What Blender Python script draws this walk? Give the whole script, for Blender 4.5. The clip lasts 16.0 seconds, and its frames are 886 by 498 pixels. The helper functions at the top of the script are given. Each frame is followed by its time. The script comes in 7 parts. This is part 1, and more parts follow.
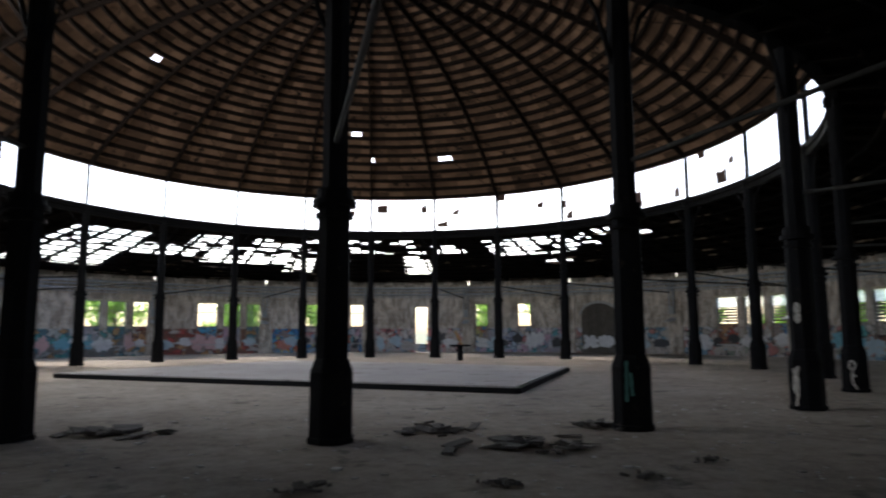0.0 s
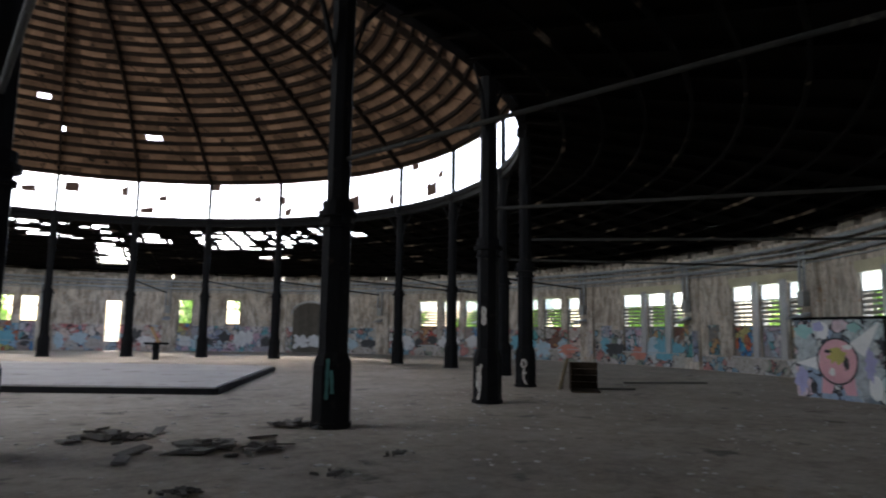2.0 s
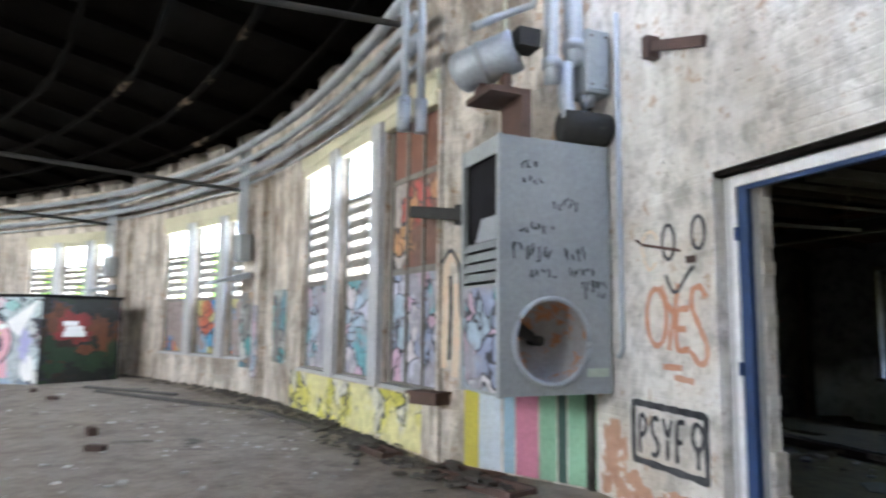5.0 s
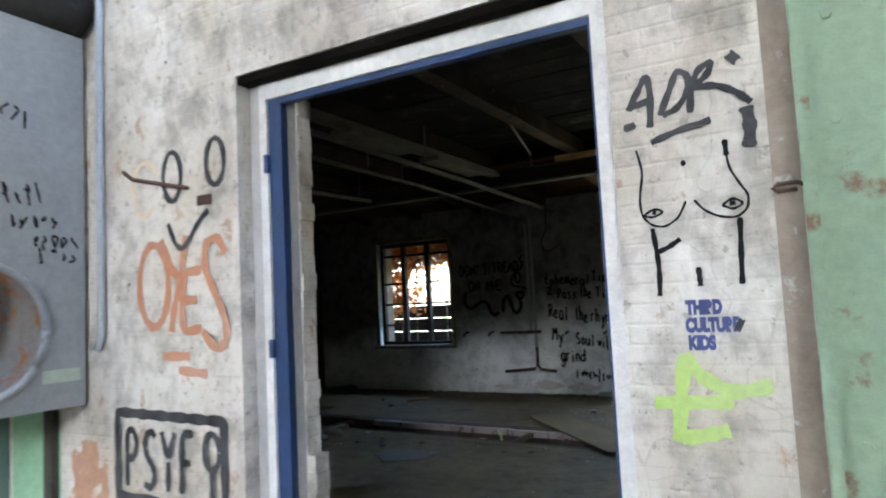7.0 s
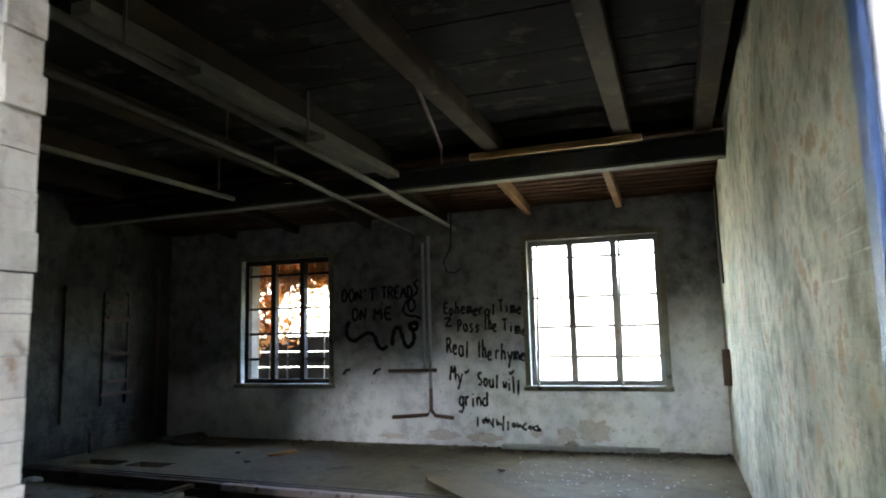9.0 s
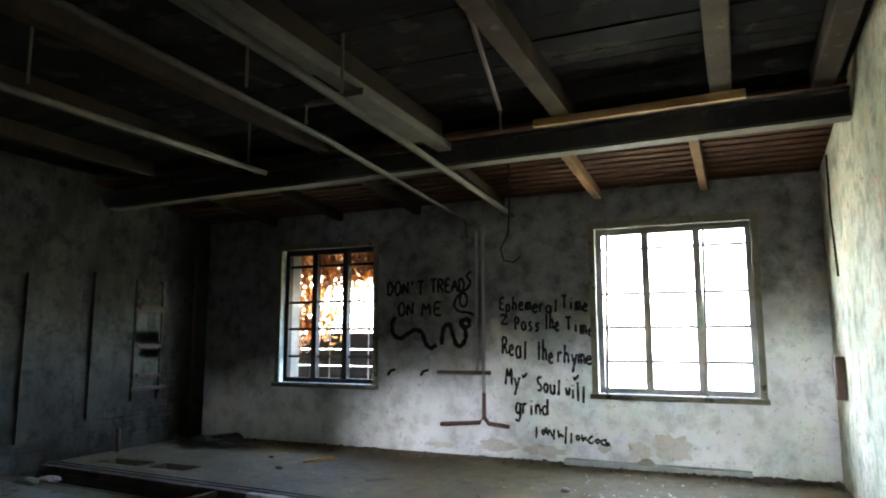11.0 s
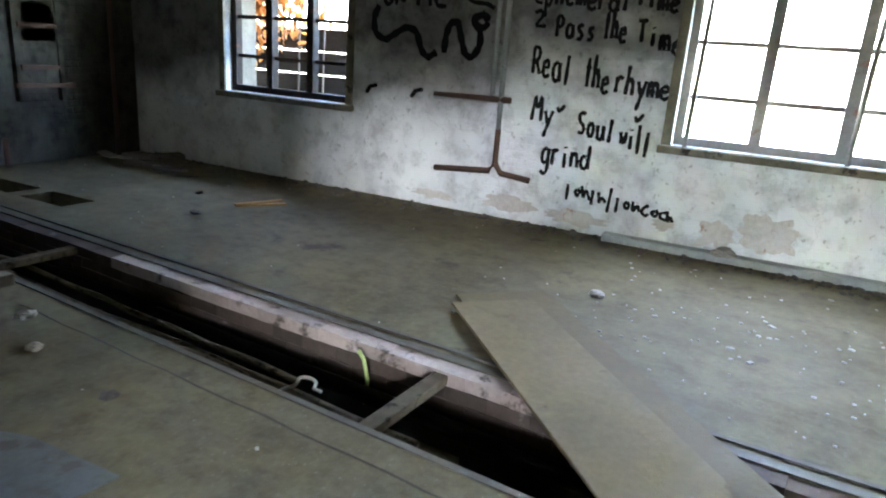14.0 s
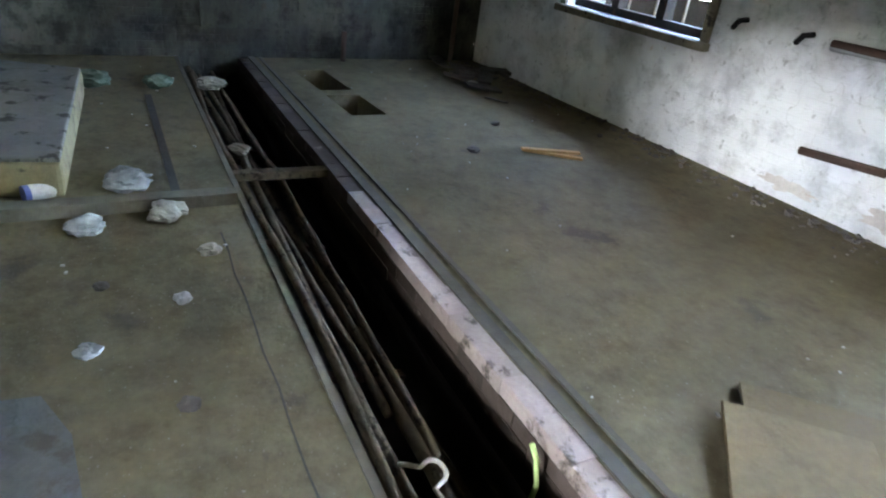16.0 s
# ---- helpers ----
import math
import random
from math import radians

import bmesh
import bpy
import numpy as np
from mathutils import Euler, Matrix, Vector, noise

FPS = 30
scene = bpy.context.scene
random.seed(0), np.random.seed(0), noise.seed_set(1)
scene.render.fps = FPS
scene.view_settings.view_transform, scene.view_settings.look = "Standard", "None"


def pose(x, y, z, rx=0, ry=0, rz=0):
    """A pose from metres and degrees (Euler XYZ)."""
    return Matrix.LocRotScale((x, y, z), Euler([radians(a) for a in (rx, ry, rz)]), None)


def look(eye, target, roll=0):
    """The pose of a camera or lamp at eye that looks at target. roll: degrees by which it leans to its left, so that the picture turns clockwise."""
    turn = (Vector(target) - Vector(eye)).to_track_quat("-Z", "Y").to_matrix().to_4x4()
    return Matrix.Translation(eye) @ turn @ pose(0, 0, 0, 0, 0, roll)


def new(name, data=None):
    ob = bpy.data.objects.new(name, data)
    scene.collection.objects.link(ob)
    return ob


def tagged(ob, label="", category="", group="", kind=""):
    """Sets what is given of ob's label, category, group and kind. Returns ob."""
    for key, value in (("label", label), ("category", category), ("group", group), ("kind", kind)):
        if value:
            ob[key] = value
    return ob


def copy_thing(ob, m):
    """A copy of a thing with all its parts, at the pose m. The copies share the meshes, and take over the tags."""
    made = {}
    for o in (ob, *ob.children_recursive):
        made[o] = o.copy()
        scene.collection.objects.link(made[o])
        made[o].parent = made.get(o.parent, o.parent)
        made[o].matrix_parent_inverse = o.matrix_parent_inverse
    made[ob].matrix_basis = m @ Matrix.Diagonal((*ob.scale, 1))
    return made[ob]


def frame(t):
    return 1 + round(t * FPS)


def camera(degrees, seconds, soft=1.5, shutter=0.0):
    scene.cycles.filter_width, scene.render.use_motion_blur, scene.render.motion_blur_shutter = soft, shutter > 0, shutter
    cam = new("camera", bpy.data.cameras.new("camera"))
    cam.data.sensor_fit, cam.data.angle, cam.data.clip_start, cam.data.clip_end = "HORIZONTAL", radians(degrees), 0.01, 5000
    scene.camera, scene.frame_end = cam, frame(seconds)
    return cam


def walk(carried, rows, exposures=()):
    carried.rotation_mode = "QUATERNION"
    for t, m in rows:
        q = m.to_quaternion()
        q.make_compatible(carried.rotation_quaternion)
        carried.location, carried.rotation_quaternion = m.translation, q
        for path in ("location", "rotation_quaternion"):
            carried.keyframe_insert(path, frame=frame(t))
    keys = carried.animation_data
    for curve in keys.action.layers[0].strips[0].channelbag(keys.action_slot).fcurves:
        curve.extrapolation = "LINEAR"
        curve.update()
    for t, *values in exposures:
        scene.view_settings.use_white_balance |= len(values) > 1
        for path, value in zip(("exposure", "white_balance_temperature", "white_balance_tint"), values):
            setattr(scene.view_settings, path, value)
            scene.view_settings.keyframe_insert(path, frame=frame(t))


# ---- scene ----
cam = camera(67.6, 16.0, soft=2.0, shutter=0.4)
PATH = [
    (0, (1.997, -1.518, 2.001), (1.247, -3.355, 2.251), -0.2),
    (0.5, (1.822, -1.622, 1.978), (0.827, -3.34, 2.221), 0.1),
    (1, (1.803, -1.659, 1.953), (0.637, -3.266, 2.194), 0.6),
    (1.5, (1.753, -1.68, 1.95), (0.463, -3.188, 2.203), 0.8),
    (2, (1.716, -1.672, 1.95), (0.279, -3.039, 2.205), 0.8),
    (2.5, (1.659, -1.661, 1.955), (0.073, -2.854, 2.203), 0.8),
    (3, (1.577, -1.661, 1.955), (-0.13, -2.681, 2.178), 0.6),
    (3.5, (1.538, -1.634, 1.993), (-0.29, -2.417, 2.205), -0.5),
    (4, (1.176, -1.567, 1.954), (-0.759, -2.026, 2.16), 1.3),
    (4.5, (0.986, -1.474, 1.938), (-0.999, -1.379, 2.166), 2.4),
    (5, (0.694, -1.413, 1.919), (-1.176, -0.741, 2.145), 0.6),
    (5.2, (0.589, -1.366, 1.909), (-1.214, -0.533, 2.141), -0.3),
    (7.3, (-0.822, -0.054, 1.82), (-1.733, 1.719, 1.982), -1.8),
    (7.5, (-0.926, 0.102, 1.836), (-1.81, 1.887, 2.018), -1.1),
    (8, (-1.271, 0.586, 1.817), (-2.036, 2.423, 2.019), -2.3),
    (8.2, (-1.383, 0.774, 1.812), (-2.088, 2.635, 2.016), -1.3),
    (10.3, (-1.907, 2.199, 1.65), (-2.532, 4.071, 1.978), -1.4),
    (10.5, (-1.935, 2.266, 1.654), (-2.64, 4.108, 1.983), -0.9),
    (11, (-2.083, 2.467, 1.641), (-2.882, 4.281, 1.909), 0.0),
    (11.5, (-2.288, 2.871, 1.678), (-2.973, 4.735, 1.917), -0.4),
    (12, (-2.364, 3.205, 1.734), (-2.989, 5.098, 1.886), -0.9),
    (12.5, (-2.428, 3.724, 1.703), (-3.231, 5.555, 1.718), 0.8),
    (13, (-2.626, 4.3, 1.602), (-3.484, 6.086, 1.334), 1.4),
    (13.5, (-2.775, 4.867, 1.556), (-3.599, 6.631, 1.098), 1.7),
    (14, (-2.911, 5.435, 1.542), (-3.767, 7.152, 0.977), 4.2),
    (14.5, (-3.045, 5.963, 1.519), (-3.869, 7.664, 0.866), 4.6),
    (15, (-3.138, 6.333, 1.584), (-4.195, 7.839, 0.801), 8.3),
    (15.5, (-3.266, 6.635, 1.583), (-4.67, 7.754, 0.701), 7.8),
    (16, (-3.421, 6.819, 1.617), (-4.922, 7.786, 0.716), 7.9),
]
EXPOSURES = [(0.0, 2.1), (1.0, 2.1), (1.5, 2.35), (2.0, 2.8), (2.5, 3.75), (3.0, 4.65), (3.5, 5.1), (4.0, 5.3), (4.5, 5.25), (5.2, 5.2), (7.3, 5.5), (8.2, 6.05), (10.3, 7.0), (11.5, 7.35), (12.0, 7.38), (13.0, 7.3), (14.5, 7.5), (15.0, 7.6), (16.0, 8.0)]
walk(cam, [(t, look(eye, target, roll)) for t, eye, target, roll in PATH], EXPOSURES)

# ---- light ----
world = bpy.data.worlds.new("world")
scene.world = world
world.use_nodes = True
wn = world.node_tree
sky = wn.nodes.new("ShaderNodeTexSky")
sky.sky_type = "NISHITA"
sky.sun_disc = False
sky.sun_elevation = radians(52)
sky.sun_rotation = radians(200)
sky.air_density = 1.0
sky.dust_density = 3.0
wn.links.new(sky.outputs[0], wn.nodes["Background"].inputs[0])
wn.nodes["Background"].inputs[1].default_value = 0.15

sun_data = bpy.data.lights.new("sun", "SUN")
sun_data.energy = 1.3
sun_data.angle = radians(15)
sun_data.color = (1.0, 0.95, 0.88)
sun = new("sun", sun_data)
sun.matrix_world = look((0, 0, 40), (-11, 29, 0))


def sky_lamp(m, width, height, watts, tint=(0.97, 0.98, 1.0)):
    """Sky light standing in a window's opening."""
    d = bpy.data.lights.new("window_light", "AREA")
    d.shape, d.size, d.size_y, d.energy, d.color = "RECTANGLE", width, height, watts, tint
    ob = new("window_light", d)
    ob.matrix_basis = m
    return ob


# ---- materials ----
def nodes_of(m):
    m.use_nodes = True
    return m.node_tree, m.node_tree.nodes["Principled BSDF"]


def noise_node(nt, pos, scale, detail=6.0, rough=0.6):
    n = nt.nodes.new("ShaderNodeTexNoise")
    n.inputs["Scale"].default_value = scale
    n.inputs["Detail"].default_value = detail
    n.inputs["Roughness"].default_value = rough
    nt.links.new(pos, n.inputs["Vector"])
    return n.outputs["Fac"]


def ramp(nt, fac, stops):
    r = nt.nodes.new("ShaderNodeValToRGB")
    e = r.color_ramp.elements
    e[0].position, e[0].color = stops[0][0], (*stops[0][1], 1)
    e[1].position, e[1].color = stops[-1][0], (*stops[-1][1], 1)
    for p, c in stops[1:-1]:
        k = e.new(p)
        k.color = (*c, 1)
    nt.links.new(fac, r.inputs[0])
    return r.outputs[0]


def mixc(nt, fac, a, b, mode="MIX"):
    n = nt.nodes.new("ShaderNodeMix")
    n.data_type = "RGBA"
    n.blend_type = mode
    for sock, v in ((n.inputs[0], fac), (n.inputs[6], a), (n.inputs[7], b)):
        if isinstance(v, (int, float)):
            sock.default_value = v
        elif isinstance(v, tuple):
            sock.default_value = (*v, 1)
        else:
            nt.links.new(v, sock)
    return n.outputs[2]


def position(nt):
    return nt.nodes.new("ShaderNodeNewGeometry").outputs["Position"]


def bump(nt, bsdf, height, strength, dist=0.02):
    b = nt.nodes.new("ShaderNodeBump")
    b.inputs["Strength"].default_value = strength
    b.inputs["Distance"].default_value = dist
    nt.links.new(height, b.inputs["Height"])
    nt.links.new(b.outputs[0], bsdf.inputs["Normal"])


def surface(name, base, dark, rough=0.8, metal=0.0, coarse=1.3, fine=22.0, stain=None, stain_at=0.6, bumps=0.4, vary=0.0, shine=0.5, cracks=0.0, flecks=None):
    """A worn surface: base to dark patches, fine grain, stains of a third colour, and a little random tone per piece."""
    m = bpy.data.materials.new(name)
    nt, b = nodes_of(m)
    p = position(nt)
    big = noise_node(nt, p, coarse, 5.0)
    small = noise_node(nt, p, fine, 8.0, 0.7)
    c = ramp(nt, big, [(0.35, base), (0.68, dark)])
    c = mixc(nt, 0.35, c, ramp(nt, small, [(0.3, tuple(v * 0.55 for v in base)), (0.7, tuple(min(1, v * 1.25) for v in base))]))
    if stain:
        s = noise_node(nt, p, coarse * 2.3, 8.0, 0.65)
        c = mixc(nt, ramp(nt, s, [(stain_at, (0, 0, 0)), (stain_at + 0.07, (1, 1, 1))]), c, stain)
    if flecks:
        fl_n = noise_node(nt, p, fine * 2.6, 3.0, 0.5)
        c = mixc(nt, ramp(nt, fl_n, [(0.66, (0, 0, 0)), (0.7, (0.8, 0.8, 0.8))]), c, flecks)
        blot = noise_node(nt, p, coarse * 6.5, 7.0, 0.7)
        c = mixc(nt, 0.45, c, ramp(nt, blot, [(0.36, (0.45, 0.44, 0.42)), (0.5, (0.95, 0.95, 0.95)), (0.64, (1.25, 1.24, 1.2))]), "MULTIPLY")
    if cracks:
        vo = nt.nodes.new("ShaderNodeTexVoronoi")
        vo.feature = "DISTANCE_TO_EDGE"
        vo.inputs["Scale"].default_value = cracks
        wv = nt.nodes.new("ShaderNodeTexNoise")
        wv.inputs["Scale"].default_value = cracks * 2.5
        nt.links.new(p, wv.inputs["Vector"])
        wa_ = nt.nodes.new("ShaderNodeVectorMath")
        wa_.operation = "MULTIPLY_ADD"
        wa_.inputs[1].default_value = (0.8 / cracks,) * 3
        nt.links.new(wv.outputs["Color"], wa_.inputs[0])
        nt.links.new(p, wa_.inputs[2])
        nt.links.new(wa_.outputs[0], vo.inputs["Vector"])
        c = mixc(nt, ramp(nt, vo.outputs["Distance"], [(0.0, (0.8, 0.8, 0.8)), (0.012, (0, 0, 0))]), c, tuple(v * 0.3 for v in base))
    if vary:
        info = nt.nodes.new("ShaderNodeObjectInfo").outputs["Random"]
        isl = nt.nodes.new("ShaderNodeNewGeometry").outputs["Random Per Island"]
        add = nt.nodes.new("ShaderNodeMath")
        add.operation = "ADD"
        nt.links.new(info, add.inputs[0])
        nt.links.new(isl, add.inputs[1])
        fr = nt.nodes.new("ShaderNodeMath")
        fr.operation = "FRACT"
        nt.links.new(add.outputs[0], fr.inputs[0])
        c = mixc(nt, 1.0, c, ramp(nt, fr.outputs[0], [(0.0, (1 - vary,) * 3), (1.0, (1.0, 1.0, 1.0))]), "MULTIPLY")
    nt.links.new(c, b.inputs["Base Color"])
    b.inputs["Roughness"].default_value = rough
    b.inputs["Metallic"].default_value = metal
    b.inputs["Specular IOR Level"].default_value = shine
    bump(nt, b, small, bumps)
    return m


def painted(name, ground, colours, scale=1.1, seed=0.0):
    """Spray-painted surface: warped patches of several colours with dark outlines over a ground colour."""
    m = bpy.data.materials.new(name)
    nt, b = nodes_of(m)
    p = position(nt)
    warp = nt.nodes.new("ShaderNodeTexNoise")
    warp.inputs["Scale"].default_value = 1.7
    warp.inputs["Detail"].default_value = 3.0
    off = nt.nodes.new("ShaderNodeVectorMath")
    off.operation = "ADD"
    off.inputs[1].default_value = (seed, seed * 0.37, seed * 1.7)
    nt.links.new(p, off.inputs[0])
    nt.links.new(off.outputs[0], warp.inputs["Vector"])
    add = nt.nodes.new("ShaderNodeVectorMath")
    add.operation = "MULTIPLY_ADD"
    add.inputs[1].default_value = (1.1, 1.1, 1.1)
    nt.links.new(warp.outputs["Color"], add.inputs[0])
    nt.links.new(off.outputs[0], add.inputs[2])
    vo = nt.nodes.new("ShaderNodeTexVoronoi")
    vo.inputs["Scale"].default_value = scale * 1.6
    nt.links.new(add.outputs[0], vo.inputs["Vector"])
    sep = nt.nodes.new("ShaderNodeSeparateColor")
    nt.links.new(vo.outputs["Color"], sep.inputs[0])
    stops = [(i / len(colours), col) for i, col in enumerate(colours)]
    c = ramp(nt, sep.outputs[0], stops)
    c.node.color_ramp.interpolation = "CONSTANT"
    edge = nt.nodes.new("ShaderNodeTexVoronoi")
    edge.feature = "DISTANCE_TO_EDGE"
    edge.inputs["Scale"].default_value = scale * 1.6
    nt.links.new(add.outputs[0], edge.inputs["Vector"])
    c = mixc(nt, ramp(nt, edge.outputs["Distance"], [(0.03, (1, 1, 1)), (0.06, (0, 0, 0))]), c, (0.03, 0.03, 0.04))
    cover = noise_node(nt, off.outputs[0], 0.9, 6.0)
    c = mixc(nt, ramp(nt, cover, [(0.44, (1, 1, 1)), (0.5, (0, 0, 0))]), c, ground)
    grime = noise_node(nt, p, 6.0, 8.0, 0.7)
    c = mixc(nt, 0.5, c, ramp(nt, grime, [(0.35, (0.25, 0.23, 0.21)), (0.6, (1, 1, 1))]), "MULTIPLY")
    nt.links.new(c, b.inputs["Base Color"])
    b.inputs["Roughness"].default_value = 0.75
    bump(nt, b, grime, 0.25)
    return m


def plaster(name, white, dirt, soot_shade_height=None, brick_amount=0.62, brick_scale=True, grime=0.45, courses=0.16, streaks=0.0):
    """Old whitewash on brick: courses showing through, peeled patches, and soot with the door lintel's shade painted
    above a height where there is one.
    """
    m = bpy.data.materials.new(name)
    nt, b = nodes_of(m)
    p = position(nt)
    big = noise_node(nt, p, 0.9, 6.0)
    mid = noise_node(nt, p, 4.5, 8.0, 0.65)
    fine = noise_node(nt, p, 40.0, 6.0, 0.7)
    c = ramp(nt, big, [(0.36, white), (0.7, dirt)])
    c = mixc(nt, grime, c, ramp(nt, mid, [(0.34, tuple(v * 0.42 for v in white)), (0.52, (1.0, 1.0, 1.0))]), "MULTIPLY")
    c = mixc(nt, ramp(nt, mid, [(brick_amount, (0, 0, 0)), (brick_amount + 0.06, (1, 1, 1))]), c, tuple(w * k for w, k in zip(white, (0.62, 0.48, 0.38))))
    scab = noise_node(nt, p, 17.0, 4.0, 0.6)
    c = mixc(nt, ramp(nt, scab, [(0.62, (0, 0, 0)), (0.68, (0.55, 0.55, 0.55))]), c, tuple(v * 0.5 for v in dirt))
    cracks = nt.nodes.new("ShaderNodeTexVoronoi")
    cracks.feature = "DISTANCE_TO_EDGE"
    cracks.inputs["Scale"].default_value = 2.2
    warp = nt.nodes.new("ShaderNodeVectorMath")
    warp.operation = "MULTIPLY_ADD"
    warp.inputs[1].default_value = (0.5, 0.5, 0.5)
    wnz = nt.nodes.new("ShaderNodeTexNoise")
    wnz.inputs["Scale"].default_value = 3.0
    nt.links.new(p, wnz.inputs["Vector"])
    nt.links.new(wnz.outputs["Color"], warp.inputs[0])
    nt.links.new(p, warp.inputs[2])
    nt.links.new(warp.outputs[0], cracks.inputs["Vector"])
    c = mixc(nt, ramp(nt, cracks.outputs["Distance"], [(0.0, (0.2,) * 3), (0.008, (0,) * 3)]), c, (0.12, 0.1, 0.09))
    if streaks:
        squash = nt.nodes.new("ShaderNodeVectorMath")
        squash.operation = "MULTIPLY"
        squash.inputs[1].default_value = (1.0, 1.0, 0.25)
        nt.links.new(p, squash.inputs[0])
        run = noise_node(nt, squash.outputs[0], 3.2, 6.0, 0.7)
        c = mixc(nt, streaks, c, ramp(nt, run, [(0.4, (0.28, 0.25, 0.22)), (0.56, (1.0, 1.0, 1.0))]), "MULTIPLY")
    # soot plus painted shade of the door lintel, its edge tilted along x
    if soot_shade_height is not None:
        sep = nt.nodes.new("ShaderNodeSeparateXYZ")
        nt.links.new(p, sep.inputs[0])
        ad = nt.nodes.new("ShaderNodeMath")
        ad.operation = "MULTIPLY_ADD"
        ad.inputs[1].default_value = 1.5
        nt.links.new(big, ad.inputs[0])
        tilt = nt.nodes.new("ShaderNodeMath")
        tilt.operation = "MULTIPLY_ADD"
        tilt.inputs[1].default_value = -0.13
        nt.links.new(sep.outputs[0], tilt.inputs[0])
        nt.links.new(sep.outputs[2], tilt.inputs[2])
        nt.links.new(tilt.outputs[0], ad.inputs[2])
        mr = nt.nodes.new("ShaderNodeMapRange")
        mr.inputs[1].default_value = soot_shade_height + 1.15
        mr.inputs[2].default_value = soot_shade_height + 1.85
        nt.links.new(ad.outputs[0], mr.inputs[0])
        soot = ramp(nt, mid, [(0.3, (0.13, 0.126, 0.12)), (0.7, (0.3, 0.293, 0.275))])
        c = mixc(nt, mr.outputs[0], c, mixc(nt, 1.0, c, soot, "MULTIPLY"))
    nt.links.new(c, b.inputs["Base Color"])
    b.inputs["Roughness"].default_value = 0.9
    h = mid
    if brick_scale:
        br = nt.nodes.new("ShaderNodeTexBrick")
        br.inputs["Scale"].default_value = 1.0
        br.inputs["Mortar Size"].default_value = 0.008
        br.inputs["Brick Width"].default_value = 0.25
        br.inputs["Row Height"].default_value = 0.077
        br.inputs["Mortar Smooth"].default_value = 0.6
        s2 = nt.nodes.new("ShaderNodeSeparateXYZ")
        nt.links.new(p, s2.inputs[0])
        sm = nt.nodes.new("ShaderNodeMath")
        sm.operation = "ADD"
        nt.links.new(s2.outputs[0], sm.inputs[0])
        nt.links.new(s2.outputs[1], sm.inputs[1])
        cb = nt.nodes.new("ShaderNodeCombineXYZ")
        nt.links.new(sm.outputs[0], cb.inputs[0])
        nt.links.new(s2.outputs[2], cb.inputs[1])
        nt.links.new(cb.outputs[0], br.inputs["Vector"])
        h = mixc(nt, courses, mid, br.outputs["Fac"], "SUBTRACT")
    bump(nt, b, h, 0.7, 0.03)
    return m


M_floor = surface("dusty_concrete", (0.35, 0.305, 0.255), (0.2, 0.172, 0.145), 0.9, coarse=0.45, fine=14, stain=(0.13, 0.117, 0.102), stain_at=0.6, flecks=(0.5, 0.46, 0.4), shine=0.15)
M_room_floor = surface("worn_screed", (0.188, 0.16, 0.098), (0.104, 0.089, 0.056), 0.75, coarse=0.9, fine=24, stain=(0.095, 0.084, 0.062), stain_at=0.6, flecks=(0.26, 0.24, 0.2), shine=0.1)
M_slab = surface("pale_slab", (0.36, 0.34, 0.32), (0.25, 0.235, 0.22), 0.8, coarse=0.5, fine=12, stain=(0.13, 0.12, 0.11))
M_iron = surface("painted_iron", (0.009, 0.009, 0.01), (0.006, 0.006, 0.007), 0.7, coarse=2.5, fine=30, stain=(0.03, 0.022, 0.018), stain_at=0.62, shine=0.05)
M_rust = surface("rusty_steel", (0.11, 0.06, 0.045), (0.05, 0.035, 0.03), 0.8, coarse=4, fine=40)
M_zinc = surface("galvanised_pipe", (0.42, 0.45, 0.48), (0.28, 0.31, 0.34), 0.5, 0.35, coarse=1.7, fine=25, stain=(0.2, 0.19, 0.18))
M_greybox = surface("grey_sheet_steel", (0.32, 0.34, 0.34), (0.24, 0.26, 0.26), 0.55, coarse=1.5, fine=20, stain=(0.2, 0.2, 0.19), stain_at=0.68, bumps=0.1)
M_dome = surface("dome_boards", (0.28, 0.175, 0.115), (0.11, 0.068, 0.047), 0.9, coarse=0.6, fine=7, stain=(0.03, 0.022, 0.018), stain_at=0.58, vary=0.7, shine=0.05)
M_rib = surface("dome_rib", (0.02, 0.014, 0.011), (0.012, 0.009, 0.008), 0.9, shine=0.05)
# aisle roof boards and rafters, colour lowered to near black
M_roof = surface("near_black_boards", (0.0085, 0.0071, 0.006), (0.004, 0.0034, 0.0029), 0.95, coarse=0.9, fine=12, vary=0.4, shine=0.03)
# near-black colour for the shadow gap over the door frame
M_head_gap = surface("head_gap_shadow", (0.007, 0.006, 0.005), (0.005, 0.004, 0.0035), 0.95, coarse=1.0, fine=20, stain=(0.11, 0.095, 0.075), stain_at=0.6, shine=0.05)
# near-black purlins with long pale patches placed by noise
M_patched_purlin = surface("pale_patched_purlin", (0.003, 0.0026, 0.0022), (0.002, 0.0017, 0.0015), 0.95, coarse=0.22, fine=20, stain=(0.17, 0.13, 0.095), stain_at=0.585, shine=0.05)
# darker plaster than the wall, for the eaves blocks only
M_eaves = surface("dark_eaves_plaster", (0.3, 0.27, 0.23), (0.13, 0.115, 0.1), 0.9, coarse=1.6, fine=18, stain=(0.06, 0.052, 0.045), stain_at=0.56)
M_hall_wall = plaster("hall_whitewash", (0.74, 0.68, 0.6), (0.46, 0.39, 0.32), brick_amount=0.58, streaks=0.75)
M_tag_wall = painted("tagged_hall_wall", (0.48, 0.44, 0.4), [(0.55, 0.5, 0.48), (0.5, 0.22, 0.2), (0.6, 0.6, 0.62), (0.2, 0.35, 0.45), (0.42, 0.38, 0.34), (0.25, 0.3, 0.24)], 1.2, 3.0)
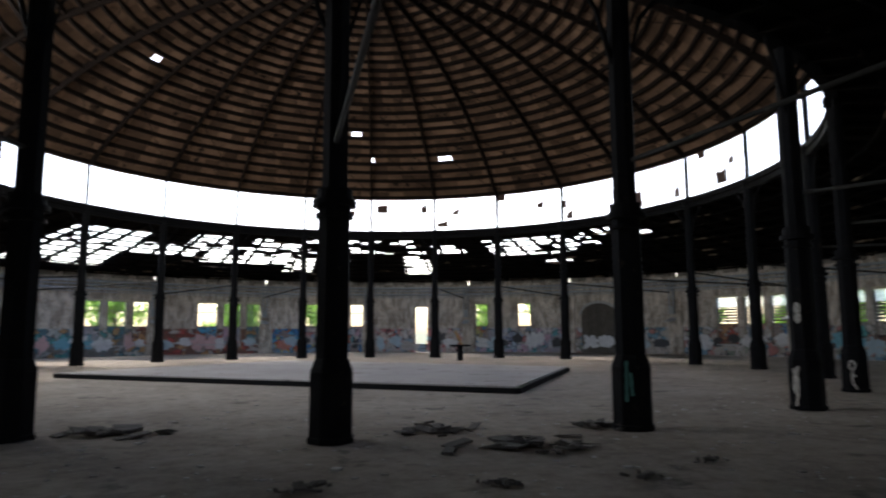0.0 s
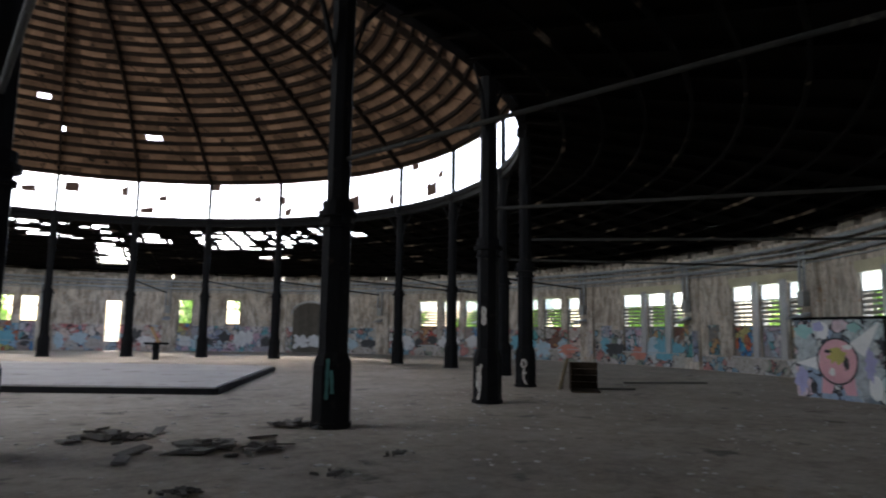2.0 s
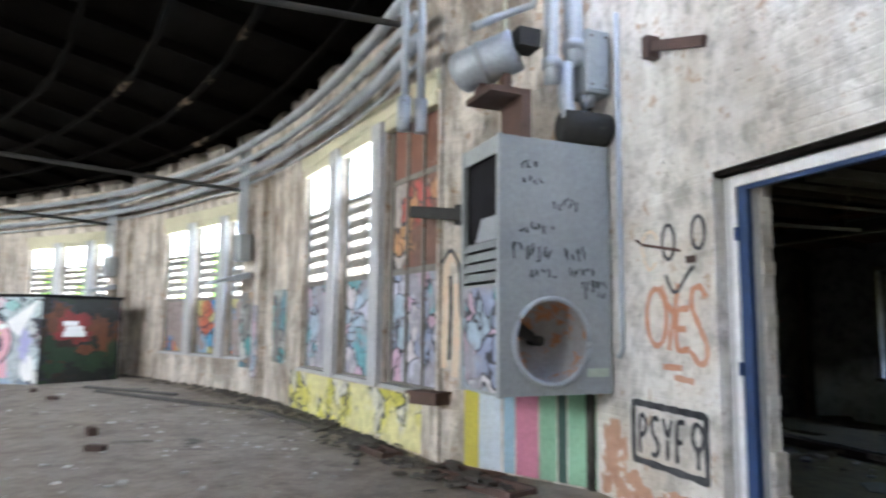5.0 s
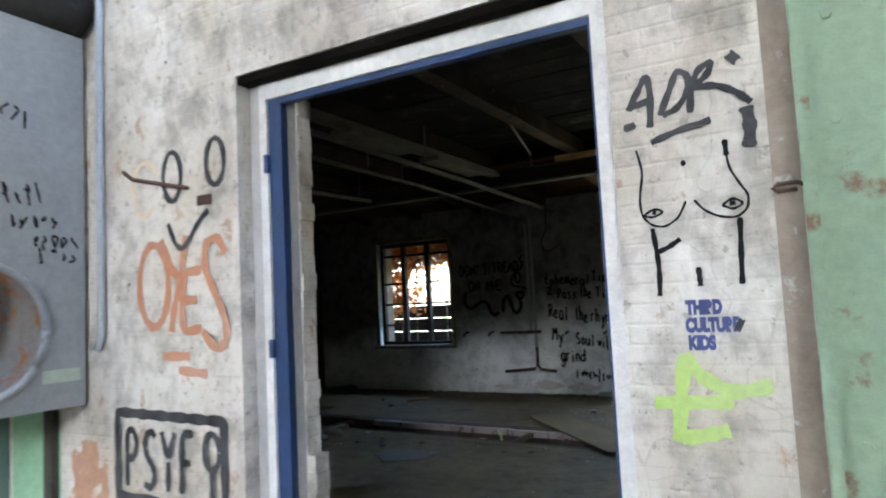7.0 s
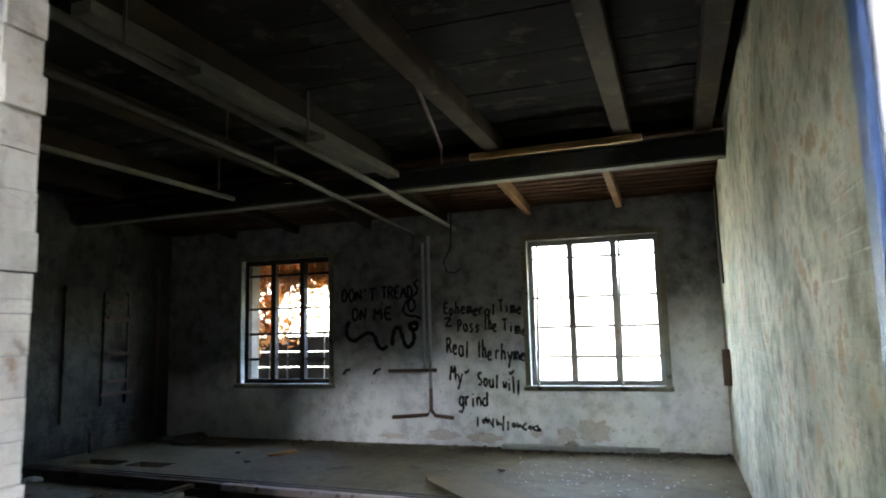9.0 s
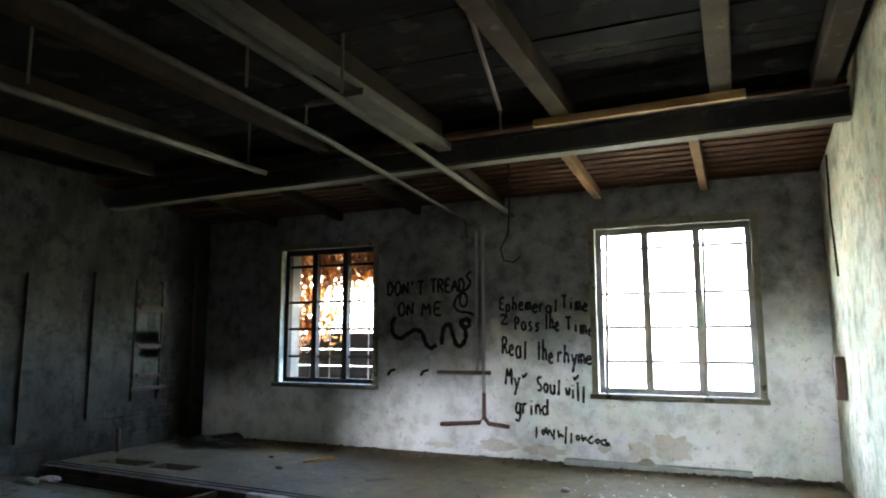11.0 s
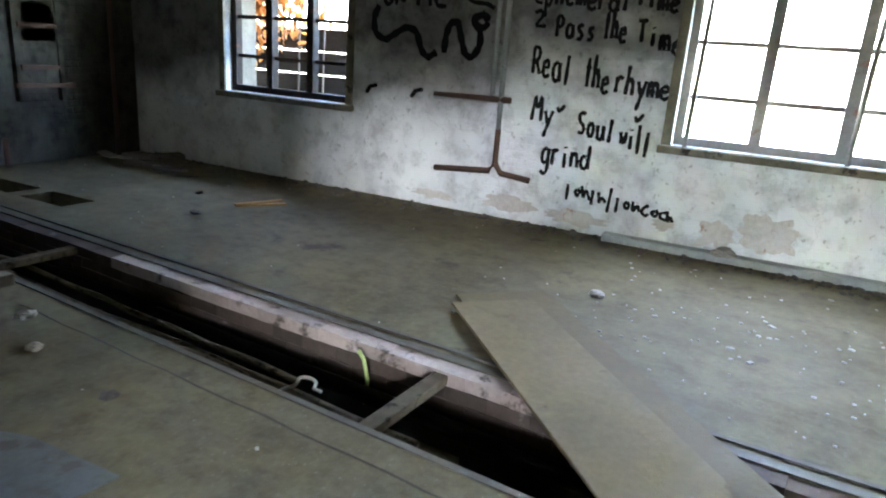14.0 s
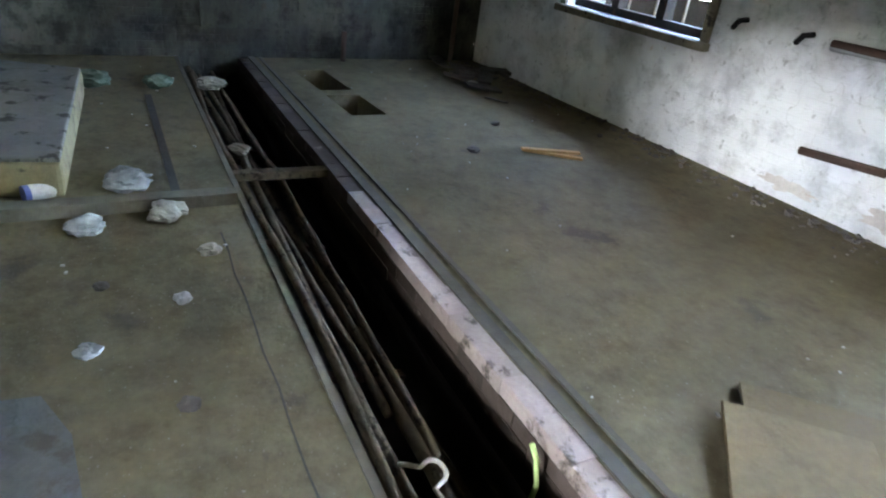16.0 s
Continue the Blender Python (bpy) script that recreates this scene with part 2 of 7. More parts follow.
M_door_wall = plaster("white_brick", (0.78, 0.765, 0.73), (0.52, 0.46, 0.38), brick_amount=0.6, grime=0.6, courses=0.07, streaks=0.25)
# lower part left white, upper part carries painted lintel shade with the soot
M_back_wall = plaster("sooted_shaded_whitewash", (0.9, 0.93, 0.97), (0.62, 0.65, 0.7), soot_shade_height=1.45, brick_amount=0.69, grime=0.5, courses=0.06)
# stained whitewash with the dimness of the room's left side in its colour
M_room_wall = plaster("darkened_stained_whitewash", (0.09, 0.088, 0.072), (0.022, 0.021, 0.017), brick_amount=0.62, grime=0.8, streaks=0.6)
M_right_wall = plaster("yellowed_limewash", (0.68, 0.66, 0.5), (0.24, 0.24, 0.15), brick_amount=0.55, grime=0.8, courses=0.05)
# end wall panels, darkened the same way to look dim
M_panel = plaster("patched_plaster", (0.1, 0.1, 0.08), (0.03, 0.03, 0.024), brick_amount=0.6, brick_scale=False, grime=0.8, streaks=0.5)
M_reveal = surface("yellow_reveal", (0.6, 0.57, 0.4), (0.42, 0.39, 0.28), 0.9)
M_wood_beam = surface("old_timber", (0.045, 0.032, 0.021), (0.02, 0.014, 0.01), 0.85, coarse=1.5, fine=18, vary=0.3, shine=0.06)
M_new_wood = surface("pale_batten", (0.5, 0.29, 0.11), (0.36, 0.2, 0.07), 0.75, coarse=2, fine=20)
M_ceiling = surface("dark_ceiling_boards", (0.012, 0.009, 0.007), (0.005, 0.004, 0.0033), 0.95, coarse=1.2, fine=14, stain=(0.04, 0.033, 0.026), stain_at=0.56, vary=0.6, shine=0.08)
# lighter joist copies with the window's light put into their colour
M_lit_joist = surface("lit_joist", (0.08, 0.058, 0.038), (0.035, 0.025, 0.017), 0.85, coarse=2.2, fine=22, stain=(0.13, 0.1, 0.07), stain_at=0.6, vary=0.3, shine=0.06)
M_lit_orange_joist = surface("lit_orange_joist", (0.2, 0.11, 0.05), (0.1, 0.055, 0.027), 0.85, coarse=3, fine=22, vary=0.3, shine=0.06)
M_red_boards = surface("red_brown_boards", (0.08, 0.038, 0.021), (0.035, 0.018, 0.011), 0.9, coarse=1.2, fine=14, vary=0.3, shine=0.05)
M_pipe_pale = surface("pale_painted_pipe", (0.13, 0.12, 0.092), (0.07, 0.063, 0.05), 0.75, coarse=3, fine=25, shine=0.15)
M_steel_beam = surface("dark_steel_beam", (0.04, 0.039, 0.036), (0.02, 0.02, 0.019), 0.75, coarse=2, fine=20, stain=(0.08, 0.075, 0.065), shine=0.25)
M_trench_pipe = surface("dusty_brown_pipe", (0.13, 0.105, 0.072), (0.05, 0.04, 0.03), 0.9, coarse=5, fine=30, stain=(0.035, 0.027, 0.02), stain_at=0.55, bumps=0.8, shine=0.1)
M_edge = surface("dull_edge_steel", (0.11, 0.097, 0.072), (0.055, 0.05, 0.04), 0.7, coarse=3, fine=25)
M_brick = surface("pale_brick", (0.62, 0.53, 0.5), (0.4, 0.31, 0.28), 0.85, coarse=2.2, fine=30, stain=(0.12, 0.1, 0.085), stain_at=0.56, bumps=0.8, vary=0.25)
M_dark_brick = surface("dark_lip_brick", (0.12, 0.09, 0.075), (0.06, 0.047, 0.04), 0.9, coarse=3, fine=30, stain=(0.3, 0.25, 0.22), stain_at=0.62, vary=0.4)
M_redbrick = surface("red_brick", (0.07, 0.04, 0.03), (0.04, 0.025, 0.02), 0.85, coarse=6, fine=30)
M_plywood = surface("dusty_plywood", (0.23, 0.18, 0.1), (0.16, 0.125, 0.072), 0.85, coarse=1.6, fine=22, stain=(0.13, 0.1, 0.06), stain_at=0.62, shine=0.15)
M_window_frame = surface("grey_window_steel", (0.22, 0.21, 0.18), (0.12, 0.11, 0.1), 0.7, coarse=4, fine=30, stain=(0.16, 0.08, 0.05))
M_dark_steel = surface("dark_window_steel", (0.035, 0.028, 0.022), (0.02, 0.016, 0.013), 0.75, coarse=4, fine=30, stain=(0.07, 0.035, 0.02), shine=0.1)
# fence wood darkened below its own tone, to look backlit
M_fence = surface("backlit_fence", (0.03, 0.024, 0.018), (0.016, 0.013, 0.01), 0.9, coarse=2, fine=20, vary=0.4, shine=0.05)
M_litter = surface("grimy_paper", (0.4, 0.38, 0.34), (0.22, 0.2, 0.175), 0.85, coarse=9, fine=40)
M_grey_wood = surface("grey_wood", (0.15, 0.135, 0.1), (0.08, 0.07, 0.052), 0.9, coarse=4, fine=30)
M_plastic = surface("clouded_plastic", (0.34, 0.35, 0.36), (0.14, 0.145, 0.15), 0.22, coarse=9, fine=30, shine=0.6)
M_green_cloth = surface("green_cloth", (0.12, 0.17, 0.13), (0.06, 0.085, 0.065), 0.9, coarse=5, fine=40)
M_dirty_reveal = surface("grimy_reveal", (0.17, 0.155, 0.12), (0.09, 0.08, 0.06), 0.9, coarse=4, fine=25)
M_blue = surface("blue_frame_paint", (0.01, 0.045, 0.15), (0.008, 0.032, 0.1), 0.5, coarse=3, fine=20, stain=(0.2, 0.2, 0.22), stain_at=0.72)
M_white_paint = surface("white_frame_paint", (0.78, 0.78, 0.78), (0.62, 0.61, 0.6), 0.5, coarse=3, fine=20)
M_trim = surface("sooty_trim", (0.2, 0.185, 0.135), (0.1, 0.09, 0.068), 0.9, coarse=3, fine=20, stain=(0.05, 0.045, 0.04), stain_at=0.57, shine=0.1)
M_grey_plaster = surface("grey_cement_reveal", (0.5, 0.5, 0.5), (0.36, 0.36, 0.37), 0.9, coarse=1.5, fine=15)
M_bare_strip = surface("bare_brown_brick", (0.36, 0.3, 0.25), (0.22, 0.17, 0.14), 0.9, coarse=4, fine=20, stain=(0.5, 0.48, 0.45), stain_at=0.6)
M_sheet = surface("dull_sheet", (0.15, 0.155, 0.155), (0.1, 0.104, 0.1), 0.6, coarse=2.5, fine=25, stain=(0.1, 0.095, 0.08), stain_at=0.55, shine=0.2)
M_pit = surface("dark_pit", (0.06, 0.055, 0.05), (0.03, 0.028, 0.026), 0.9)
M_green = surface("green_steel_paint", (0.3, 0.42, 0.3), (0.22, 0.32, 0.22), 0.6, coarse=2, fine=20, stain=(0.2, 0.12, 0.08))
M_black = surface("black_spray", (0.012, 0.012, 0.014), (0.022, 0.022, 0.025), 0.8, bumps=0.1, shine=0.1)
M_grey_spray = surface("faded_black_spray", (0.035, 0.037, 0.042), (0.13, 0.13, 0.135), 0.8, coarse=5, bumps=0.1, shine=0.1)
M_orange = surface("orange_spray", (0.5, 0.22, 0.12), (0.6, 0.42, 0.33), 0.7, bumps=0.1)
M_faint_orange = surface("faint_orange_spray", (0.72, 0.6, 0.46), (0.7, 0.5, 0.34), 0.8, coarse=6, bumps=0.1)
M_faint_red = surface("faint_red_spray", (0.55, 0.3, 0.24), (0.6, 0.42, 0.33), 0.8, coarse=6, bumps=0.1)
M_lime = surface("lime_spray", (0.48, 0.7, 0.2), (0.6, 0.7, 0.4), 0.7, bumps=0.1)
M_navy = surface("navy_spray", (0.05, 0.07, 0.22), (0.08, 0.1, 0.28), 0.7, bumps=0.1)
M_teal = surface("teal_spray", (0.06, 0.19, 0.17), (0.03, 0.1, 0.09), 0.7, bumps=0.1)
M_rubbish = surface("soot_rubbish", (0.07, 0.062, 0.055), (0.13, 0.12, 0.105), 0.8, coarse=5, fine=40)
M_paper = surface("dirty_paper", (0.6, 0.57, 0.52), (0.45, 0.42, 0.38), 0.8, coarse=8, fine=40, vary=0.4)
M_leaf = surface("leaf_green", (0.09, 0.17, 0.035), (0.05, 0.1, 0.02), 0.6, coarse=3, fine=30, vary=0.5)
M_leaf_rust = surface("autumn_leaf", (0.5, 0.2, 0.05), (0.3, 0.12, 0.03), 0.6, coarse=3, fine=30, vary=0.6)


def let_light_through(m, tint, amount):
    """Thin leaves: part of the light passes through them."""
    nt = m.node_tree
    tr_ = nt.nodes.new("ShaderNodeBsdfTranslucent")
    tr_.inputs[0].default_value = (*tint, 1)
    mx = nt.nodes.new("ShaderNodeMixShader")
    mx.inputs[0].default_value = amount
    nt.links.new(nt.nodes["Principled BSDF"].outputs[0], mx.inputs[1])
    nt.links.new(tr_.outputs[0], mx.inputs[2])
    nt.links.new(mx.outputs[0], nt.nodes["Material Output"].inputs[0])


let_light_through(M_leaf, (0.34, 0.58, 0.1), 0.6)
let_light_through(M_leaf_rust, (0.4, 0.14, 0.03), 0.5)
M_bark = surface("bark", (0.12, 0.09, 0.06), (0.07, 0.05, 0.04), 0.9, coarse=3, fine=20)
M_ground = surface("rough_ground", (0.16, 0.17, 0.1), (0.1, 0.1, 0.06), 0.95, coarse=0.3, fine=6)

M_glass = bpy.data.materials.new("dusty_glass")
gb = nodes_of(M_glass)[1]
gb.inputs["Base Color"].default_value = (0.95, 0.97, 0.95, 1)
gb.inputs["Roughness"].default_value = 0.0
gb.inputs["Transmission Weight"].default_value = 0.95
gb.inputs["IOR"].default_value = 1.05

M_milk = bpy.data.materials.new("milky_glass")
mt, mb = nodes_of(M_milk)
tl = mt.nodes.new("ShaderNodeBsdfTranslucent")
tl.inputs[0].default_value = (0.92, 0.94, 0.93, 1)
tp_ = mt.nodes.new("ShaderNodeBsdfTransparent")
ms = mt.nodes.new("ShaderNodeMixShader")
pn = mt.nodes.new("ShaderNodeTexNoise")
pn.inputs["Scale"].default_value = 3.0
mt.links.new(pn.outputs["Fac"], ms.inputs[0])
mt.links.new(tl.outputs[0], ms.inputs[1])
mt.links.new(tp_.outputs[0], ms.inputs[2])
mt.links.new(ms.outputs[0], mt.nodes["Material Output"].inputs[0])

M_dirty = bpy.data.materials.new("dirty_white_glass")
dt_, db_ = nodes_of(M_dirty)
tl2 = dt_.nodes.new("ShaderNodeBsdfTranslucent")
dn = dt_.nodes.new("ShaderNodeTexNoise")
dn.inputs["Scale"].default_value = 2.5
dt_.links.new(ramp(dt_, dn.outputs["Fac"], [(0.3, (0.3, 0.31, 0.29)), (0.7, (0.42, 0.43, 0.42))]), tl2.inputs[0])
dt_.links.new(tl2.outputs[0], dt_.nodes["Material Output"].inputs[0])

GRAFFITI = [
    painted("graffiti_blue_orange", (0.32, 0.26, 0.24), [(0.55, 0.2, 0.1), (0.06, 0.25, 0.55), (0.1, 0.4, 0.65), (0.6, 0.15, 0.08), (0.55, 0.5, 0.2), (0.3, 0.45, 0.6)], 1.4, 1.0),
    painted("graffiti_lilac", (0.35, 0.34, 0.38), [(0.55, 0.55, 0.65), (0.3, 0.35, 0.5), (0.65, 0.6, 0.62), (0.15, 0.4, 0.45), (0.6, 0.4, 0.5), (0.4, 0.5, 0.6)], 1.5, 5.0),
    painted("graffiti_rust_red", (0.2, 0.11, 0.08), [(0.5, 0.1, 0.08), (0.25, 0.12, 0.08), (0.55, 0.3, 0.15), (0.5, 0.45, 0.42), (0.3, 0.08, 0.06)], 1.3, 9.0),
    painted("graffiti_pink_white", (0.5, 0.45, 0.42), [(0.65, 0.3, 0.3), (0.7, 0.66, 0.64), (0.5, 0.18, 0.18), (0.68, 0.55, 0.5), (0.3, 0.4, 0.5)], 1.2, 13.0),
    painted("graffiti_teal", (0.2, 0.19, 0.18), [(0.1, 0.35, 0.35), (0.4, 0.42, 0.4), (0.12, 0.25, 0.3), (0.5, 0.3, 0.15), (0.55, 0.55, 0.52)], 1.3, 17.0),
]
M_yellow_sill = painted("graffiti_yellow_sill", (0.74, 0.7, 0.34), [(0.7, 0.65, 0.15), (0.72, 0.7, 0.6), (0.6, 0.55, 0.1), (0.66, 0.63, 0.5)], 1.6, 21.0)
M_dark_mural = painted("mural_dark_green", (0.012, 0.014, 0.012), [(0.014, 0.03, 0.014), (0.03, 0.015, 0.008), (0.008, 0.008, 0.008), (0.02, 0.045, 0.016), (0.09, 0.03, 0.01), (0.008, 0.01, 0.008)], 1.2, 25.0)
M_light_mural = painted("mural_pale_blue", (0.45, 0.5, 0.52), [(0.5, 0.6, 0.62), (0.6, 0.62, 0.6), (0.3, 0.4, 0.55), (0.65, 0.5, 0.55), (0.2, 0.25, 0.3)], 1.1, 29.0)


# ---- mesh helpers ----
class Geo:
    """Collects boxes, prisms, tubes and strips into one mesh."""

    def __init__(self):
        self.v, self.f = [], []

    def add(self, verts, faces, m=None):
        o = len(self.v)
        self.v += [tuple(m @ Vector(p)) if m else tuple(p) for p in verts]
        self.f += [tuple(i + o for i in f) for f in faces]
        return self

    def box(self, x0, x1, y0, y1, z0, z1, m=None):
        v = [(x, y, z) for z in (z0, z1) for x, y in ((x0, y0), (x1, y0), (x1, y1), (x0, y1))]
        return self.add(v, [(3, 2, 1, 0), (4, 5, 6, 7), (0, 1, 5, 4), (1, 2, 6, 5), (2, 3, 7, 6), (3, 0, 4, 7)], m)

    def prism(self, poly, z0, z1, m=None):
        n = len(poly)
        v = [(x, y, z0) for x, y in poly] + [(x, y, z1) for x, y in poly]
        f = [tuple(range(n))[::-1], tuple(range(n, 2 * n))] + [(i, (i + 1) % n, n + (i + 1) % n, n + i) for i in range(n)]
        return self.add(v, f, m)

    def hexa(self, lower, upper):
        """A box with four free corners below and four above."""
        return self.add(list(lower) + list(upper), [(3, 2, 1, 0), (4, 5, 6, 7), (0, 1, 5, 4), (1, 2, 6, 5), (2, 3, 7, 6), (3, 0, 4, 7)])

    def bar(self, p, q, w, h):
        """A straight square bar from p to q, w wide and h high."""
        p, q = Vector(p), Vector(q)
        d = (q - p).normalized()
        up = Vector((0, 0, 1)) if abs(d.z) < 0.95 else Vector((1, 0, 0))
        s = d.cross(up).normalized() * (w / 2)
        u = s.cross(d).normalized() * (h / 2)
        c = [-s - u, s - u, s + u, -s + u]
        return self.add([p + k for k in c] + [q + k for k in c], [(0, 1, 2, 3), (7, 6, 5, 4), (0, 4, 5, 1), (1, 5, 6, 2), (2, 6, 7, 3), (3, 7, 4, 0)])

    def tube(self, pts, r, n=8, r_end=None):
        pts = [Vector(p) for p in pts]
        o = len(self.v)
        ring = None
        for i, p in enumerate(pts):
            d = (pts[min(i + 1, len(pts) - 1)] - pts[max(i - 1, 0)]).normalized()
            ref = Vector((0, 0, 1)) if abs(d.z) < 0.9 else Vector((1, 0, 0))
            a = d.cross(ref).normalized()
            b = a.cross(d)
            k = r if r_end is None else r + (r_end - r) * i / (len(pts) - 1)
            self.v += [tuple(p + a * (k * math.cos(6.28318 * j / n)) + b * (k * math.sin(6.28318 * j / n))) for j in range(n)]
            if i:
                s = o + (i - 1) * n
                self.f += [(s + j, s + (j + 1) % n, s + n + (j + 1) % n, s + n + j) for j in range(n)]
        self.f += [tuple(o + j for j in range(n))[::-1], tuple(o + (len(pts) - 1) * n + j for j in range(n))]
        return self

    def mesh(self, name, mat, smooth=False):
        me = bpy.data.meshes.new(name)
        me.from_pydata(self.v, [], self.f)
        me.materials.append(mat)
        if smooth:
            me.shade_smooth()
        me.update()
        return me


def part(name, geo, mat, parent, label="", smooth=False, m=None):
    ob = new(name, geo.mesh(name, mat, smooth) if isinstance(geo, Geo) else geo)
    ob.parent = parent
    if m is not None:
        ob.matrix_basis = m
    return tagged(ob, label)


def solid(name, geo, mat, label="", category="", kind="", group="", smooth=False):
    return tagged(new(name, geo.mesh(name, mat, smooth)), label, category, group, kind)


def thing(name, m, label, category, group="", kind=""):
    ob = new(name)
    ob.matrix_basis = m
    return tagged(ob, label, category, group, kind)


def bevel(ob, width=0.01, segments=2):
    md = ob.modifiers.new("bevel", "BEVEL")
    md.width, md.segments, md.limit_method = width, segments, "ANGLE"
    return ob


def frame2(p0, p1):
    """The pose of a wall: x along it from p0 to p1, y to its left, z up."""
    dx, dy = p1[0] - p0[0], p1[1] - p0[1]
    return pose(p0[0], p0[1], 0, 0, 0, math.degrees(math.atan2(dy, dx))), math.hypot(dx, dy)


def wall_geo(p0, p1, z0, z1, y0, y1, openings=()):
    """A wall from p0 to p1 between y0 and y1 off its line, with openings (u0, u1, low, high) cut through."""
    m, length = frame2(p0, p1)
    g = Geo()
    cuts = sorted({0.0, length, *(v for o in openings for v in o[:2])})
    for a, b in zip(cuts, cuts[1:]):
        c = (a + b) / 2
        z = z0
        for u0, u1, low, high in sorted((o for o in openings if o[0] < c < o[1]), key=lambda o: o[2]):
            if low > z:
                g.box(a, b, y0, y1, z, low, m)
            z = high
        if z < z1:
            g.box(a, b, y0, y1, z, z1, m)
    return g, m, length


def strokes(lines, width, m, thick=0.004):
    """Sprayed lines: each a run of (x, z) points in the wall's frame, laid as flat round-ended ribbons on it."""
    g = Geo()
    for n_line, line in enumerate(lines):
        pts = []
        for _ in range(2 if len(line) < 12 else 0):
            cut = [line[0]]
            for (a, b), (c, d) in zip(line, line[1:]):
                cut += [(a * 0.8 + c * 0.2, b * 0.8 + d * 0.2), (a * 0.2 + c * 0.8, b * 0.2 + d * 0.8)]
            line = cut + [line[-1]]
        for (a, b), (c, d) in zip(line, line[1:]):
            k = max(1, int(math.hypot(c - a, d - b) / 0.05))
            pts += [(a + (c - a) * i / k, b + (d - b) * i / k) for i in range(k)]
        pts.append(line[-1])
        left, right = [], []
        for i, (x, z) in enumerate(pts):
            q, r = pts[min(i + 1, len(pts) - 1)], pts[max(i - 1, 0)]
            dx, dz = q[0] - r[0], q[1] - r[1]
            ln = math.hypot(dx, dz) or 1
            w = width / 2 * (1 + 0.18 * math.sin(i * 1.7 + x * 9)) * (0.7 if i in (0, len(pts) - 1) else 1)
            left.append((x - dz / ln * w, z + dx / ln * w))
            right.append((x + dz / ln * w, z - dx / ln * w))
        for i in range(len(pts) - 1):
            a, b, c, d = left[i], left[i + 1], right[i + 1], right[i]
            y0 = -thick - 0.0012 * n_line - 0.00015 * i
            y1 = y0 - 0.00015
            g.add([(a[0], y0, a[1]), (b[0], y1, b[1]), (c[0], y1, c[1]), (d[0], y0, d[1])], [(3, 2, 1, 0)], m)
    return g


def sprayed(name, lines, width, m, mat, label, group=""):
    """Sprayed marks on a wall: one thing, each line of it a part."""
    ob = thing(name, pose(0, 0, 0), label, "graffiti", group)
    for k, line in enumerate(lines):
        part("stroke", strokes([line], width, m, 0.004 + 0.0012 * k), mat, ob)
    return ob


def arc(cx, cz, rx, rz, a0=0, a1=360, n=16):
    return [(cx + rx * math.cos(radians(a0 + (a1 - a0) * i / n)), cz + rz * math.sin(radians(a0 + (a1 - a0) * i / n))) for i in range(n + 1)]


def ragged(cx, cz, rx, rz, seed, m, lift, n=44):
    """A flat daub with an uneven edge on a wall."""
    rnd = random.Random(seed)
    pts = []
    for k in range(n):
        a = 2 * math.pi * k / n
        q = 0.95 + 0.6 * noise.noise(Vector((math.cos(a) * 2.2, math.sin(a) * 2.2, seed * 5.0))) + rnd.uniform(-0.07, 0.07)
        pts.append((cx + rx * q * math.cos(a), -lift, cz + rz * q * math.sin(a)))
    return Geo().add(pts, [tuple(range(n))], m)


LETTERS = {
    "O": [arc(0.5, 0.5, 0.42, 0.5)], "Y": [[(0.05, 1), (0.5, 0.5), (0.95, 1)], [(0.5, 0.5), (0.45, 0)]],
    "E": [[(0.9, 1), (0.15, 0.97), (0.12, 0.03), (0.92, 0)], [(0.12, 0.52), (0.75, 0.52)]],
    "S": [[(0.9, 0.9), (0.6, 1), (0.25, 0.92), (0.12, 0.72), (0.35, 0.52), (0.7, 0.42), (0.88, 0.22), (0.6, 0.02), (0.1, 0.08)]],
    "P": [[(0.12, 0), (0.12, 1), (0.65, 0.98), (0.88, 0.75), (0.65, 0.5), (0.12, 0.48)]],
    "F": [[(0.9, 1), (0.12, 1), (0.12, 0)], [(0.12, 0.52), (0.7, 0.52)]],
    "A": [[(0, 0), (0.5, 1), (1, 0)], [(0.2, 0.4), (0.8, 0.4)]],
    "D": [[(0.1, 0), (0.1, 1), (0.6, 0.95), (0.95, 0.5), (0.6, 0.04), (0.1, 0)]],
    "R": [[(0.1, 0), (0.1, 1), (0.7, 0.97), (0.88, 0.75), (0.65, 0.52), (0.1, 0.48)], [(0.45, 0.5), (0.95, 0)]],
    "N": [[(0.08, 0), (0.1, 1), (0.85, 0), (0.9, 1)]], "T": [[(0, 1), (1, 1)], [(0.5, 1), (0.48, 0)]],
    "M": [[(0.02, 0), (0.15, 1), (0.5, 0.35), (0.85, 1), (0.98, 0)]], "'": [[(0.4, 1), (0.35, 0.75)]],
}


def lettered(word, x, z, w, h, gap=0.25, slant=0.0):
    """Stroke letters of a word: x, z the foot of its first letter, w and h the size of one."""
    out = []
    for i, ch in enumerate(word):
        for line in LETTERS.get(ch, ()):
            out.append([(x + i * w * (1 + gap) + a * w, z + b * h + slant * i) for a, b in line])
    return out

# ---- the ground and the round hall ----
CX, CY = -5.49, -29.16
R_COL, R_WALL = 17.84, 30.45
Z_HALL, Z_RING, Z_DOME = 0.3, 9.05, 11.55
COLUMN_AT = [56.6, 73.4, 90.4, 107.9, 125.9, 145.0, 163.7, 179.0, 194.0, 208.7, 223.9, 238.3, 252.8, 267.6, 282.3, 297.3, 312.8, 330.1, 347.4, 364.7, 382.0, 399.3]
PIER_AT = [92.6, 108.1, 123.7, 139.4, 155.0] + [170.6 + 16.59 * i for i in range(17)]


def polar(r, a, z=0.0):
    return (CX + r * math.cos(radians(a)), CY + r * math.sin(radians(a)), z)


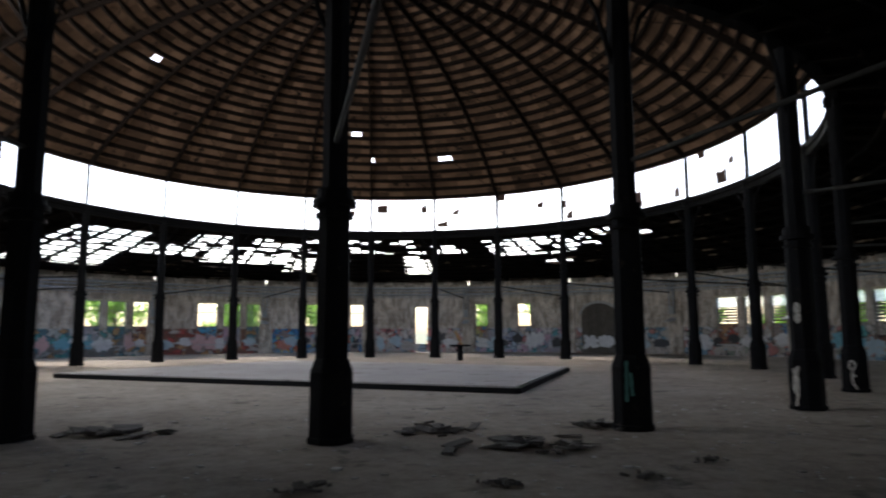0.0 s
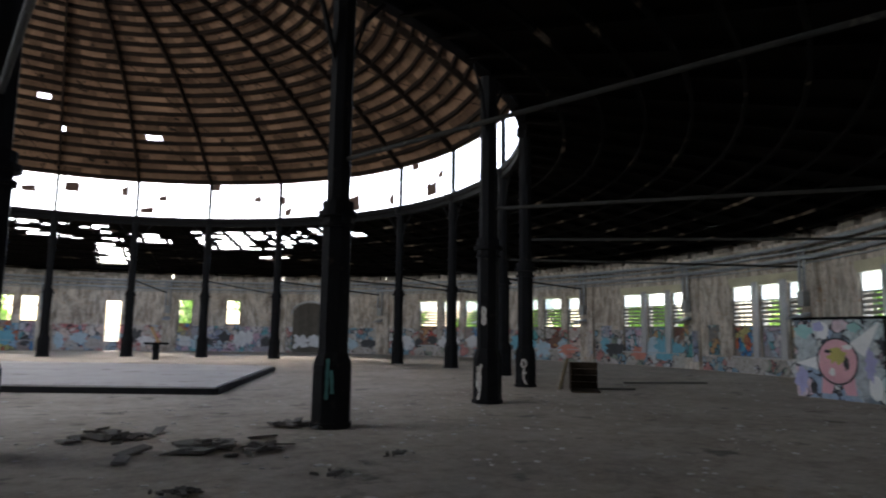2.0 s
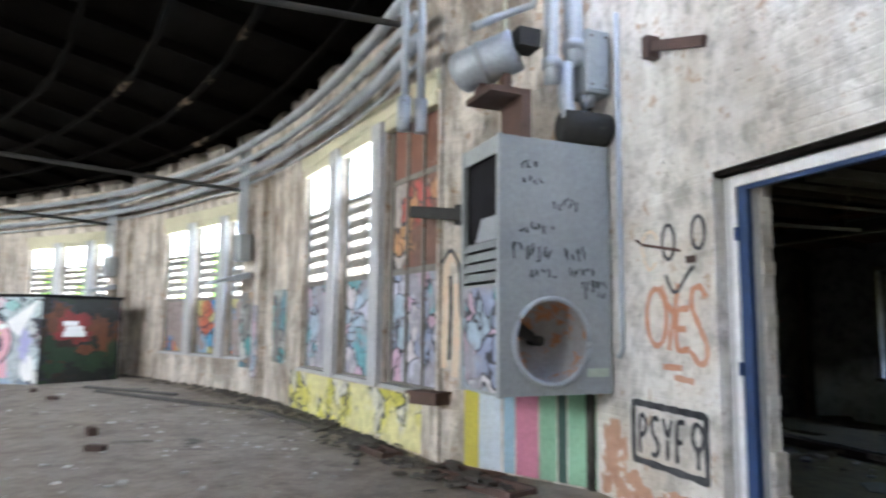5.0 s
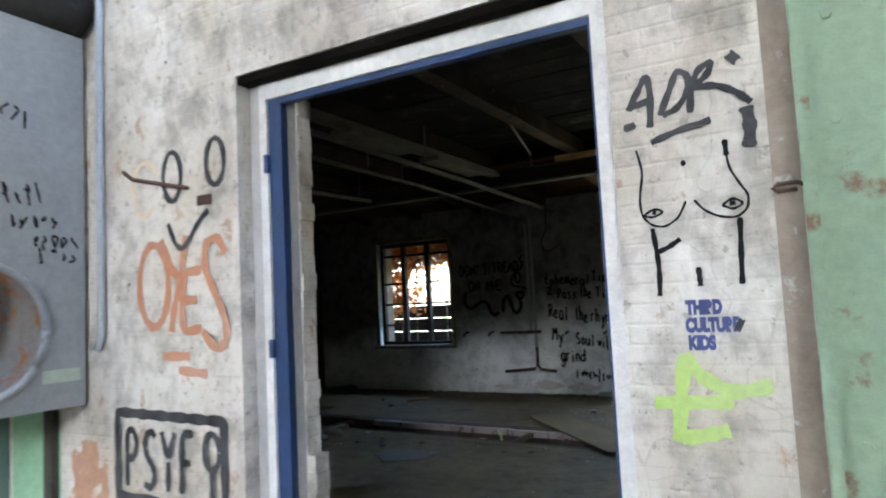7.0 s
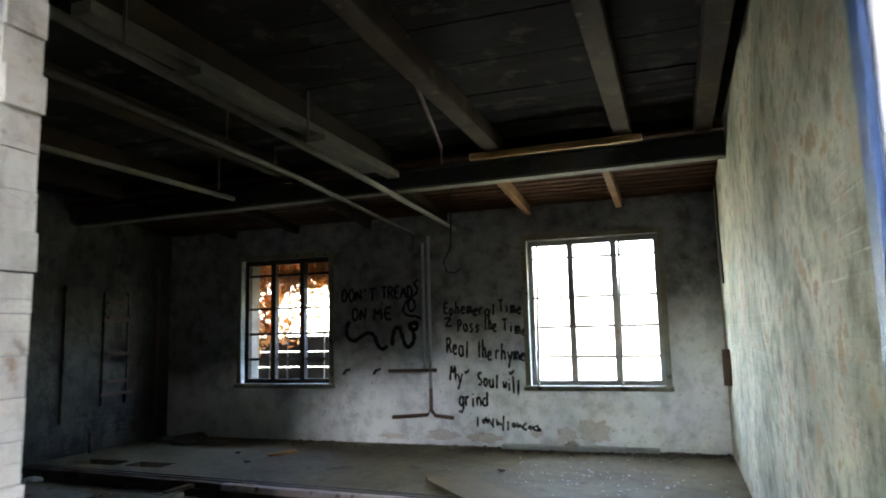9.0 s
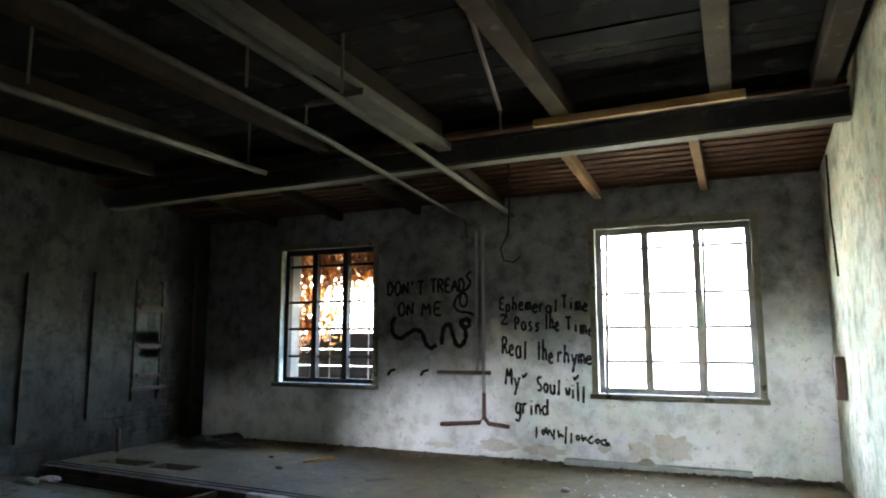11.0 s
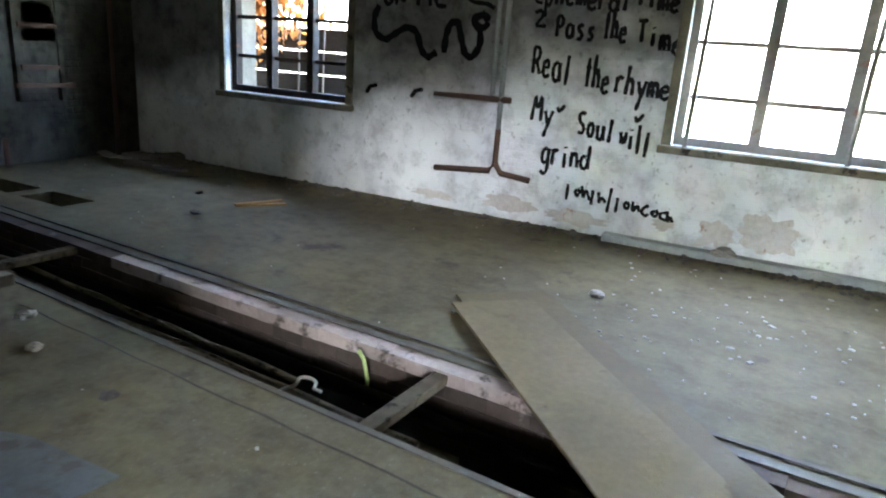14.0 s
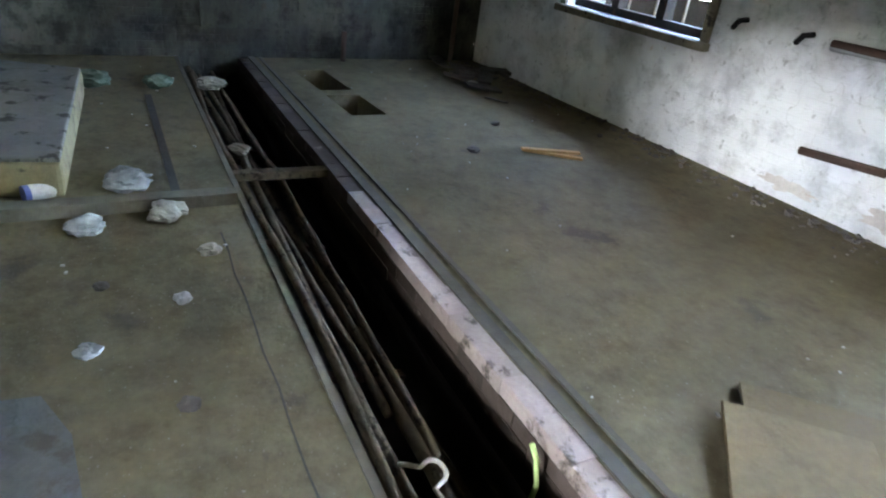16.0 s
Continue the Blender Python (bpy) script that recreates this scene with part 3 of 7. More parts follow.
ground = Geo()
ground.prism([(CX + 3000 * math.cos(i * math.pi / 12), CY + 3000 * math.sin(i * math.pi / 12)) for i in range(24)], -1.6, -1.3)
solid("ground", ground, M_ground, "overgrown rough ground round the building", "ground", "structure")

hall = Geo()
hall_poly = [(-5.1, 2.32), (-6.87, 1.34)] + [polar(R_WALL - 0.02, a)[:2] for a in PIER_AT[1:]] + [(1.9, 0.35), (0.4, 2.3)]
hall.prism([(x, y) for x, y in hall_poly], -1.35, Z_HALL)
hall.box(-3.42, -1.33, 2.29, 2.95, -1.35, Z_HALL)
solid("floor_hall", hall, M_floor, "dusty cracked concrete floor of the round hall", "floor", "structure")

# outer wall, bay by bay, three tall windows each
WIN = [(0.035, 0.185), (0.235, 0.4), (0.45, 0.635)]
WIN_LOW, WIN_HIGH, WALL_TOP = 1.05, 4.55, 6.15
window_sets = []
DOOR_BAY, GATE_BAY = 9, 7
for i, a0 in enumerate(PIER_AT):
    a1 = PIER_AT[(i + 1) % 22] + (360 if i == 21 else 0)
    if i == 21:
        continue
    p1, p0 = polar(R_WALL, a0)[:2], polar(R_WALL, a1)[:2]
    length = math.hypot(p1[0] - p0[0], p1[1] - p0[1])
    ops = [(length * (1 - b), length * (1 - a), WIN_LOW, WIN_HIGH) for a, b in WIN]
    if i == 0:
        ops = [(length * (1 - b), length * (1 - a), WIN_LOW, 4.85) for a, b in ((0.008, 0.19), (0.235, 0.4), (0.45, 0.635))]
    if i == DOOR_BAY:
        ops = [(length * 0.47, length * 0.59, Z_HALL, 4.2)]
    if i == 8:
        ops = [(length * 0.07, length * 0.2, WIN_LOW, WIN_HIGH), (length * 0.5, length * 0.63, WIN_LOW, WIN_HIGH)]
    if i == GATE_BAY:
        ops = []
    g, m, _ = wall_geo(p0, p1, -1.35, WALL_TOP, 0.0, 0.5, ops)
    for u in (0.0, length)[:1 if i == 0 else 2]:
        g.box(max(u - 0.55, 0.01), min(u + 0.55, length - 0.01), -0.16, -0.002, Z_HALL, 5.2, m)
    g.box(0.0, length, 0.3, 0.5, WALL_TOP + 0.001, 6.66, m)
    eaves = Geo()
    for j in range(5):
        u = length * (0.1 + 0.2 * j)
        eaves.box(u - 0.52, u + 0.52, 0.0, 0.298, WALL_TOP + 0.002, WALL_TOP + 0.34, m)
    solid("trim_eaves", eaves, M_eaves, "dark mottled plastered blocks under the eaves", "eaves", "structure")
    solid("wall_%d" % (i + 1), g, M_hall_wall, "whitewashed brick bay of the round hall, stained", "wall", "structure")
    for o in ops:
        if o[2] > 1:
            window_sets.append((i, m, (o[0] + o[1]) / 2, o[1] - o[0]))
    if i < 5:
        top = max(o[3] for o in ops)
        solid("trim_lintel", Geo().box(min(o[0] for o in ops) - 0.1, min(max(o[1] for o in ops) + 0.1, length - 0.01), -0.05, -0.001, top + 0.002, top + 0.28, m), M_reveal, "yellowed plaster lintel above the windows", "lintel", "structure")
    # tagged paint band below the windows
    band = Geo()
    band.box(0.6, length - 0.6, -0.005, -0.001, Z_HALL + 0.02, WIN_LOW - 0.03, m)
    cuts = [0.0] + [v for o in sorted(ops) for v in (o[0], o[1])] + [length]
    if i == 0:
        band = Geo().box(length * 0.3, length * 0.95, -0.005, -0.001, Z_HALL + 0.02, WIN_LOW - 0.03, m)
    for a, b in list(zip(cuts, cuts[1:]))[0::2]:
        if b - a > 0.1 and i > 3:
            band.box(max(a, 0.56) + 0.002, min(b, length - 0.56) - 0.002, -0.005, -0.001, WIN_LOW - 0.03, 2.35, m)
    if i < 5:
        for a, b in list(zip(cuts, cuts[1:]))[1:-1]:
            if b - a < 0.8:
                solid("trim_pillar", Geo().box(a + 0.03, b - 0.03, -0.1, -0.001, WIN_LOW + 0.001, (4.84 if i == 0 else WIN_HIGH - 0.01), m), M_grey_plaster, "grey plastered pillar between two windows", "pillar", "structure")
        for k, u0 in enumerate((0.02, length - 0.54, length * 0.14)):
            if (k == 2 and i == 1) or (k == 1 and i == 0):
                continue
            solid("wall_paint", Geo().box(u0, u0 + 0.5, -0.166, -0.162, 0.7 + 0.2 * (k % 2), 2.3 + 0.3 * k, m) if k < 2 else Geo().box(u0, u0 + 0.9, -0.006, -0.002, 1.1, 2.6, m), GRAFFITI[(1, 3, 4)[(i + k) % 3]], "patch of overlapping sprayed tags on the wall", "graffiti", "structure")
    if i not in (1, 2):
        solid("wall_paint", band, M_yellow_sill if i == 0 else (M_tag_wall if i < 8 else GRAFFITI[(i * 2) % 5]), "band of overlapping spray-painted tags on the lower wall", "graffiti", "structure")


M_rust_board = surface("rust_brown_board", (0.22, 0.1, 0.065), (0.13, 0.065, 0.045), 0.85, coarse=1.5, fine=16, stain=(0.3, 0.2, 0.15), stain_at=0.6)


def tall_window(width, panel_mat, boarded=False, clear=False):
    """A tall steel window: painted board below, louvre bars, clear top lights. Its frame's foot is at z 0."""
    h = WIN_HIGH - WIN_LOW
    w = width / 2
    ob = thing("window", pose(0, 0, 0), "tall steel window, lower half boarded and spray-painted", "window", "hall windows", "structure")
    fr = Geo()
    fr.box(-w, -w + 0.07, 0.03, 0.13, 0, h).box(w - 0.07, w, 0.03, 0.13, 0, h).box(-w + 0.07, w - 0.07, 0.03, 0.13, 0, 0.08).box(-w + 0.07, w - 0.07, 0.03, 0.13, h - 0.08, h)
    fr.box(-w + 0.07, w - 0.07, 0.04, 0.12, 1.42, 1.5).box(-w + 0.07, w - 0.07, 0.04, 0.12, 2.6, 2.67)
    part("window_frame", fr, M_window_frame, ob)
    part("window_sill", Geo().box(-w, w, -0.12, 0.03, 0.0, 0.05), M_grey_plaster, ob)
    part("lintel", Geo().box(-w, w, -0.09, 0.03, h - 0.16, h - 0.002), M_reveal, ob, "yellowed plaster lintel")
    part("panel", Geo().box(-w + 0.07, w - 0.07, 0.06, 0.1, 0.08, 1.42), panel_mat, ob, "spray-painted board")
    if boarded:
        part("panel", Geo().box(-w + 0.07, w - 0.07, 0.06, 0.1, 1.5, 2.6), GRAFFITI[2], ob, "tagged rust-brown board")
        part("panel", Geo().box(-w + 0.07, w - 0.07, 0.06, 0.1, 2.67, h - 0.08), M_rust_board, ob, "rust-brown board")
        for x in (-0.22, 0.22):
            part("mullion", Geo().box(x - 0.02, x + 0.02, 0.03, 0.058, 0.08, h - 0.08), M_window_frame, ob)
    if clear:
        p = part("pane", Geo().box(-w + 0.07, w - 0.07, 0.075, 0.08, 1.5, h - 0.08), M_glass, ob, "clear upper panes")
        p.visible_shadow = False
        for x in (-0.22, 0.22):
            part("mullion", Geo().box(x - 0.015, x + 0.015, 0.06, 0.1, 1.5, h - 0.08), M_window_frame, ob)
    elif not boarded:
        for k in range(5):
            z = 1.62 + 0.2 * k
            part("slat", Geo().add([(-w + 0.07, 0.05, z), (w - 0.07, 0.05, z), (w - 0.07, 0.12, z + 0.12), (-w + 0.07, 0.12, z + 0.12), (-w + 0.07, 0.05, z + 0.015), (w - 0.07, 0.05, z + 0.015), (w - 0.07, 0.12, z + 0.135), (-w + 0.07, 0.12, z + 0.135)],
                               [(3, 2, 1, 0), (4, 5, 6, 7), (0, 1, 5, 4), (1, 2, 6, 5), (2, 3, 7, 6), (3, 0, 4, 7)]), M_window_frame, ob)
        part("mullion", Geo().box(-0.02, 0.02, 0.06, 0.1, 1.5, 2.6), M_window_frame, ob)
        p = part("pane", Geo().box(-w + 0.07, w - 0.07, 0.075, 0.08, 2.67, h - 0.08), M_milk, ob, "milky top light")
        p.visible_shadow = False
    return ob


protos = {}
for n, (i, m, u, w) in enumerate(window_sets):
    boarded = i == 0 and abs(u - max(s[2] for s in window_sets if s[0] == 0)) < 0.01
    kind = 1 if boarded else (1 if i == 0 else 0 if i == 1 else 4 if i == 2 else (3, 2, 4, 1, 0)[(i + n) % 5])
    key = (kind, boarded, 7 < i < 16)
    if key not in protos:
        protos[key] = tall_window(1.38, GRAFFITI[kind], boarded, 7 < i < 16)
        ob = protos[key]
    else:
        ob = copy_thing(protos[key], pose(0, 0, 0))
    ob.matrix_basis = m @ pose(u, 0.05, WIN_LOW) @ Matrix.Diagonal((w / 1.38, 1, 1.0857 if i == 0 else 1, 1))

for i in (0, 1, 2, 3, 4, 18, 19, 20):
    a = (PIER_AT[i] + PIER_AT[i + 1]) / 2
    x, y, z = polar(R_WALL + 0.9, a - 1.0, 3.2)
    sky_lamp(look((x, y, z), (CX, CY, z)), 5.6, 2.6, 20)
for a in (348, 6, 24, 42):
    # daylight standing in the clerestory openings
    x, y, z = polar(R_COL + 0.25, a, 10.28)
    sky_lamp(look((x, y, z), (CX, CY, z)), 4.9, 2.2, 140)

# arched gate painted white, and the open far doorway
gp1, gp0 = polar(R_WALL, PIER_AT[GATE_BAY])[:2], polar(R_WALL, PIER_AT[GATE_BAY + 1])[:2]
gm, gl = frame2(gp0, gp1)
gate = thing("arched_gate", gm @ pose(gl * 0.3, 0, Z_HALL), "dark arched timber gate with pale graffiti", "gate")
leaf = Geo()
for j in range(12):
    x = -1.5 + 0.25 * j
    leaf.box(x, x + 0.24, -0.1, -0.02, 0, 3.1 + 0.9 * math.sqrt(max(0.0, 1 - ((x + 0.12) / 1.5) ** 2)))
part("gate_leaf", leaf, surface("weathered_gate", (0.13, 0.115, 0.095), (0.07, 0.06, 0.05), 0.9, coarse=3, fine=20, vary=0.3), gate)
M_daub = [surface("daub_" + nm, c, tuple(v * 0.7 for v in c), 0.75, coarse=3, fine=18) for nm, c in (("white", (0.72, 0.72, 0.73)), ("ice_blue", (0.45, 0.58, 0.66)), ("coral", (0.6, 0.24, 0.18)), ("rose", (0.66, 0.42, 0.42)), ("cyan", (0.18, 0.45, 0.58)), ("charcoal", (0.06, 0.06, 0.065)))]
for k, (x, z, rx, rz) in enumerate(((-0.7, 0.9, 0.7, 0.55), (0.6, 0.95, 0.75, 0.5))):
    part("white_daub", ragged(x, z, rx, rz, 140 + k, pose(0, 0, 0), 0.105 + 0.002 * k), M_daub[0], gate, "white sprayed letters on the gate")
rd = random.Random(23)
for i in range(4, 17):
    p1, p0 = polar(R_WALL, PIER_AT[i])[:2], polar(R_WALL, PIER_AT[i + 1])[:2]
    m, length = frame2(p0, p1)
    for k in range(7):
        u = 0.7 + (length - 1.4) * (k + rd.uniform(0.1, 0.9)) / 7
        if i == GATE_BAY and abs(u - length * 0.3) < 2.3 or i == DOOR_BAY and abs(u - length * 0.53) < 1.4:
            continue
        tone = rd.choice(((0, 0, 1, 5) if i in (6, 7, 8, 9) else (2, 3, 0, 2) if i in (13, 14) else (4, 1, 3, 0) if i in (11, 12) else (0, 1, 4, 2, 5)))
        solid("wall_paint", ragged(u, rd.uniform(1.0, 1.5), rd.uniform(0.35, 0.75), rd.uniform(0.3, 0.65), 160 + 10 * i + k, m, 0.009 + 0.0015 * k), M_daub[tone], "bold sprayed letter shape on the hall wall", "graffiti", "structure")

part("arch", Geo().tube([(1.6 * math.cos(radians(a)), -0.1, 3.1 + 1.0 * math.sin(radians(a))) for a in range(0, 181, 15)], 0.1, 6), M_grey_plaster, gate, "plastered arch over the gate")

# diagonal corner with painted stripes, and the wall of the side room's doorway
g, m, _ = wall_geo((-6.87, 1.31), (-5.06, 2.36), -1.35, WALL_TOP, 0.0, 0.5)
solid("wall_corner", g, M_hall_wall, "whitewashed corner pier beside the doorway", "wall", "structure")
D_L, D_R, D_TOP, Y_D, T_D = -3.42, -1.33, 3.14, 2.32, 0.34
g, m, _ = wall_geo((-5.12, Y_D), (0.25, Y_D), -1.35, WALL_TOP + 0.4, 0.0, T_D, [(-5.12 * -1 + D_L, -5.12 * -1 + D_R, -1.0, D_TOP)])
solid("wall_doorway", g, M_door_wall, "white-painted brick wall with an open doorway", "wall", "structure")
g, m, _ = wall_geo((-0.1, 2.1), polar(R_WALL, PIER_AT[21])[:2], -1.35, WALL_TOP, 0.0, 0.5)
solid("wall_side", g, M_hall_wall, "whitewashed end wall beyond the doorway", "wall", "structure")

# stepped roof of the aisle: boards on rafters, torn open on the far side
roof = Geo()
raft = Geo()
ROWS = 30


def roof_z(r):
    return 8.75 + (6.5 - 8.75) * (r - R_COL) / (R_WALL + 0.6 - R_COL)


def torn(a, r):
    """How much of the boarding is missing at an angle and a radius."""
    a %= 360
    best = 0.0
    for ca, wa, r0, r1, amount in ((303, 7, 20, 29, 1.0), (292, 8, 22, 25, 0.7), (277, 11, 19.5, 23, 0.62), (276, 7, 23, 26, 0.9), (254, 12, 19, 22.5, 0.35), (244.5, 2.0, 23, 29, 0.95), (237, 3.5, 20.5, 22.5, 0.95),
                               (221, 8, 19.5, 23.5, 0.95), (210, 4, 19.5, 22, 0.7), (200, 5, 19, 21, 0.75), (219, 2.5, 25, 25.8, 0.9), (266, 3, 23, 28, 0.8)):
        d = abs((a - ca + 180) % 360 - 180)
        if d < wa and r0 < r < r1:
            best = max(best, amount)
    return best


for i in range(220):
    a0, a1 = i * 360 / 220, (i + 1) * 360 / 220
    for j in range(ROWS):
        r0 = R_COL - 0.2 + (R_WALL + 0.8 - R_COL) * j / ROWS
        r1 = r0 + (R_WALL + 0.8 - R_COL) / ROWS + 0.01
        pn_ = polar((r0 + r1) / 2, (a0 + a1) / 2, 0)
        if torn((a0 + a1) / 2, (r0 + r1) / 2) and 0.5 + 0.9 * noise.noise(Vector(pn_) * 0.55) + random.uniform(-0.42, 0.42) < torn((a0 + a1) / 2, (r0 + r1) / 2) * 0.95:
            continue
        z0, z1 = roof_z(r0), roof_z(r1)
        lo = [polar(r0, a0, z0), polar(r0, a1, z0), polar(r1, a1, z1), polar(r1, a0, z1)]
        roof.hexa(lo, [(x, y, z + 0.04) for x, y, z in lo])
solid("ceiling_aisle", roof, M_roof, "near-black plank roof of the aisle, torn open in places", "ceiling", "structure")
for i in range(88):
    a = i * 360 / 88 + 1.3
    raft.bar(polar(R_COL, a, roof_z(R_COL) - 0.12), polar(R_WALL + 0.5, a, roof_z(R_WALL + 0.5) - 0.12), 0.13, 0.2)
purl = Geo()
for k in range(10):
    r = R_COL + 1.3 + 1.18 * k
    for i in range(88):
        purl.bar(polar(r, i * 360 / 88, roof_z(r) - 0.27), polar(r, (i + 1) * 360 / 88, roof_z(r) - 0.27), 0.1, 0.1)
solid("trim_purlins", purl, M_patched_purlin, "near-black ring purlins with pale patches", "purlins", "structure")
solid("trim_rafters", raft, M_roof, "near-black timber rafters under the aisle roof", "rafters", "structure")

# dome
DOME_RISE = 7.2
R_BALL = (R_COL ** 2 + DOME_RISE ** 2) / (2 * DOME_RISE)
Z_BALL = Z_DOME + DOME_RISE - R_BALL
A_EDGE = math.asin(R_COL / R_BALL)


def dome(t, a, inset=0.0):
    """A place on the dome, t from 0 at the top to 1 at its edge."""
    r = R_BALL - inset
    return polar(r * math.sin(A_EDGE * t), a, Z_BALL + r * math.cos(A_EDGE * t))


boards = Geo()
rs = random.Random(31)
DROWS = 27
for j in range(1, DROWS):
    t0, t1 = j / DROWS, (j + 1) / DROWS
    n = 110 if j > 6 else 22
    for i in range(n):
        a0, a1 = i * 360 / n, (i + 1) * 360 / n
        mid = (a0 + a1) / 2
        if (abs(mid - 256) < 5 and 0.79 < t0 < 0.83) or (abs(mid - 256) < 4 and 0.70 < t0 < 0.73) or (abs(mid - 318) < 4 and 0.57 < t0 < 0.62) or (abs(mid - 237) < 6 and 0.8 < t0 < 0.82):
            if abs(mid - 256) < 8 or abs(mid - 318) < 8:
                a0 += (a1 - a0) * rs.choice((0, 0, 0.3, 0.8))
            elif rs.random() < 0.45:
                continue
        for sa, st_ in ((264, 0.845), (240, 0.835), (250, 0.9), (236, 0.905), (285, 0.8), (230, 0.76)):
            if abs(mid - sa) < 4.5 and t0 < st_ <= t1 and rs.random() < 0.6:
                t1 -= rs.uniform(0.02, 0.14) * (t1 - t0)
        d0, d1 = 0.0, 0.1
        if t1 == (j + 1) / DROWS:
            t1 += 0.3 / DROWS
        lo = [dome(t0, a0, d0), dome(t0, a1, d0), dome(t1, a1, d1), dome(t1, a0, d1)]
        up = [dome(t0, a0, d0 - 0.03), dome(t0, a1, d0 - 0.03), dome(t1, a1, d1 - 0.03), dome(t1, a0, d1 - 0.03)]
        boards.hexa([lo[0], lo[3], lo[2], lo[1]], [up[0], up[3], up[2], up[1]])
solid("ceiling_dome", boards, M_dome, "brown timber boarding of the great dome", "ceiling", "structure")
ribs = Geo()
for a in COLUMN_AT:
    for k in range(3, 24):
        ribs.bar(dome(k / 24, a, 0.22), dome((k + 1) / 24, a, 0.22), 0.12, 0.3)
for j in range(3, DROWS + 1):
    for i in range(44):
        ribs.bar(dome(j / DROWS, i * 360 / 44, 0.12), dome(j / DROWS, (i + 1) * 360 / 44, 0.12), 0.14, 0.22)
for i, a in enumerate(COLUMN_AT):
    b = COLUMN_AT[(i + 1) % 22] + (360 if i == 21 else 0)
    for t0, t1 in ((0.98, 0.76), (0.76, 0.52)):
        ribs.bar(dome(t0, a, 0.25), dome(t1, b, 0.25), 0.03, 0.03)
solid("trim_dome", ribs, M_rib, "curved ribs, purlins and bracing rods of the dome", "ribs", "structure")
crown = Geo()
crown.prism([polar(1.2, i * 30)[:2] for i in range(12)], Z_BALL + R_BALL - 0.3, Z_BALL + R_BALL + 0.1)
solid("ceiling_crown", crown, M_rib, "dark closed crown at the top of the dome", "ceiling", "structure")

# ring beam below and above the open clerestory
ring = Geo()
for i in range(88):
    a0, a1 = i * 360 / 88, (i + 1) * 360 / 88
    for z0, z1, r in ((8.55, 9.1, R_COL), (11.45, 11.75, R_COL + 0.05)):
        ring.hexa([polar(r - 0.15, a0, z0), polar(r + 0.15, a0, z0), polar(r + 0.15, a1, z0), polar(r - 0.15, a1, z0)],
                  [polar(r - 0.15, a0, z1), polar(r + 0.15, a0, z1), polar(r + 0.15, a1, z1), polar(r - 0.15, a1, z1)])
solid("trim_ring", ring, M_iron, "riveted iron ring beams carrying the dome", "ring beam", "structure")
for n, a in enumerate(COLUMN_AT):
    b = COLUMN_AT[(n + 1) % 22] + (360 if n == 21 else 0)
    ob = thing("clerestory_window", pose(*polar(R_COL, a)), "empty clerestory window with rusty bars and broken panes", "window", "clerestory", "structure")
    inv = ob.matrix_basis.inverted()
    g = Geo()
    g.bar(polar(R_COL, a, 9.1), polar(R_COL, a, 11.5), 0.16, 0.16)
    part("post", Geo().add([inv @ Vector(v) for v in g.v], g.f), M_iron, ob)
    for k in ((1,) if n % 3 else ()):
        c = a + (b - a) * k / 2
        g = Geo()
        g.bar(polar(R_COL, c, 9.1), polar(R_COL, c, 11.5), 0.05, 0.05)
        part("mullion", Geo().add([inv @ Vector(v) for v in g.v], g.f), M_iron, ob)
    if 150 < a % 360 < 262:
        for k in range(4 if a < 185 else 2):
            c = a + (b - a) * random.random()
            z = 9.15 + 1.9 * random.random()
            w, h = 0.35 + 0.6 * random.random(), 0.3 + 0.55 * random.random()
            p, q = polar(R_COL, c, z), polar(R_COL, c + w * 3.2, z)
            g = Geo()
            g.hexa([p, q, (q[0] * 1.0005, q[1] * 1.0005, q[2]), (p[0] * 1.0005, p[1] * 1.0005, p[2])],
                   [(p[0], p[1], z + h), (q[0], q[1], z + h * random.uniform(0.2, 1)), (q[0] * 1.0005, q[1] * 1.0005, z + h * 0.6), (p[0] * 1.0005, p[1] * 1.0005, z + h)])
            part("broken_pane", Geo().add([inv @ Vector(v) for v in g.v], g.f), M_rust, ob)


# ---- hall things ----
def iron_column():
    ob = thing("iron_column", pose(0, 0, 0), "tall dark riveted iron column on a broad boxed foot", "column", "dome columns")
    def eight(r):
        return [(r * math.cos(i * math.pi / 4 + 0.39), r * math.sin(i * math.pi / 4 + 0.39)) for i in range(8)]

    plinth = Geo().prism(eight(0.355), 0, 1.1).prism(eight(0.385), 0, 0.1)
    plinth.add([(x, y, 1.1) for x, y in eight(0.355)] + [(x, y, 1.3) for x, y in eight(0.28)], [(i, (i + 1) % 8, 8 + (i + 1) % 8, 8 + i) for i in range(8)] + [tuple(range(8, 16))])
    bevel(part("plinth", plinth, M_iron, ob), 0.02)
    shaft = Geo()
    shaft.prism([(0.27 * math.cos(i * math.pi / 4 + 0.39), 0.27 * math.sin(i * math.pi / 4 + 0.39)) for i in range(8)], 1.3, 3.75)
    shaft.prism([(0.22 * math.cos(i * math.pi / 4 + 0.39), 0.22 * math.sin(i * math.pi / 4 + 0.39)) for i in range(8)], 4.0, 8.7)
    part("shaft", shaft, M_iron, ob)
    cap = Geo()
    for z0, z1, r in ((3.55, 3.62, 0.31), (3.74, 3.84, 0.36), (3.84, 4.02, 0.29), (8.35, 8.6, 0.3)):
        cap.prism([(r * math.cos(i * math.pi / 8), r * math.sin(i * math.pi / 8)) for i in range(16)], z0, z1)
    part("capital", cap, M_iron, ob)
    for s in (-1, 1):
        part("bracket", Geo().tube([(0.15 * s, 0, 6.6), (0.5 * s, 0, 7.7), (1.1 * s, 0, 8.4)], 0.05, 6), M_iron, ob)
    return ob


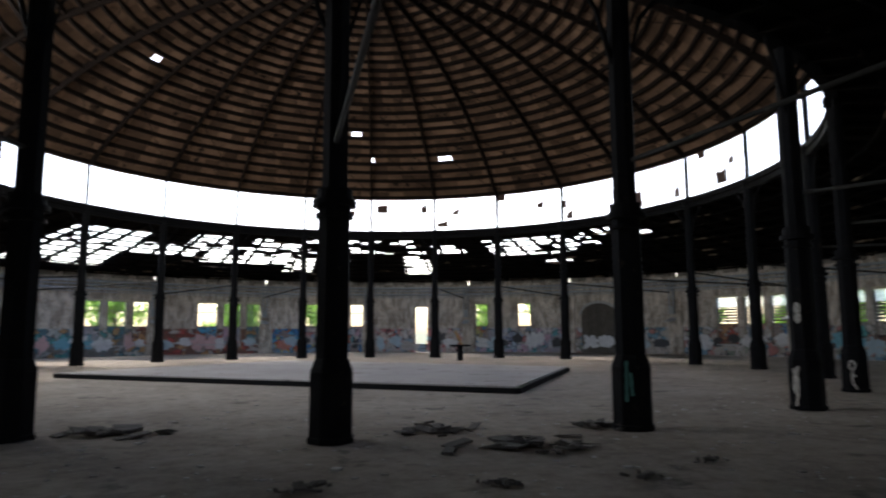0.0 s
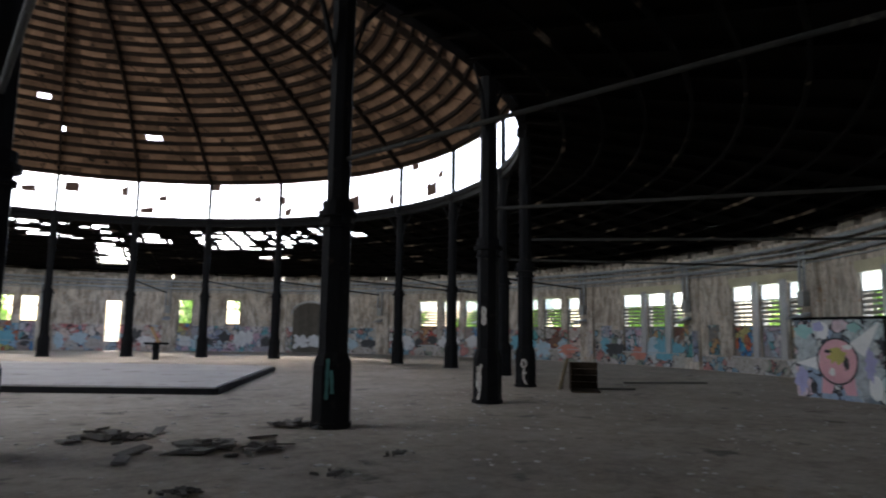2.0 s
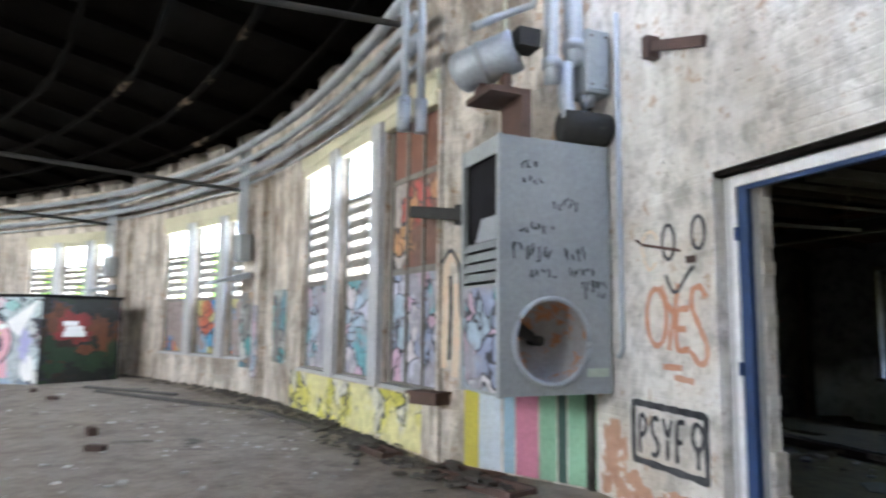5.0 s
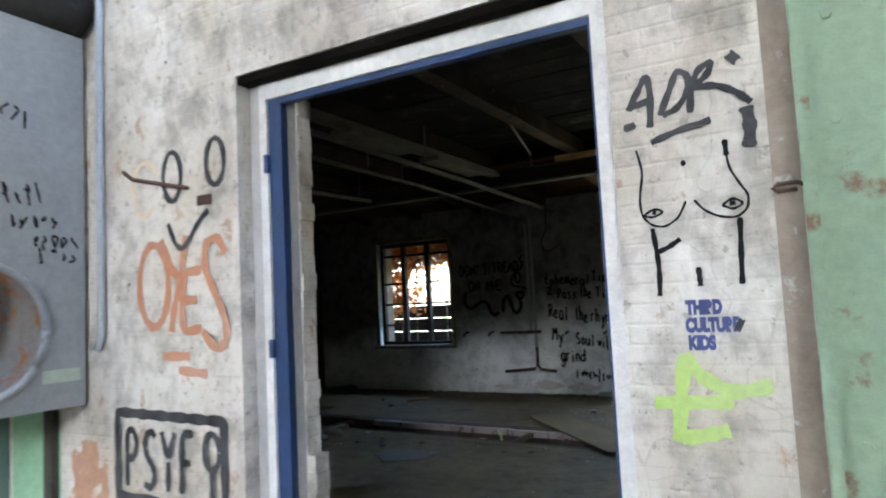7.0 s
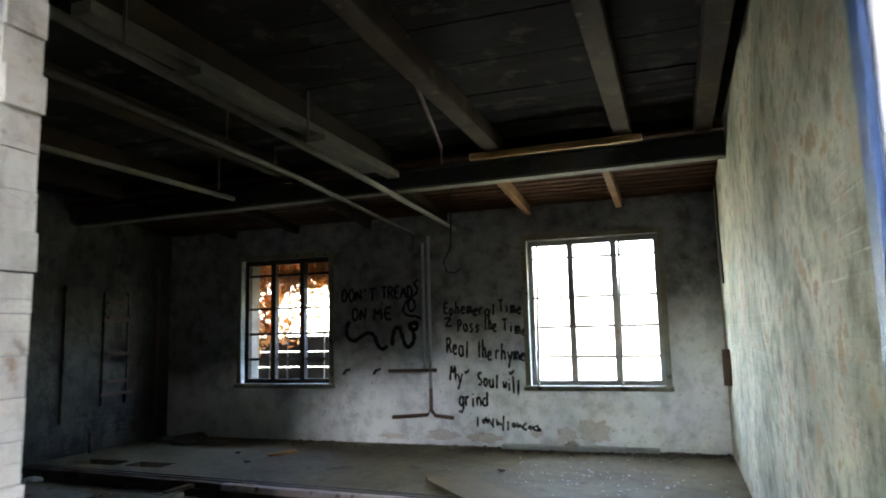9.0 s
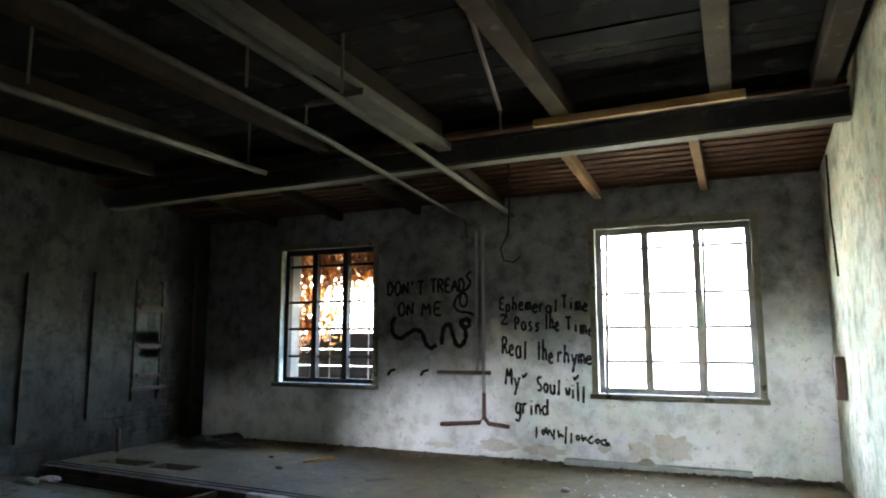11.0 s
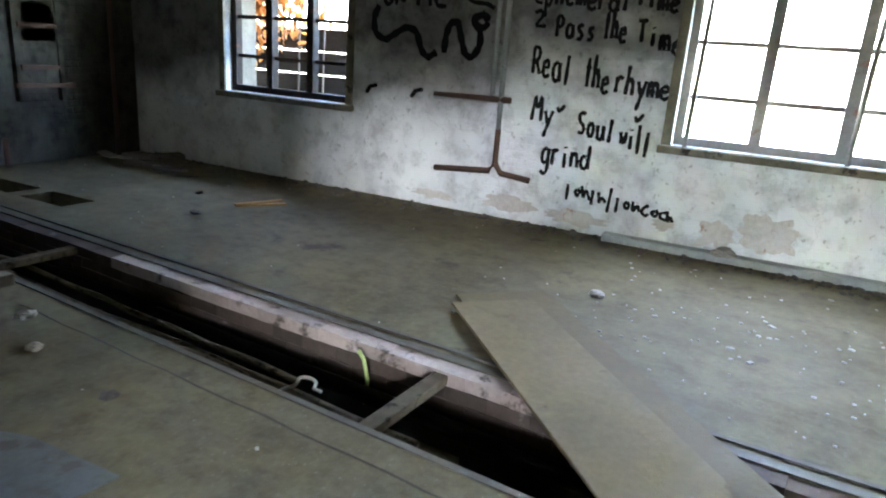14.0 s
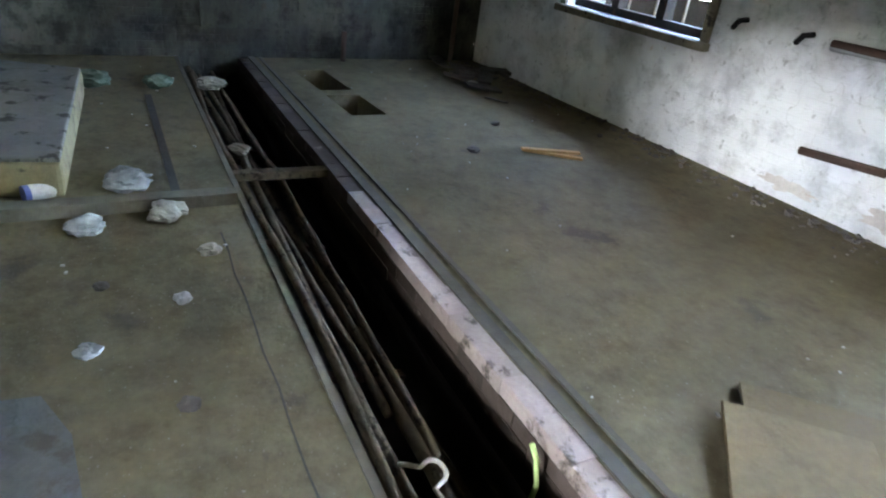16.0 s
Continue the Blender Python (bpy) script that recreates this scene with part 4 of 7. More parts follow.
base_col = iron_column()
for n, a in enumerate(COLUMN_AT):
    m = pose(*polar(R_COL, a, Z_HALL), 0, 0, a + 90)
    ob = base_col if n == 0 else copy_thing(base_col, m)
    ob.matrix_basis = m
for a, col, lines, z in ((107.9, M_paper, [arc(-0.18, 0.55, 0.09, 0.2), [(-0.22, 0.1), (-0.1, 0.4), (-0.25, 0.9)], [(-0.15, 0.7), (-0.05, 0.95)]], 0.3), (125.9, M_paper, [arc(-0.1, 0.75, 0.14, 0.12), [(-0.1, 0.6), (-0.15, 0.3), (0.1, 0.05)], [(-0.2, 0.5), (0.05, 0.45)]], 0.3),
                        (90.4, M_teal, [[(-0.1, 0.2), (-0.08, 0.9)], [(0.1, 0.3), (0.05, 0.7)]], 0.6), (107.9, M_paper, [arc(0.0, 0.1, 0.08, 0.1), arc(0.0, -0.1, 0.08, 0.1)], 2.4)):
    x, y, _ = polar(R_COL, a)
    to = math.degrees(math.atan2(-1.6 - y, 1.6 - x)) + 90
    reach = 0.337 if z < 1 else 0.258
    lines = [[(px * 0.5, pz) for px, pz in ln] for ln in lines]
    toward = to - 90 - (20 if z < 1 else 0)
    face = a + 45 * round((toward - a) / 45)
    cm_ = pose(x, y, z, 0, 0, face + 90) @ pose(0, -reach, 0)
    sprayed("column_tag", lines, 0.06, cm_, col, "pale sprayed tag on an iron column", group="column tags")
for n, a in enumerate(COLUMN_AT):
    # tie rod from each column out to the pier of the wall
    near = min(PIER_AT, key=lambda p: abs((p - a + 180) % 360 - 180))
    if abs((near - a + 180) % 360 - 180) < 9:
        solid("tie_rod", Geo().tube([polar(R_COL, a, 5.1), polar(R_WALL - 0.3, near + 0.6, 5.75 if near < 93 else 4.95)], 0.045, 8), M_steel_beam, "long iron tie rod from column to wall", "tie rod", group="tie rods")

# pipes round the wall with hangers and drop boxes at each pier
for z, r, rad in ((5.85, 0.55, 0.085), (5.6, 0.45, 0.06), (5.3, 0.42, 0.09), (5.08, 0.35, 0.03)):
    pts = [polar(R_WALL - r, 92 + 3 * i, z) for i in range(0, 116)]
    solid("wall_pipe", Geo().tube(pts, rad, 8), M_zinc, "grey galvanised pipe running round the hall wall", "pipe", group="wall pipes", smooth=True)


def drop_box():
    ob = thing("junction_riser", pose(0, 0, 0), "two grey conduits dropping to a metal switch box", "conduit", "pier risers")
    for x in (-0.16, 0.16):
        part("conduit", Geo().tube([(x, 0, 5.9), (x, 0, 3.9)], 0.06, 8), M_zinc, ob, smooth=True)
    bevel(part("switch_box", Geo().box(-0.2, 0.2, -0.12, 0.16, 3.3, 3.9), M_greybox, ob), 0.015)
    part("lamp_arm", Geo().add([(-0.3, -0.7, 2.75), (0.3, -0.7, 2.75), (0.25, 0.15, 2.9), (-0.25, 0.15, 2.9), (-0.28, -0.68, 2.79), (0.28, -0.68, 2.79), (0.2, 0.15, 3.05), (-0.2, 0.15, 3.05)],
                              [(3, 2, 1, 0), (4, 5, 6, 7), (0, 1, 5, 4), (1, 2, 6, 5), (2, 3, 7, 6), (3, 0, 4, 7)]), M_zinc, ob, "sheet-metal wall hood")
    return ob


riser = drop_box()
for n, a in enumerate(PIER_AT[1:]):
    m = pose(*polar(R_WALL - 0.42, a + 0.3, 0), 0, 0, a + 90 + 180)
    ob = riser if n == 0 else copy_thing(riser, m)
    ob.matrix_basis = m

# raised slab in the middle
sl = [(-6.95, -18.1), (-14.1, -26.7), (-4.0, -39.0), (6.05, -31.4)]
ob = solid("platform_slab", Geo().prism(sl, Z_HALL - 0.02, 0.5), M_slab, "low pale concrete platform in the middle of the hall", "platform")
solid("platform_kerb", Geo().bar((-6.95, -18.02, 0.38), (6.1, -31.32, 0.38), 0.1, 0.16).bar((-6.98, -18.02, 0.38), (-14.2, -26.7, 0.38), 0.1, 0.16), M_iron, "dark steel edge round the concrete platform", "kerb")

# painted masonry hut by the wall
hut = thing("painted_hut", pose(0, 0, 0), "small flat-roofed hut covered with bright murals", "hut")
bx_l, bx_c, bx_r = (-19.95, -7.75), (-18.68, -5.28), (-20.05, -3.6)
bx_b = (bx_l[0] + bx_r[0] - bx_c[0], bx_l[1] + bx_r[1] - bx_c[1])
part("body", Geo().prism([bx_l, bx_c, bx_r, bx_b], Z_HALL, 2.5), M_dark_mural, hut, "dark green and red mural wall")
part("roof", Geo().prism([(bx_l[0] + .03, bx_l[1] - .05), (bx_c[0] + .06, bx_c[1] + .0), (bx_r[0], bx_r[1] + .05), (bx_b[0] - .05, bx_b[1])], 2.5, 2.58), M_iron, hut)
hm, hl = frame2(bx_l, bx_c)
part("mural", Geo().box(0, hl, -0.012, -0.002, Z_HALL, 2.5, hm), M_light_mural, hut, "pale blue mural wall")
pink = surface("pink_paint", (0.7, 0.38, 0.42), (0.6, 0.3, 0.36), 0.7)
white = surface("white_paint", (0.78, 0.78, 0.76), (0.65, 0.66, 0.66), 0.7)
redp = surface("red_paint", (0.22, 0.018, 0.018), (0.07, 0.012, 0.01), 0.7, coarse=3, stain=(0.03, 0.04, 0.02), stain_at=0.58)
blob = [(x, z) for x, z in arc(hl * 0.5, 1.35, 0.62, 0.62, n=20)]
part("pink_patch", Geo().add([(x, -0.018, z) for x, z in blob], [tuple(range(len(blob)))], hm).add([(hl * .3, -0.018, .45), (hl * .42, -0.018, .45), (hl * .48, -0.018, .9), (hl * .33, -0.018, 1.0)], [(0, 1, 2, 3)], hm).add([(hl * .58, -0.018, .45), (hl * .7, -0.018, .45), (hl * .68, -0.018, 1.0), (hl * .52, -0.018, .9)], [(0, 1, 2, 3)], hm), pink, hut, "rounded pink painted patch")
for flash in (Geo().add([(hl * .62, -0.021, 1.8), (hl * .98, -0.021, 2.45), (hl * .8, -0.021, 1.5)], [(0, 1, 2)], hm), Geo().add([(0.02, -0.021, 1.25), (hl * .3, -0.021, 1.5), (hl * .28, -0.021, 1.1)], [(0, 1, 2)], hm), Geo().add([(x, -0.021, z) for x, z in arc(hl * .9, .7, .2, .33, n=12)], [tuple(range(13))], hm), Geo().add([(x, -0.021, z) for x, z in arc(hl * .35, 2.2, .2, .25, n=12)], [tuple(range(13))], hm)):
    part("white_flash", flash, white, hut, "white painted flash")
hm2, hl2 = frame2(bx_c, bx_r)
greenp = surface("leaf_green_paint", (0.014, 0.042, 0.016), (0.008, 0.02, 0.009), 0.7, coarse=4, fine=20)
orangep = surface("orange_daub", (0.12, 0.035, 0.01), (0.05, 0.018, 0.008), 0.7, coarse=5, fine=20)
yellowp = surface("yellow_daub", (0.5, 0.45, 0.12), (0.36, 0.3, 0.1), 0.7)
blackp = surface("black_outline", (0.03, 0.03, 0.035), (0.05, 0.05, 0.055), 0.7)
aquap = surface("aqua_paint", (0.3, 0.52, 0.5), (0.2, 0.4, 0.4), 0.7, coarse=4)
lilacp = surface("lilac_paint", (0.4, 0.4, 0.62), (0.28, 0.26, 0.48), 0.7, coarse=4)
for k, (u_, z, rx, rz, mt_) in enumerate(((0.4, 1.72, 0.72, 0.42, redp), (0.14, 1.85, 0.16, 0.3, orangep), (0.72, 1.75, 0.3, 0.3, orangep), (0.8, 1.3, 0.2, 0.34, orangep), (0.3, 1.02, 0.5, 0.22, greenp), (0.62, 0.85, 0.5, 0.28, greenp), (0.9, 1.0, 0.16, 0.4, greenp), (0.2, 0.7, 0.3, 0.16, greenp), (0.55, 1.15, 0.25, 0.14, orangep), (0.12, 1.3, 0.18, 0.24, greenp))):
    part("red_patch" if mt_ is redp else "painted_leaf", ragged(hl2 * u_, z, rx, rz, 60 + k, hm2, 0.004 + 0.001 * k), mt_, hut, "dark red daub" if mt_ is redp else "dull painted daub")
for k, (u_, z, w_, h_) in enumerate(((0.35, 1.84, 0.2, 0.06), (0.4, 1.7, 0.24, 0.07), (0.4, 1.56, 0.3, 0.07))):
    part("white_bar", Geo().box(hl2 * u_ - w_, hl2 * u_ + w_, -0.019, -0.016, z - h_, z + h_, hm2), white, hut, "pale painted bar")
for k, (u_, z, rx, rz, mt_, lb) in enumerate(((0.5, 1.5, 0.3, 0.24, yellowp, "yellow daub"), (0.4, 1.62, 0.12, 0.05, blackp, "black daub"), (0.6, 1.3, 0.09, 0.2, blackp, "black daub"), (0.44, 1.05, 0.1, 0.12, white, "white daub"), (0.62, 1.75, 0.14, 0.08, white, "white daub"), (0.12, 2.2, 0.3, 0.2, aquap, "aqua daub"), (0.3, 2.3, 0.2, 0.14, lilacp, "lilac daub"), (0.86, 1.3, 0.16, 0.4, lilacp, "lilac daub"), (0.08, 0.8, 0.22, 0.4, lilacp, "lilac daub"), (0.7, 2.28, 0.22, 0.14, aquap, "aqua daub"), (0.22, 0.6, 0.12, 0.2, blackp, "black daub"))):
    part("daub", ragged(hl * u_, z, rx, rz, 80 + k, hm, 0.024 + 0.001 * k), mt_, hut, lb)
part("outline", strokes([arc(hl * 0.5, 1.35, 0.63, 0.63, n=24)], 0.05, hm, 0.022), blackp, hut, "black outline")

# ---- the side room ----
X_L, X_R, Y_F, Y_B, Z_C = -10.6, -1.06, Y_D + T_D, 11.5, 4.02


def pit_near(x):
    return 7.56 - 0.07 * (x + 4.7)


def pit_far(x):
    return 8.3 - 0.06 * (x + 4.5)


fl = Geo()
fl.prism([(X_L, Y_F), (X_R, Y_F), (X_R, pit_near(X_R)), (X_L, pit_near(X_L))], -0.25, 0)
hx = [(-10.06, -9.3), (-9.12, -8.5)]
h0, h1 = 9.0, 9.32
fl.prism([(X_L, pit_far(X_L)), (X_R, pit_far(X_R)), (X_R, h0), (X_L, h0)], -0.25, 0)
fl.box(X_L, hx[0][0], h0, h1, -0.25, 0).box(hx[0][1], hx[1][0], h0, h1, -0.25, 0).box(hx[1][1], X_R, h0, h1, -0.25, 0).box(X_L, X_R, h1, Y_B, -0.25, 0)
solid("floor_room", fl, M_room_floor, "worn gritty screed floor of the side room", "floor", "structure")
solid("floor_step", Geo().box(D_L + 0.02, D_R - 0.02, 2.951, 3.25, -0.02, 0.15), M_room_floor, "low worn step below the doorway", "step", "structure")
near_side = Geo().prism([(X_L, pit_near(X_L) - 0.3), (X_R, pit_near(X_R) - 0.3), (X_R, pit_near(X_R)), (X_L, pit_near(X_L))], -1.2, -0.25)
far_side = Geo().prism([(X_L, pit_far(X_L) + 0.12), (X_R, pit_far(X_R) + 0.12), (X_R, pit_far(X_R) + 0.4), (X_L, pit_far(X_L) + 0.4)], -1.2, -0.25)
# trench sides in one plain dark colour, same as the bottom
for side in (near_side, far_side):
    solid("wall_trench", side, M_pit, "dark-coloured side of the inspection trench", "trench wall", "structure")
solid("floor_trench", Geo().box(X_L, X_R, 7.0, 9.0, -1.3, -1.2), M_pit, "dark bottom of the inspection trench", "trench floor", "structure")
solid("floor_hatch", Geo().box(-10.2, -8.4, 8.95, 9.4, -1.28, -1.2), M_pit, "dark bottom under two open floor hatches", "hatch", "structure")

W2 = (-3.8, -1.86, 0.92, 3.12)
W1 = (-9.0, -7.24, 0.94, 3.1)
bw, bm_, bl_ = wall_geo((X_L - 0.4, Y_B), (X_R + 0.4, Y_B), -1.35, Z_C + 0.3, 0.0, 0.5, [(w[0] - X_L + 0.4, w[1] - X_L + 0.4, w[2], w[3]) for w in (W1, W2)])
solid("wall_back", bw, M_back_wall, "sooty whitewashed brick wall with two steel windows, lintel shade painted on", "wall", "structure")
solid("wall_left", wall_geo((X_L, Y_F), (X_L, Y_B), -1.35, Z_C + 0.3, 0.0, 0.4)[0], M_room_wall, "stained plaster end wall with filled niches, its dimness put into the colour", "wall", "structure")
solid("wall_right", wall_geo((X_R, Y_B), (X_R, Y_F + 0.001), -1.35, Z_C + 0.3, 0.0, 0.4)[0], M_right_wall, "yellowed limewashed brick side wall", "wall", "structure")
solid("wall_front", wall_geo((X_L - 0.4, Y_F - 0.4), (-5.13, Y_F - 0.4), -1.35, Z_C + 0.3, 0.0, 0.4)[0], M_room_wall, "stained plaster wall beside the doorway, its dimness put into the colour", "wall", "structure")
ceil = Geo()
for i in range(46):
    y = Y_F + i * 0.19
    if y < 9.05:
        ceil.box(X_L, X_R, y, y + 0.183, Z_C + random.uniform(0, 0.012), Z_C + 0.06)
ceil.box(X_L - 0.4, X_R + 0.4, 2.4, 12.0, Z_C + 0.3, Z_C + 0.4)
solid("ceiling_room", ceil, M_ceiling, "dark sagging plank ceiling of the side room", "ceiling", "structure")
ceil2 = Geo()
for i in range(14):
    y = 9.1 + i * 0.175
    ceil2.box(X_L, X_R, y, y + 0.17, Z_C - 0.12 - 0.018 * i, Z_C - 0.08 - 0.018 * i)
solid("ceiling_back", ceil2, M_red_boards, "red-brown ceiling boards above the back wall", "ceiling", "structure")
for x in (-1.28, -2.1, -3.56, -5.0, -6.45, -7.9, -9.3):
    hw = 0.09 if x > -4.5 else 0.07
    # joists towards the window take the lit copy, the others stay dark
    bevel(solid("ceiling_joist", Geo().box(x - hw, x + hw, Y_F, 8.93, Z_C - 0.2, Z_C), M_lit_joist if x > -4.5 else M_wood_beam, "rough old timber ceiling joist", "joist", group="ceiling joists"), 0.012)
for x in (-2.4, -3.77, -5.15, -6.5, -7.9, -9.2):
    # lit orange copy only on the window side
    bevel(solid("back_joist", Geo().bar((x, 9.2, 3.8), (x + 0.03, Y_B - 0.01, 3.6), 0.1, 0.14), M_lit_orange_joist if x > -4.0 else M_wood_beam, "short timber joist over the back wall", "joist", group="back joists"), 0.01)
ib = thing("steel_beam", pose(0, 0, 0), "dark steel girder with a pale lower flange", "girder")
BY0, BY1 = 9.45, 9.05
part("web", Geo().bar((X_L, BY0, 3.7), (X_R, BY1, 3.7), 0.03, 0.24), M_steel_beam, ib)
part("lower_flange", Geo().bar((X_L, BY0, 3.575), (X_R, BY1, 3.575), 0.17, 0.03), M_pipe_pale, ib, "pale dusty lower flange")
part("upper_flange", Geo().bar((X_L, BY0, 3.82), (X_R, BY1, 3.82), 0.17, 0.03), M_steel_beam, ib)
solid("loose_batten", Geo().bar((-3.84, 8.72, 3.78), (-1.9, 8.6, 3.76), 0.05, 0.075), M_new_wood, "fresh pale timber batten laid on the girder", "batten")

# ceiling pipes
solid("ceiling_pipe", Geo().tube([(-4.66, 3.4, 3.47), (-4.84, 8.0, 3.46), (-4.96, 11.49, 3.4)], 0.035, 8), M_pipe_pale, "pale painted pipe under the ceiling", "pipe", group="ceiling pipes", smooth=True)
solid("ceiling_pipe", Geo().tube([(-5.36, 3.4, 3.47), (-5.44, 7.5, 3.45), (-5.66, 11.42, 3.36), (-5.66, 11.44, 3.1)], 0.028, 8), M_pipe_pale, "pale painted pipe under the ceiling", "pipe", group="ceiling pipes", smooth=True)
solid("ceiling_pipe", Geo().tube([(-6.93, 3.2, 3.45), (-6.75, 8.2, 3.45)], 0.03, 8), M_pipe_pale, "pale painted pipe under the ceiling", "pipe", group="ceiling pipes", smooth=True)
for x, y in ((-4.75, 6.6), (-4.7, 4.4), (-5.33, 6.2), (-6.76, 5.5), (-6.74, 7.9)):
    solid("pipe_hanger", Geo().tube([(x, y, 3.5), (x, y, 3.98)], 0.012, 6), M_pipe_pale, "thin rod hanger above a pipe", "hanger", group="pipe hangers")
solid("pipe_stub", Geo().tube([(-5.36, 7.0, 3.46), (-5.36, 7.0, 3.62), (-5.1, 7.05, 3.64)], 0.018, 6), M_pipe_pale, "short bent pipe branch", "pipe")
tr = thing("lamp_trunking", pose(0, 0, 0), "long pale metal lamp trunking under the joists", "lamp trunking")
part("trunk", Geo().box(-5.02, -4.86, 4.3, 9.0, 3.7, 3.78), M_pipe_pale, tr)
part("reflector", Geo().box(-5.08, -4.8, 5.2, 6.5, 3.64, 3.698).box(-5.08, -4.8, 7.0, 8.4, 3.64, 3.698), M_pipe_pale, tr)
solid("hanging_rod", Geo().tube([(-3.72, 6.6, 4.0), (-4.03, 8.23, 3.8), (-4.05, 8.3, 3.62)], 0.02, 6), M_rust, "bent rusty rod hanging from the ceiling", "rod")
solid("hanging_cable", Geo().tube([(-4.52, 10.0, 3.8), (-4.53, 10.02, 3.2), (-4.56, 10.05, 2.9), (-4.66, 10.05, 2.72), (-4.62, 10.05, 2.58), (-4.5, 10.05, 2.55), (-4.4, 10.05, 2.62)], 0.01, 6), M_black, "black cable hanging in a loop", "cable", smooth=True)


def room_window(name, w, label, steel):
    x0, x1, z0, z1 = w
    ob = thing(name, pose((x0 + x1) / 2, Y_B, z0), label, "window", kind="structure")
    a, h = (x1 - x0) / 2, z1 - z0
    fr = Geo()
    fr.box(-a, -a + 0.07, 0.1, 0.2, 0, h).box(a - 0.07, a, 0.1, 0.2, 0, h).box(-a + 0.07, a - 0.07, 0.1, 0.2, 0, 0.07).box(-a + 0.07, a - 0.07, 0.1, 0.2, h - 0.08, h)
    for x in (-a / 3, a / 3):
        fr.box(x - 0.045, x + 0.045, 0.09, 0.2, 0.07, h - 0.08)
    part("window_frame", fr, steel, ob)
    bevel(part("window_sill", Geo().box(-a - 0.1, a + 0.1, -0.09, 0.1, -0.07, -0.002), M_trim, ob), 0.012)
    part("trim", Geo().box(-a - 0.08, -a, -0.03, 0.0, 0, h).box(a, a + 0.08, -0.03, 0.0, 0, h).box(-a - 0.08, a + 0.08, -0.03, 0.0, h, h + 0.09), M_trim, ob, "flaking sooty window surround")
    part("reveal", Geo().box(-a + 0.001, -a + 0.012, 0.201, 0.499, 0, h), M_dirty_reveal, ob, "grimy plaster reveal")
    part("reveal", Geo().box(a - 0.012, a - 0.001, 0.201, 0.499, 0, h), M_dirty_reveal, ob, "grimy plaster reveal")
    for k in (0.19, 0.395, 0.6, 0.875):
        part("glazing_bar", Geo().box(-a + 0.07, a - 0.07, 0.135, 0.16, h * k - 0.02, h * k + 0.02), steel, ob)
    for k in range(3):
        if name == "window_1":
            continue
        p = part("pane", Geo().box(-a + 0.09 + k * 2 * a / 3, -a - 0.07 + (k + 1) * 2 * a / 3, 0.145, 0.149, 0.08, h - 0.09), M_glass, ob, "dusty pane")
        p.visible_shadow = False
    return ob


wa = room_window("window_1", W1, "steel window with rusty foliage behind its bars", M_dark_steel)
wb = room_window("window_2", W2, "bright steel window with fifteen dusty panes", M_window_frame)
for x in (-0.8, 0.42):
    part("chain", Geo().tube([(x, -0.02, 2.12), (x - 0.03, -0.03, 0.9), (x - 0.05, -0.03, 0.0)], 0.022, 6), M_window_frame, wb)


sky_lamp(look((-2.83, Y_B + 0.42, 2.03), (-2.83, 0, 2.03)), 1.95, 2.2, 0.65, (1.0, 0.94, 0.84))

# white conduits and rusty pipes on the back wall
solid("wall_conduit", Geo().tube([(-5.5, 11.44, 3.2), (-5.5, 11.44, 1.2), (-5.56, 11.44, 1.14), (-6.12, 11.43, 1.13)], 0.025, 8), M_zinc, "grey conduit fixed to the back wall", "conduit", smooth=True)
solid("wall_conduit", Geo().tube([(-5.4, 11.43, 3.3), (-5.4, 11.43, 0.85)], 0.028, 8), M_zinc, "grey conduit fixed to the back wall", "conduit", smooth=True)
tp = Geo().tube([(-5.4, 11.43, 0.88), (-5.4, 11.43, 0.55), (-5.46, 11.42, 0.47), (-6.06, 11.42, 0.42)], 0.03, 8).tube([(-5.4, 11.43, 0.55), (-5.33, 11.42, 0.46), (-5.03, 11.42, 0.43)], 0.03, 8)
solid("tee_pipe", tp, M_rust, "rusty branching pipe low on the back wall", "pipe", smooth=True)
solid("short_pipe", Geo().tube([(-6.12, 11.43, 1.15), (-5.3, 11.43, 1.16)], 0.03, 8), M_rust, "rusty horizontal pipe on the back wall", "pipe", smooth=True)
for x in (-6.9, -6.35):
    solid("wall_hook", Geo().tube([(x - 0.06, 11.47, 1.1), (x, 11.44, 1.16), (x + 0.08, 11.43, 1.18)], 0.022, 6), M_black, "black iron hook in the wall", "hook", group="wall hooks")
bevel(solid("steel_channel", Geo().box(-4.25, -2.0, 11.33, 11.46, 0.0, 0.07), M_zinc, "grey steel trunking lying along the wall", "trunking"), 0.01)
solid("wall_switch", Geo().box(-1.15, -1.062, 10.6, 10.75, 1.0, 1.45), M_rust, "rusty switch box on the side wall", "switch box")
solid("wall_cable", Geo().tube([(X_R - 0.03, 10.55, 3.62), (X_R - 0.03, 10.59, 2.99), (X_R - 0.03, 10.36, 2.28)], 0.012, 6), M_black, "black cable hanging down the side wall", "cable", smooth=True)
sprayed("side_tag", [[(-8.57, 2.82), (-8.14, 2.88), (-8.06, 2.41), (-8.55, 2.29), (-8.20, 2.02), (-8.53, 1.73)]], 0.03, pose(X_R - 0.001, 0, 0, 0, 0, -90), M_faint_red, "faint red sprayed scribble on limewash")
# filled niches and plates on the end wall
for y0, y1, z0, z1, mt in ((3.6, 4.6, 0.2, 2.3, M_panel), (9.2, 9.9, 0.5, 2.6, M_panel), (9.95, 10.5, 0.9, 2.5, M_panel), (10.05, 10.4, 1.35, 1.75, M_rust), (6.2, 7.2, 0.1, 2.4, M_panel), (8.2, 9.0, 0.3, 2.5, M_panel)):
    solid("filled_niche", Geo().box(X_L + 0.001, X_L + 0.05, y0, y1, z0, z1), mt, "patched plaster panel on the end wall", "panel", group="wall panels")
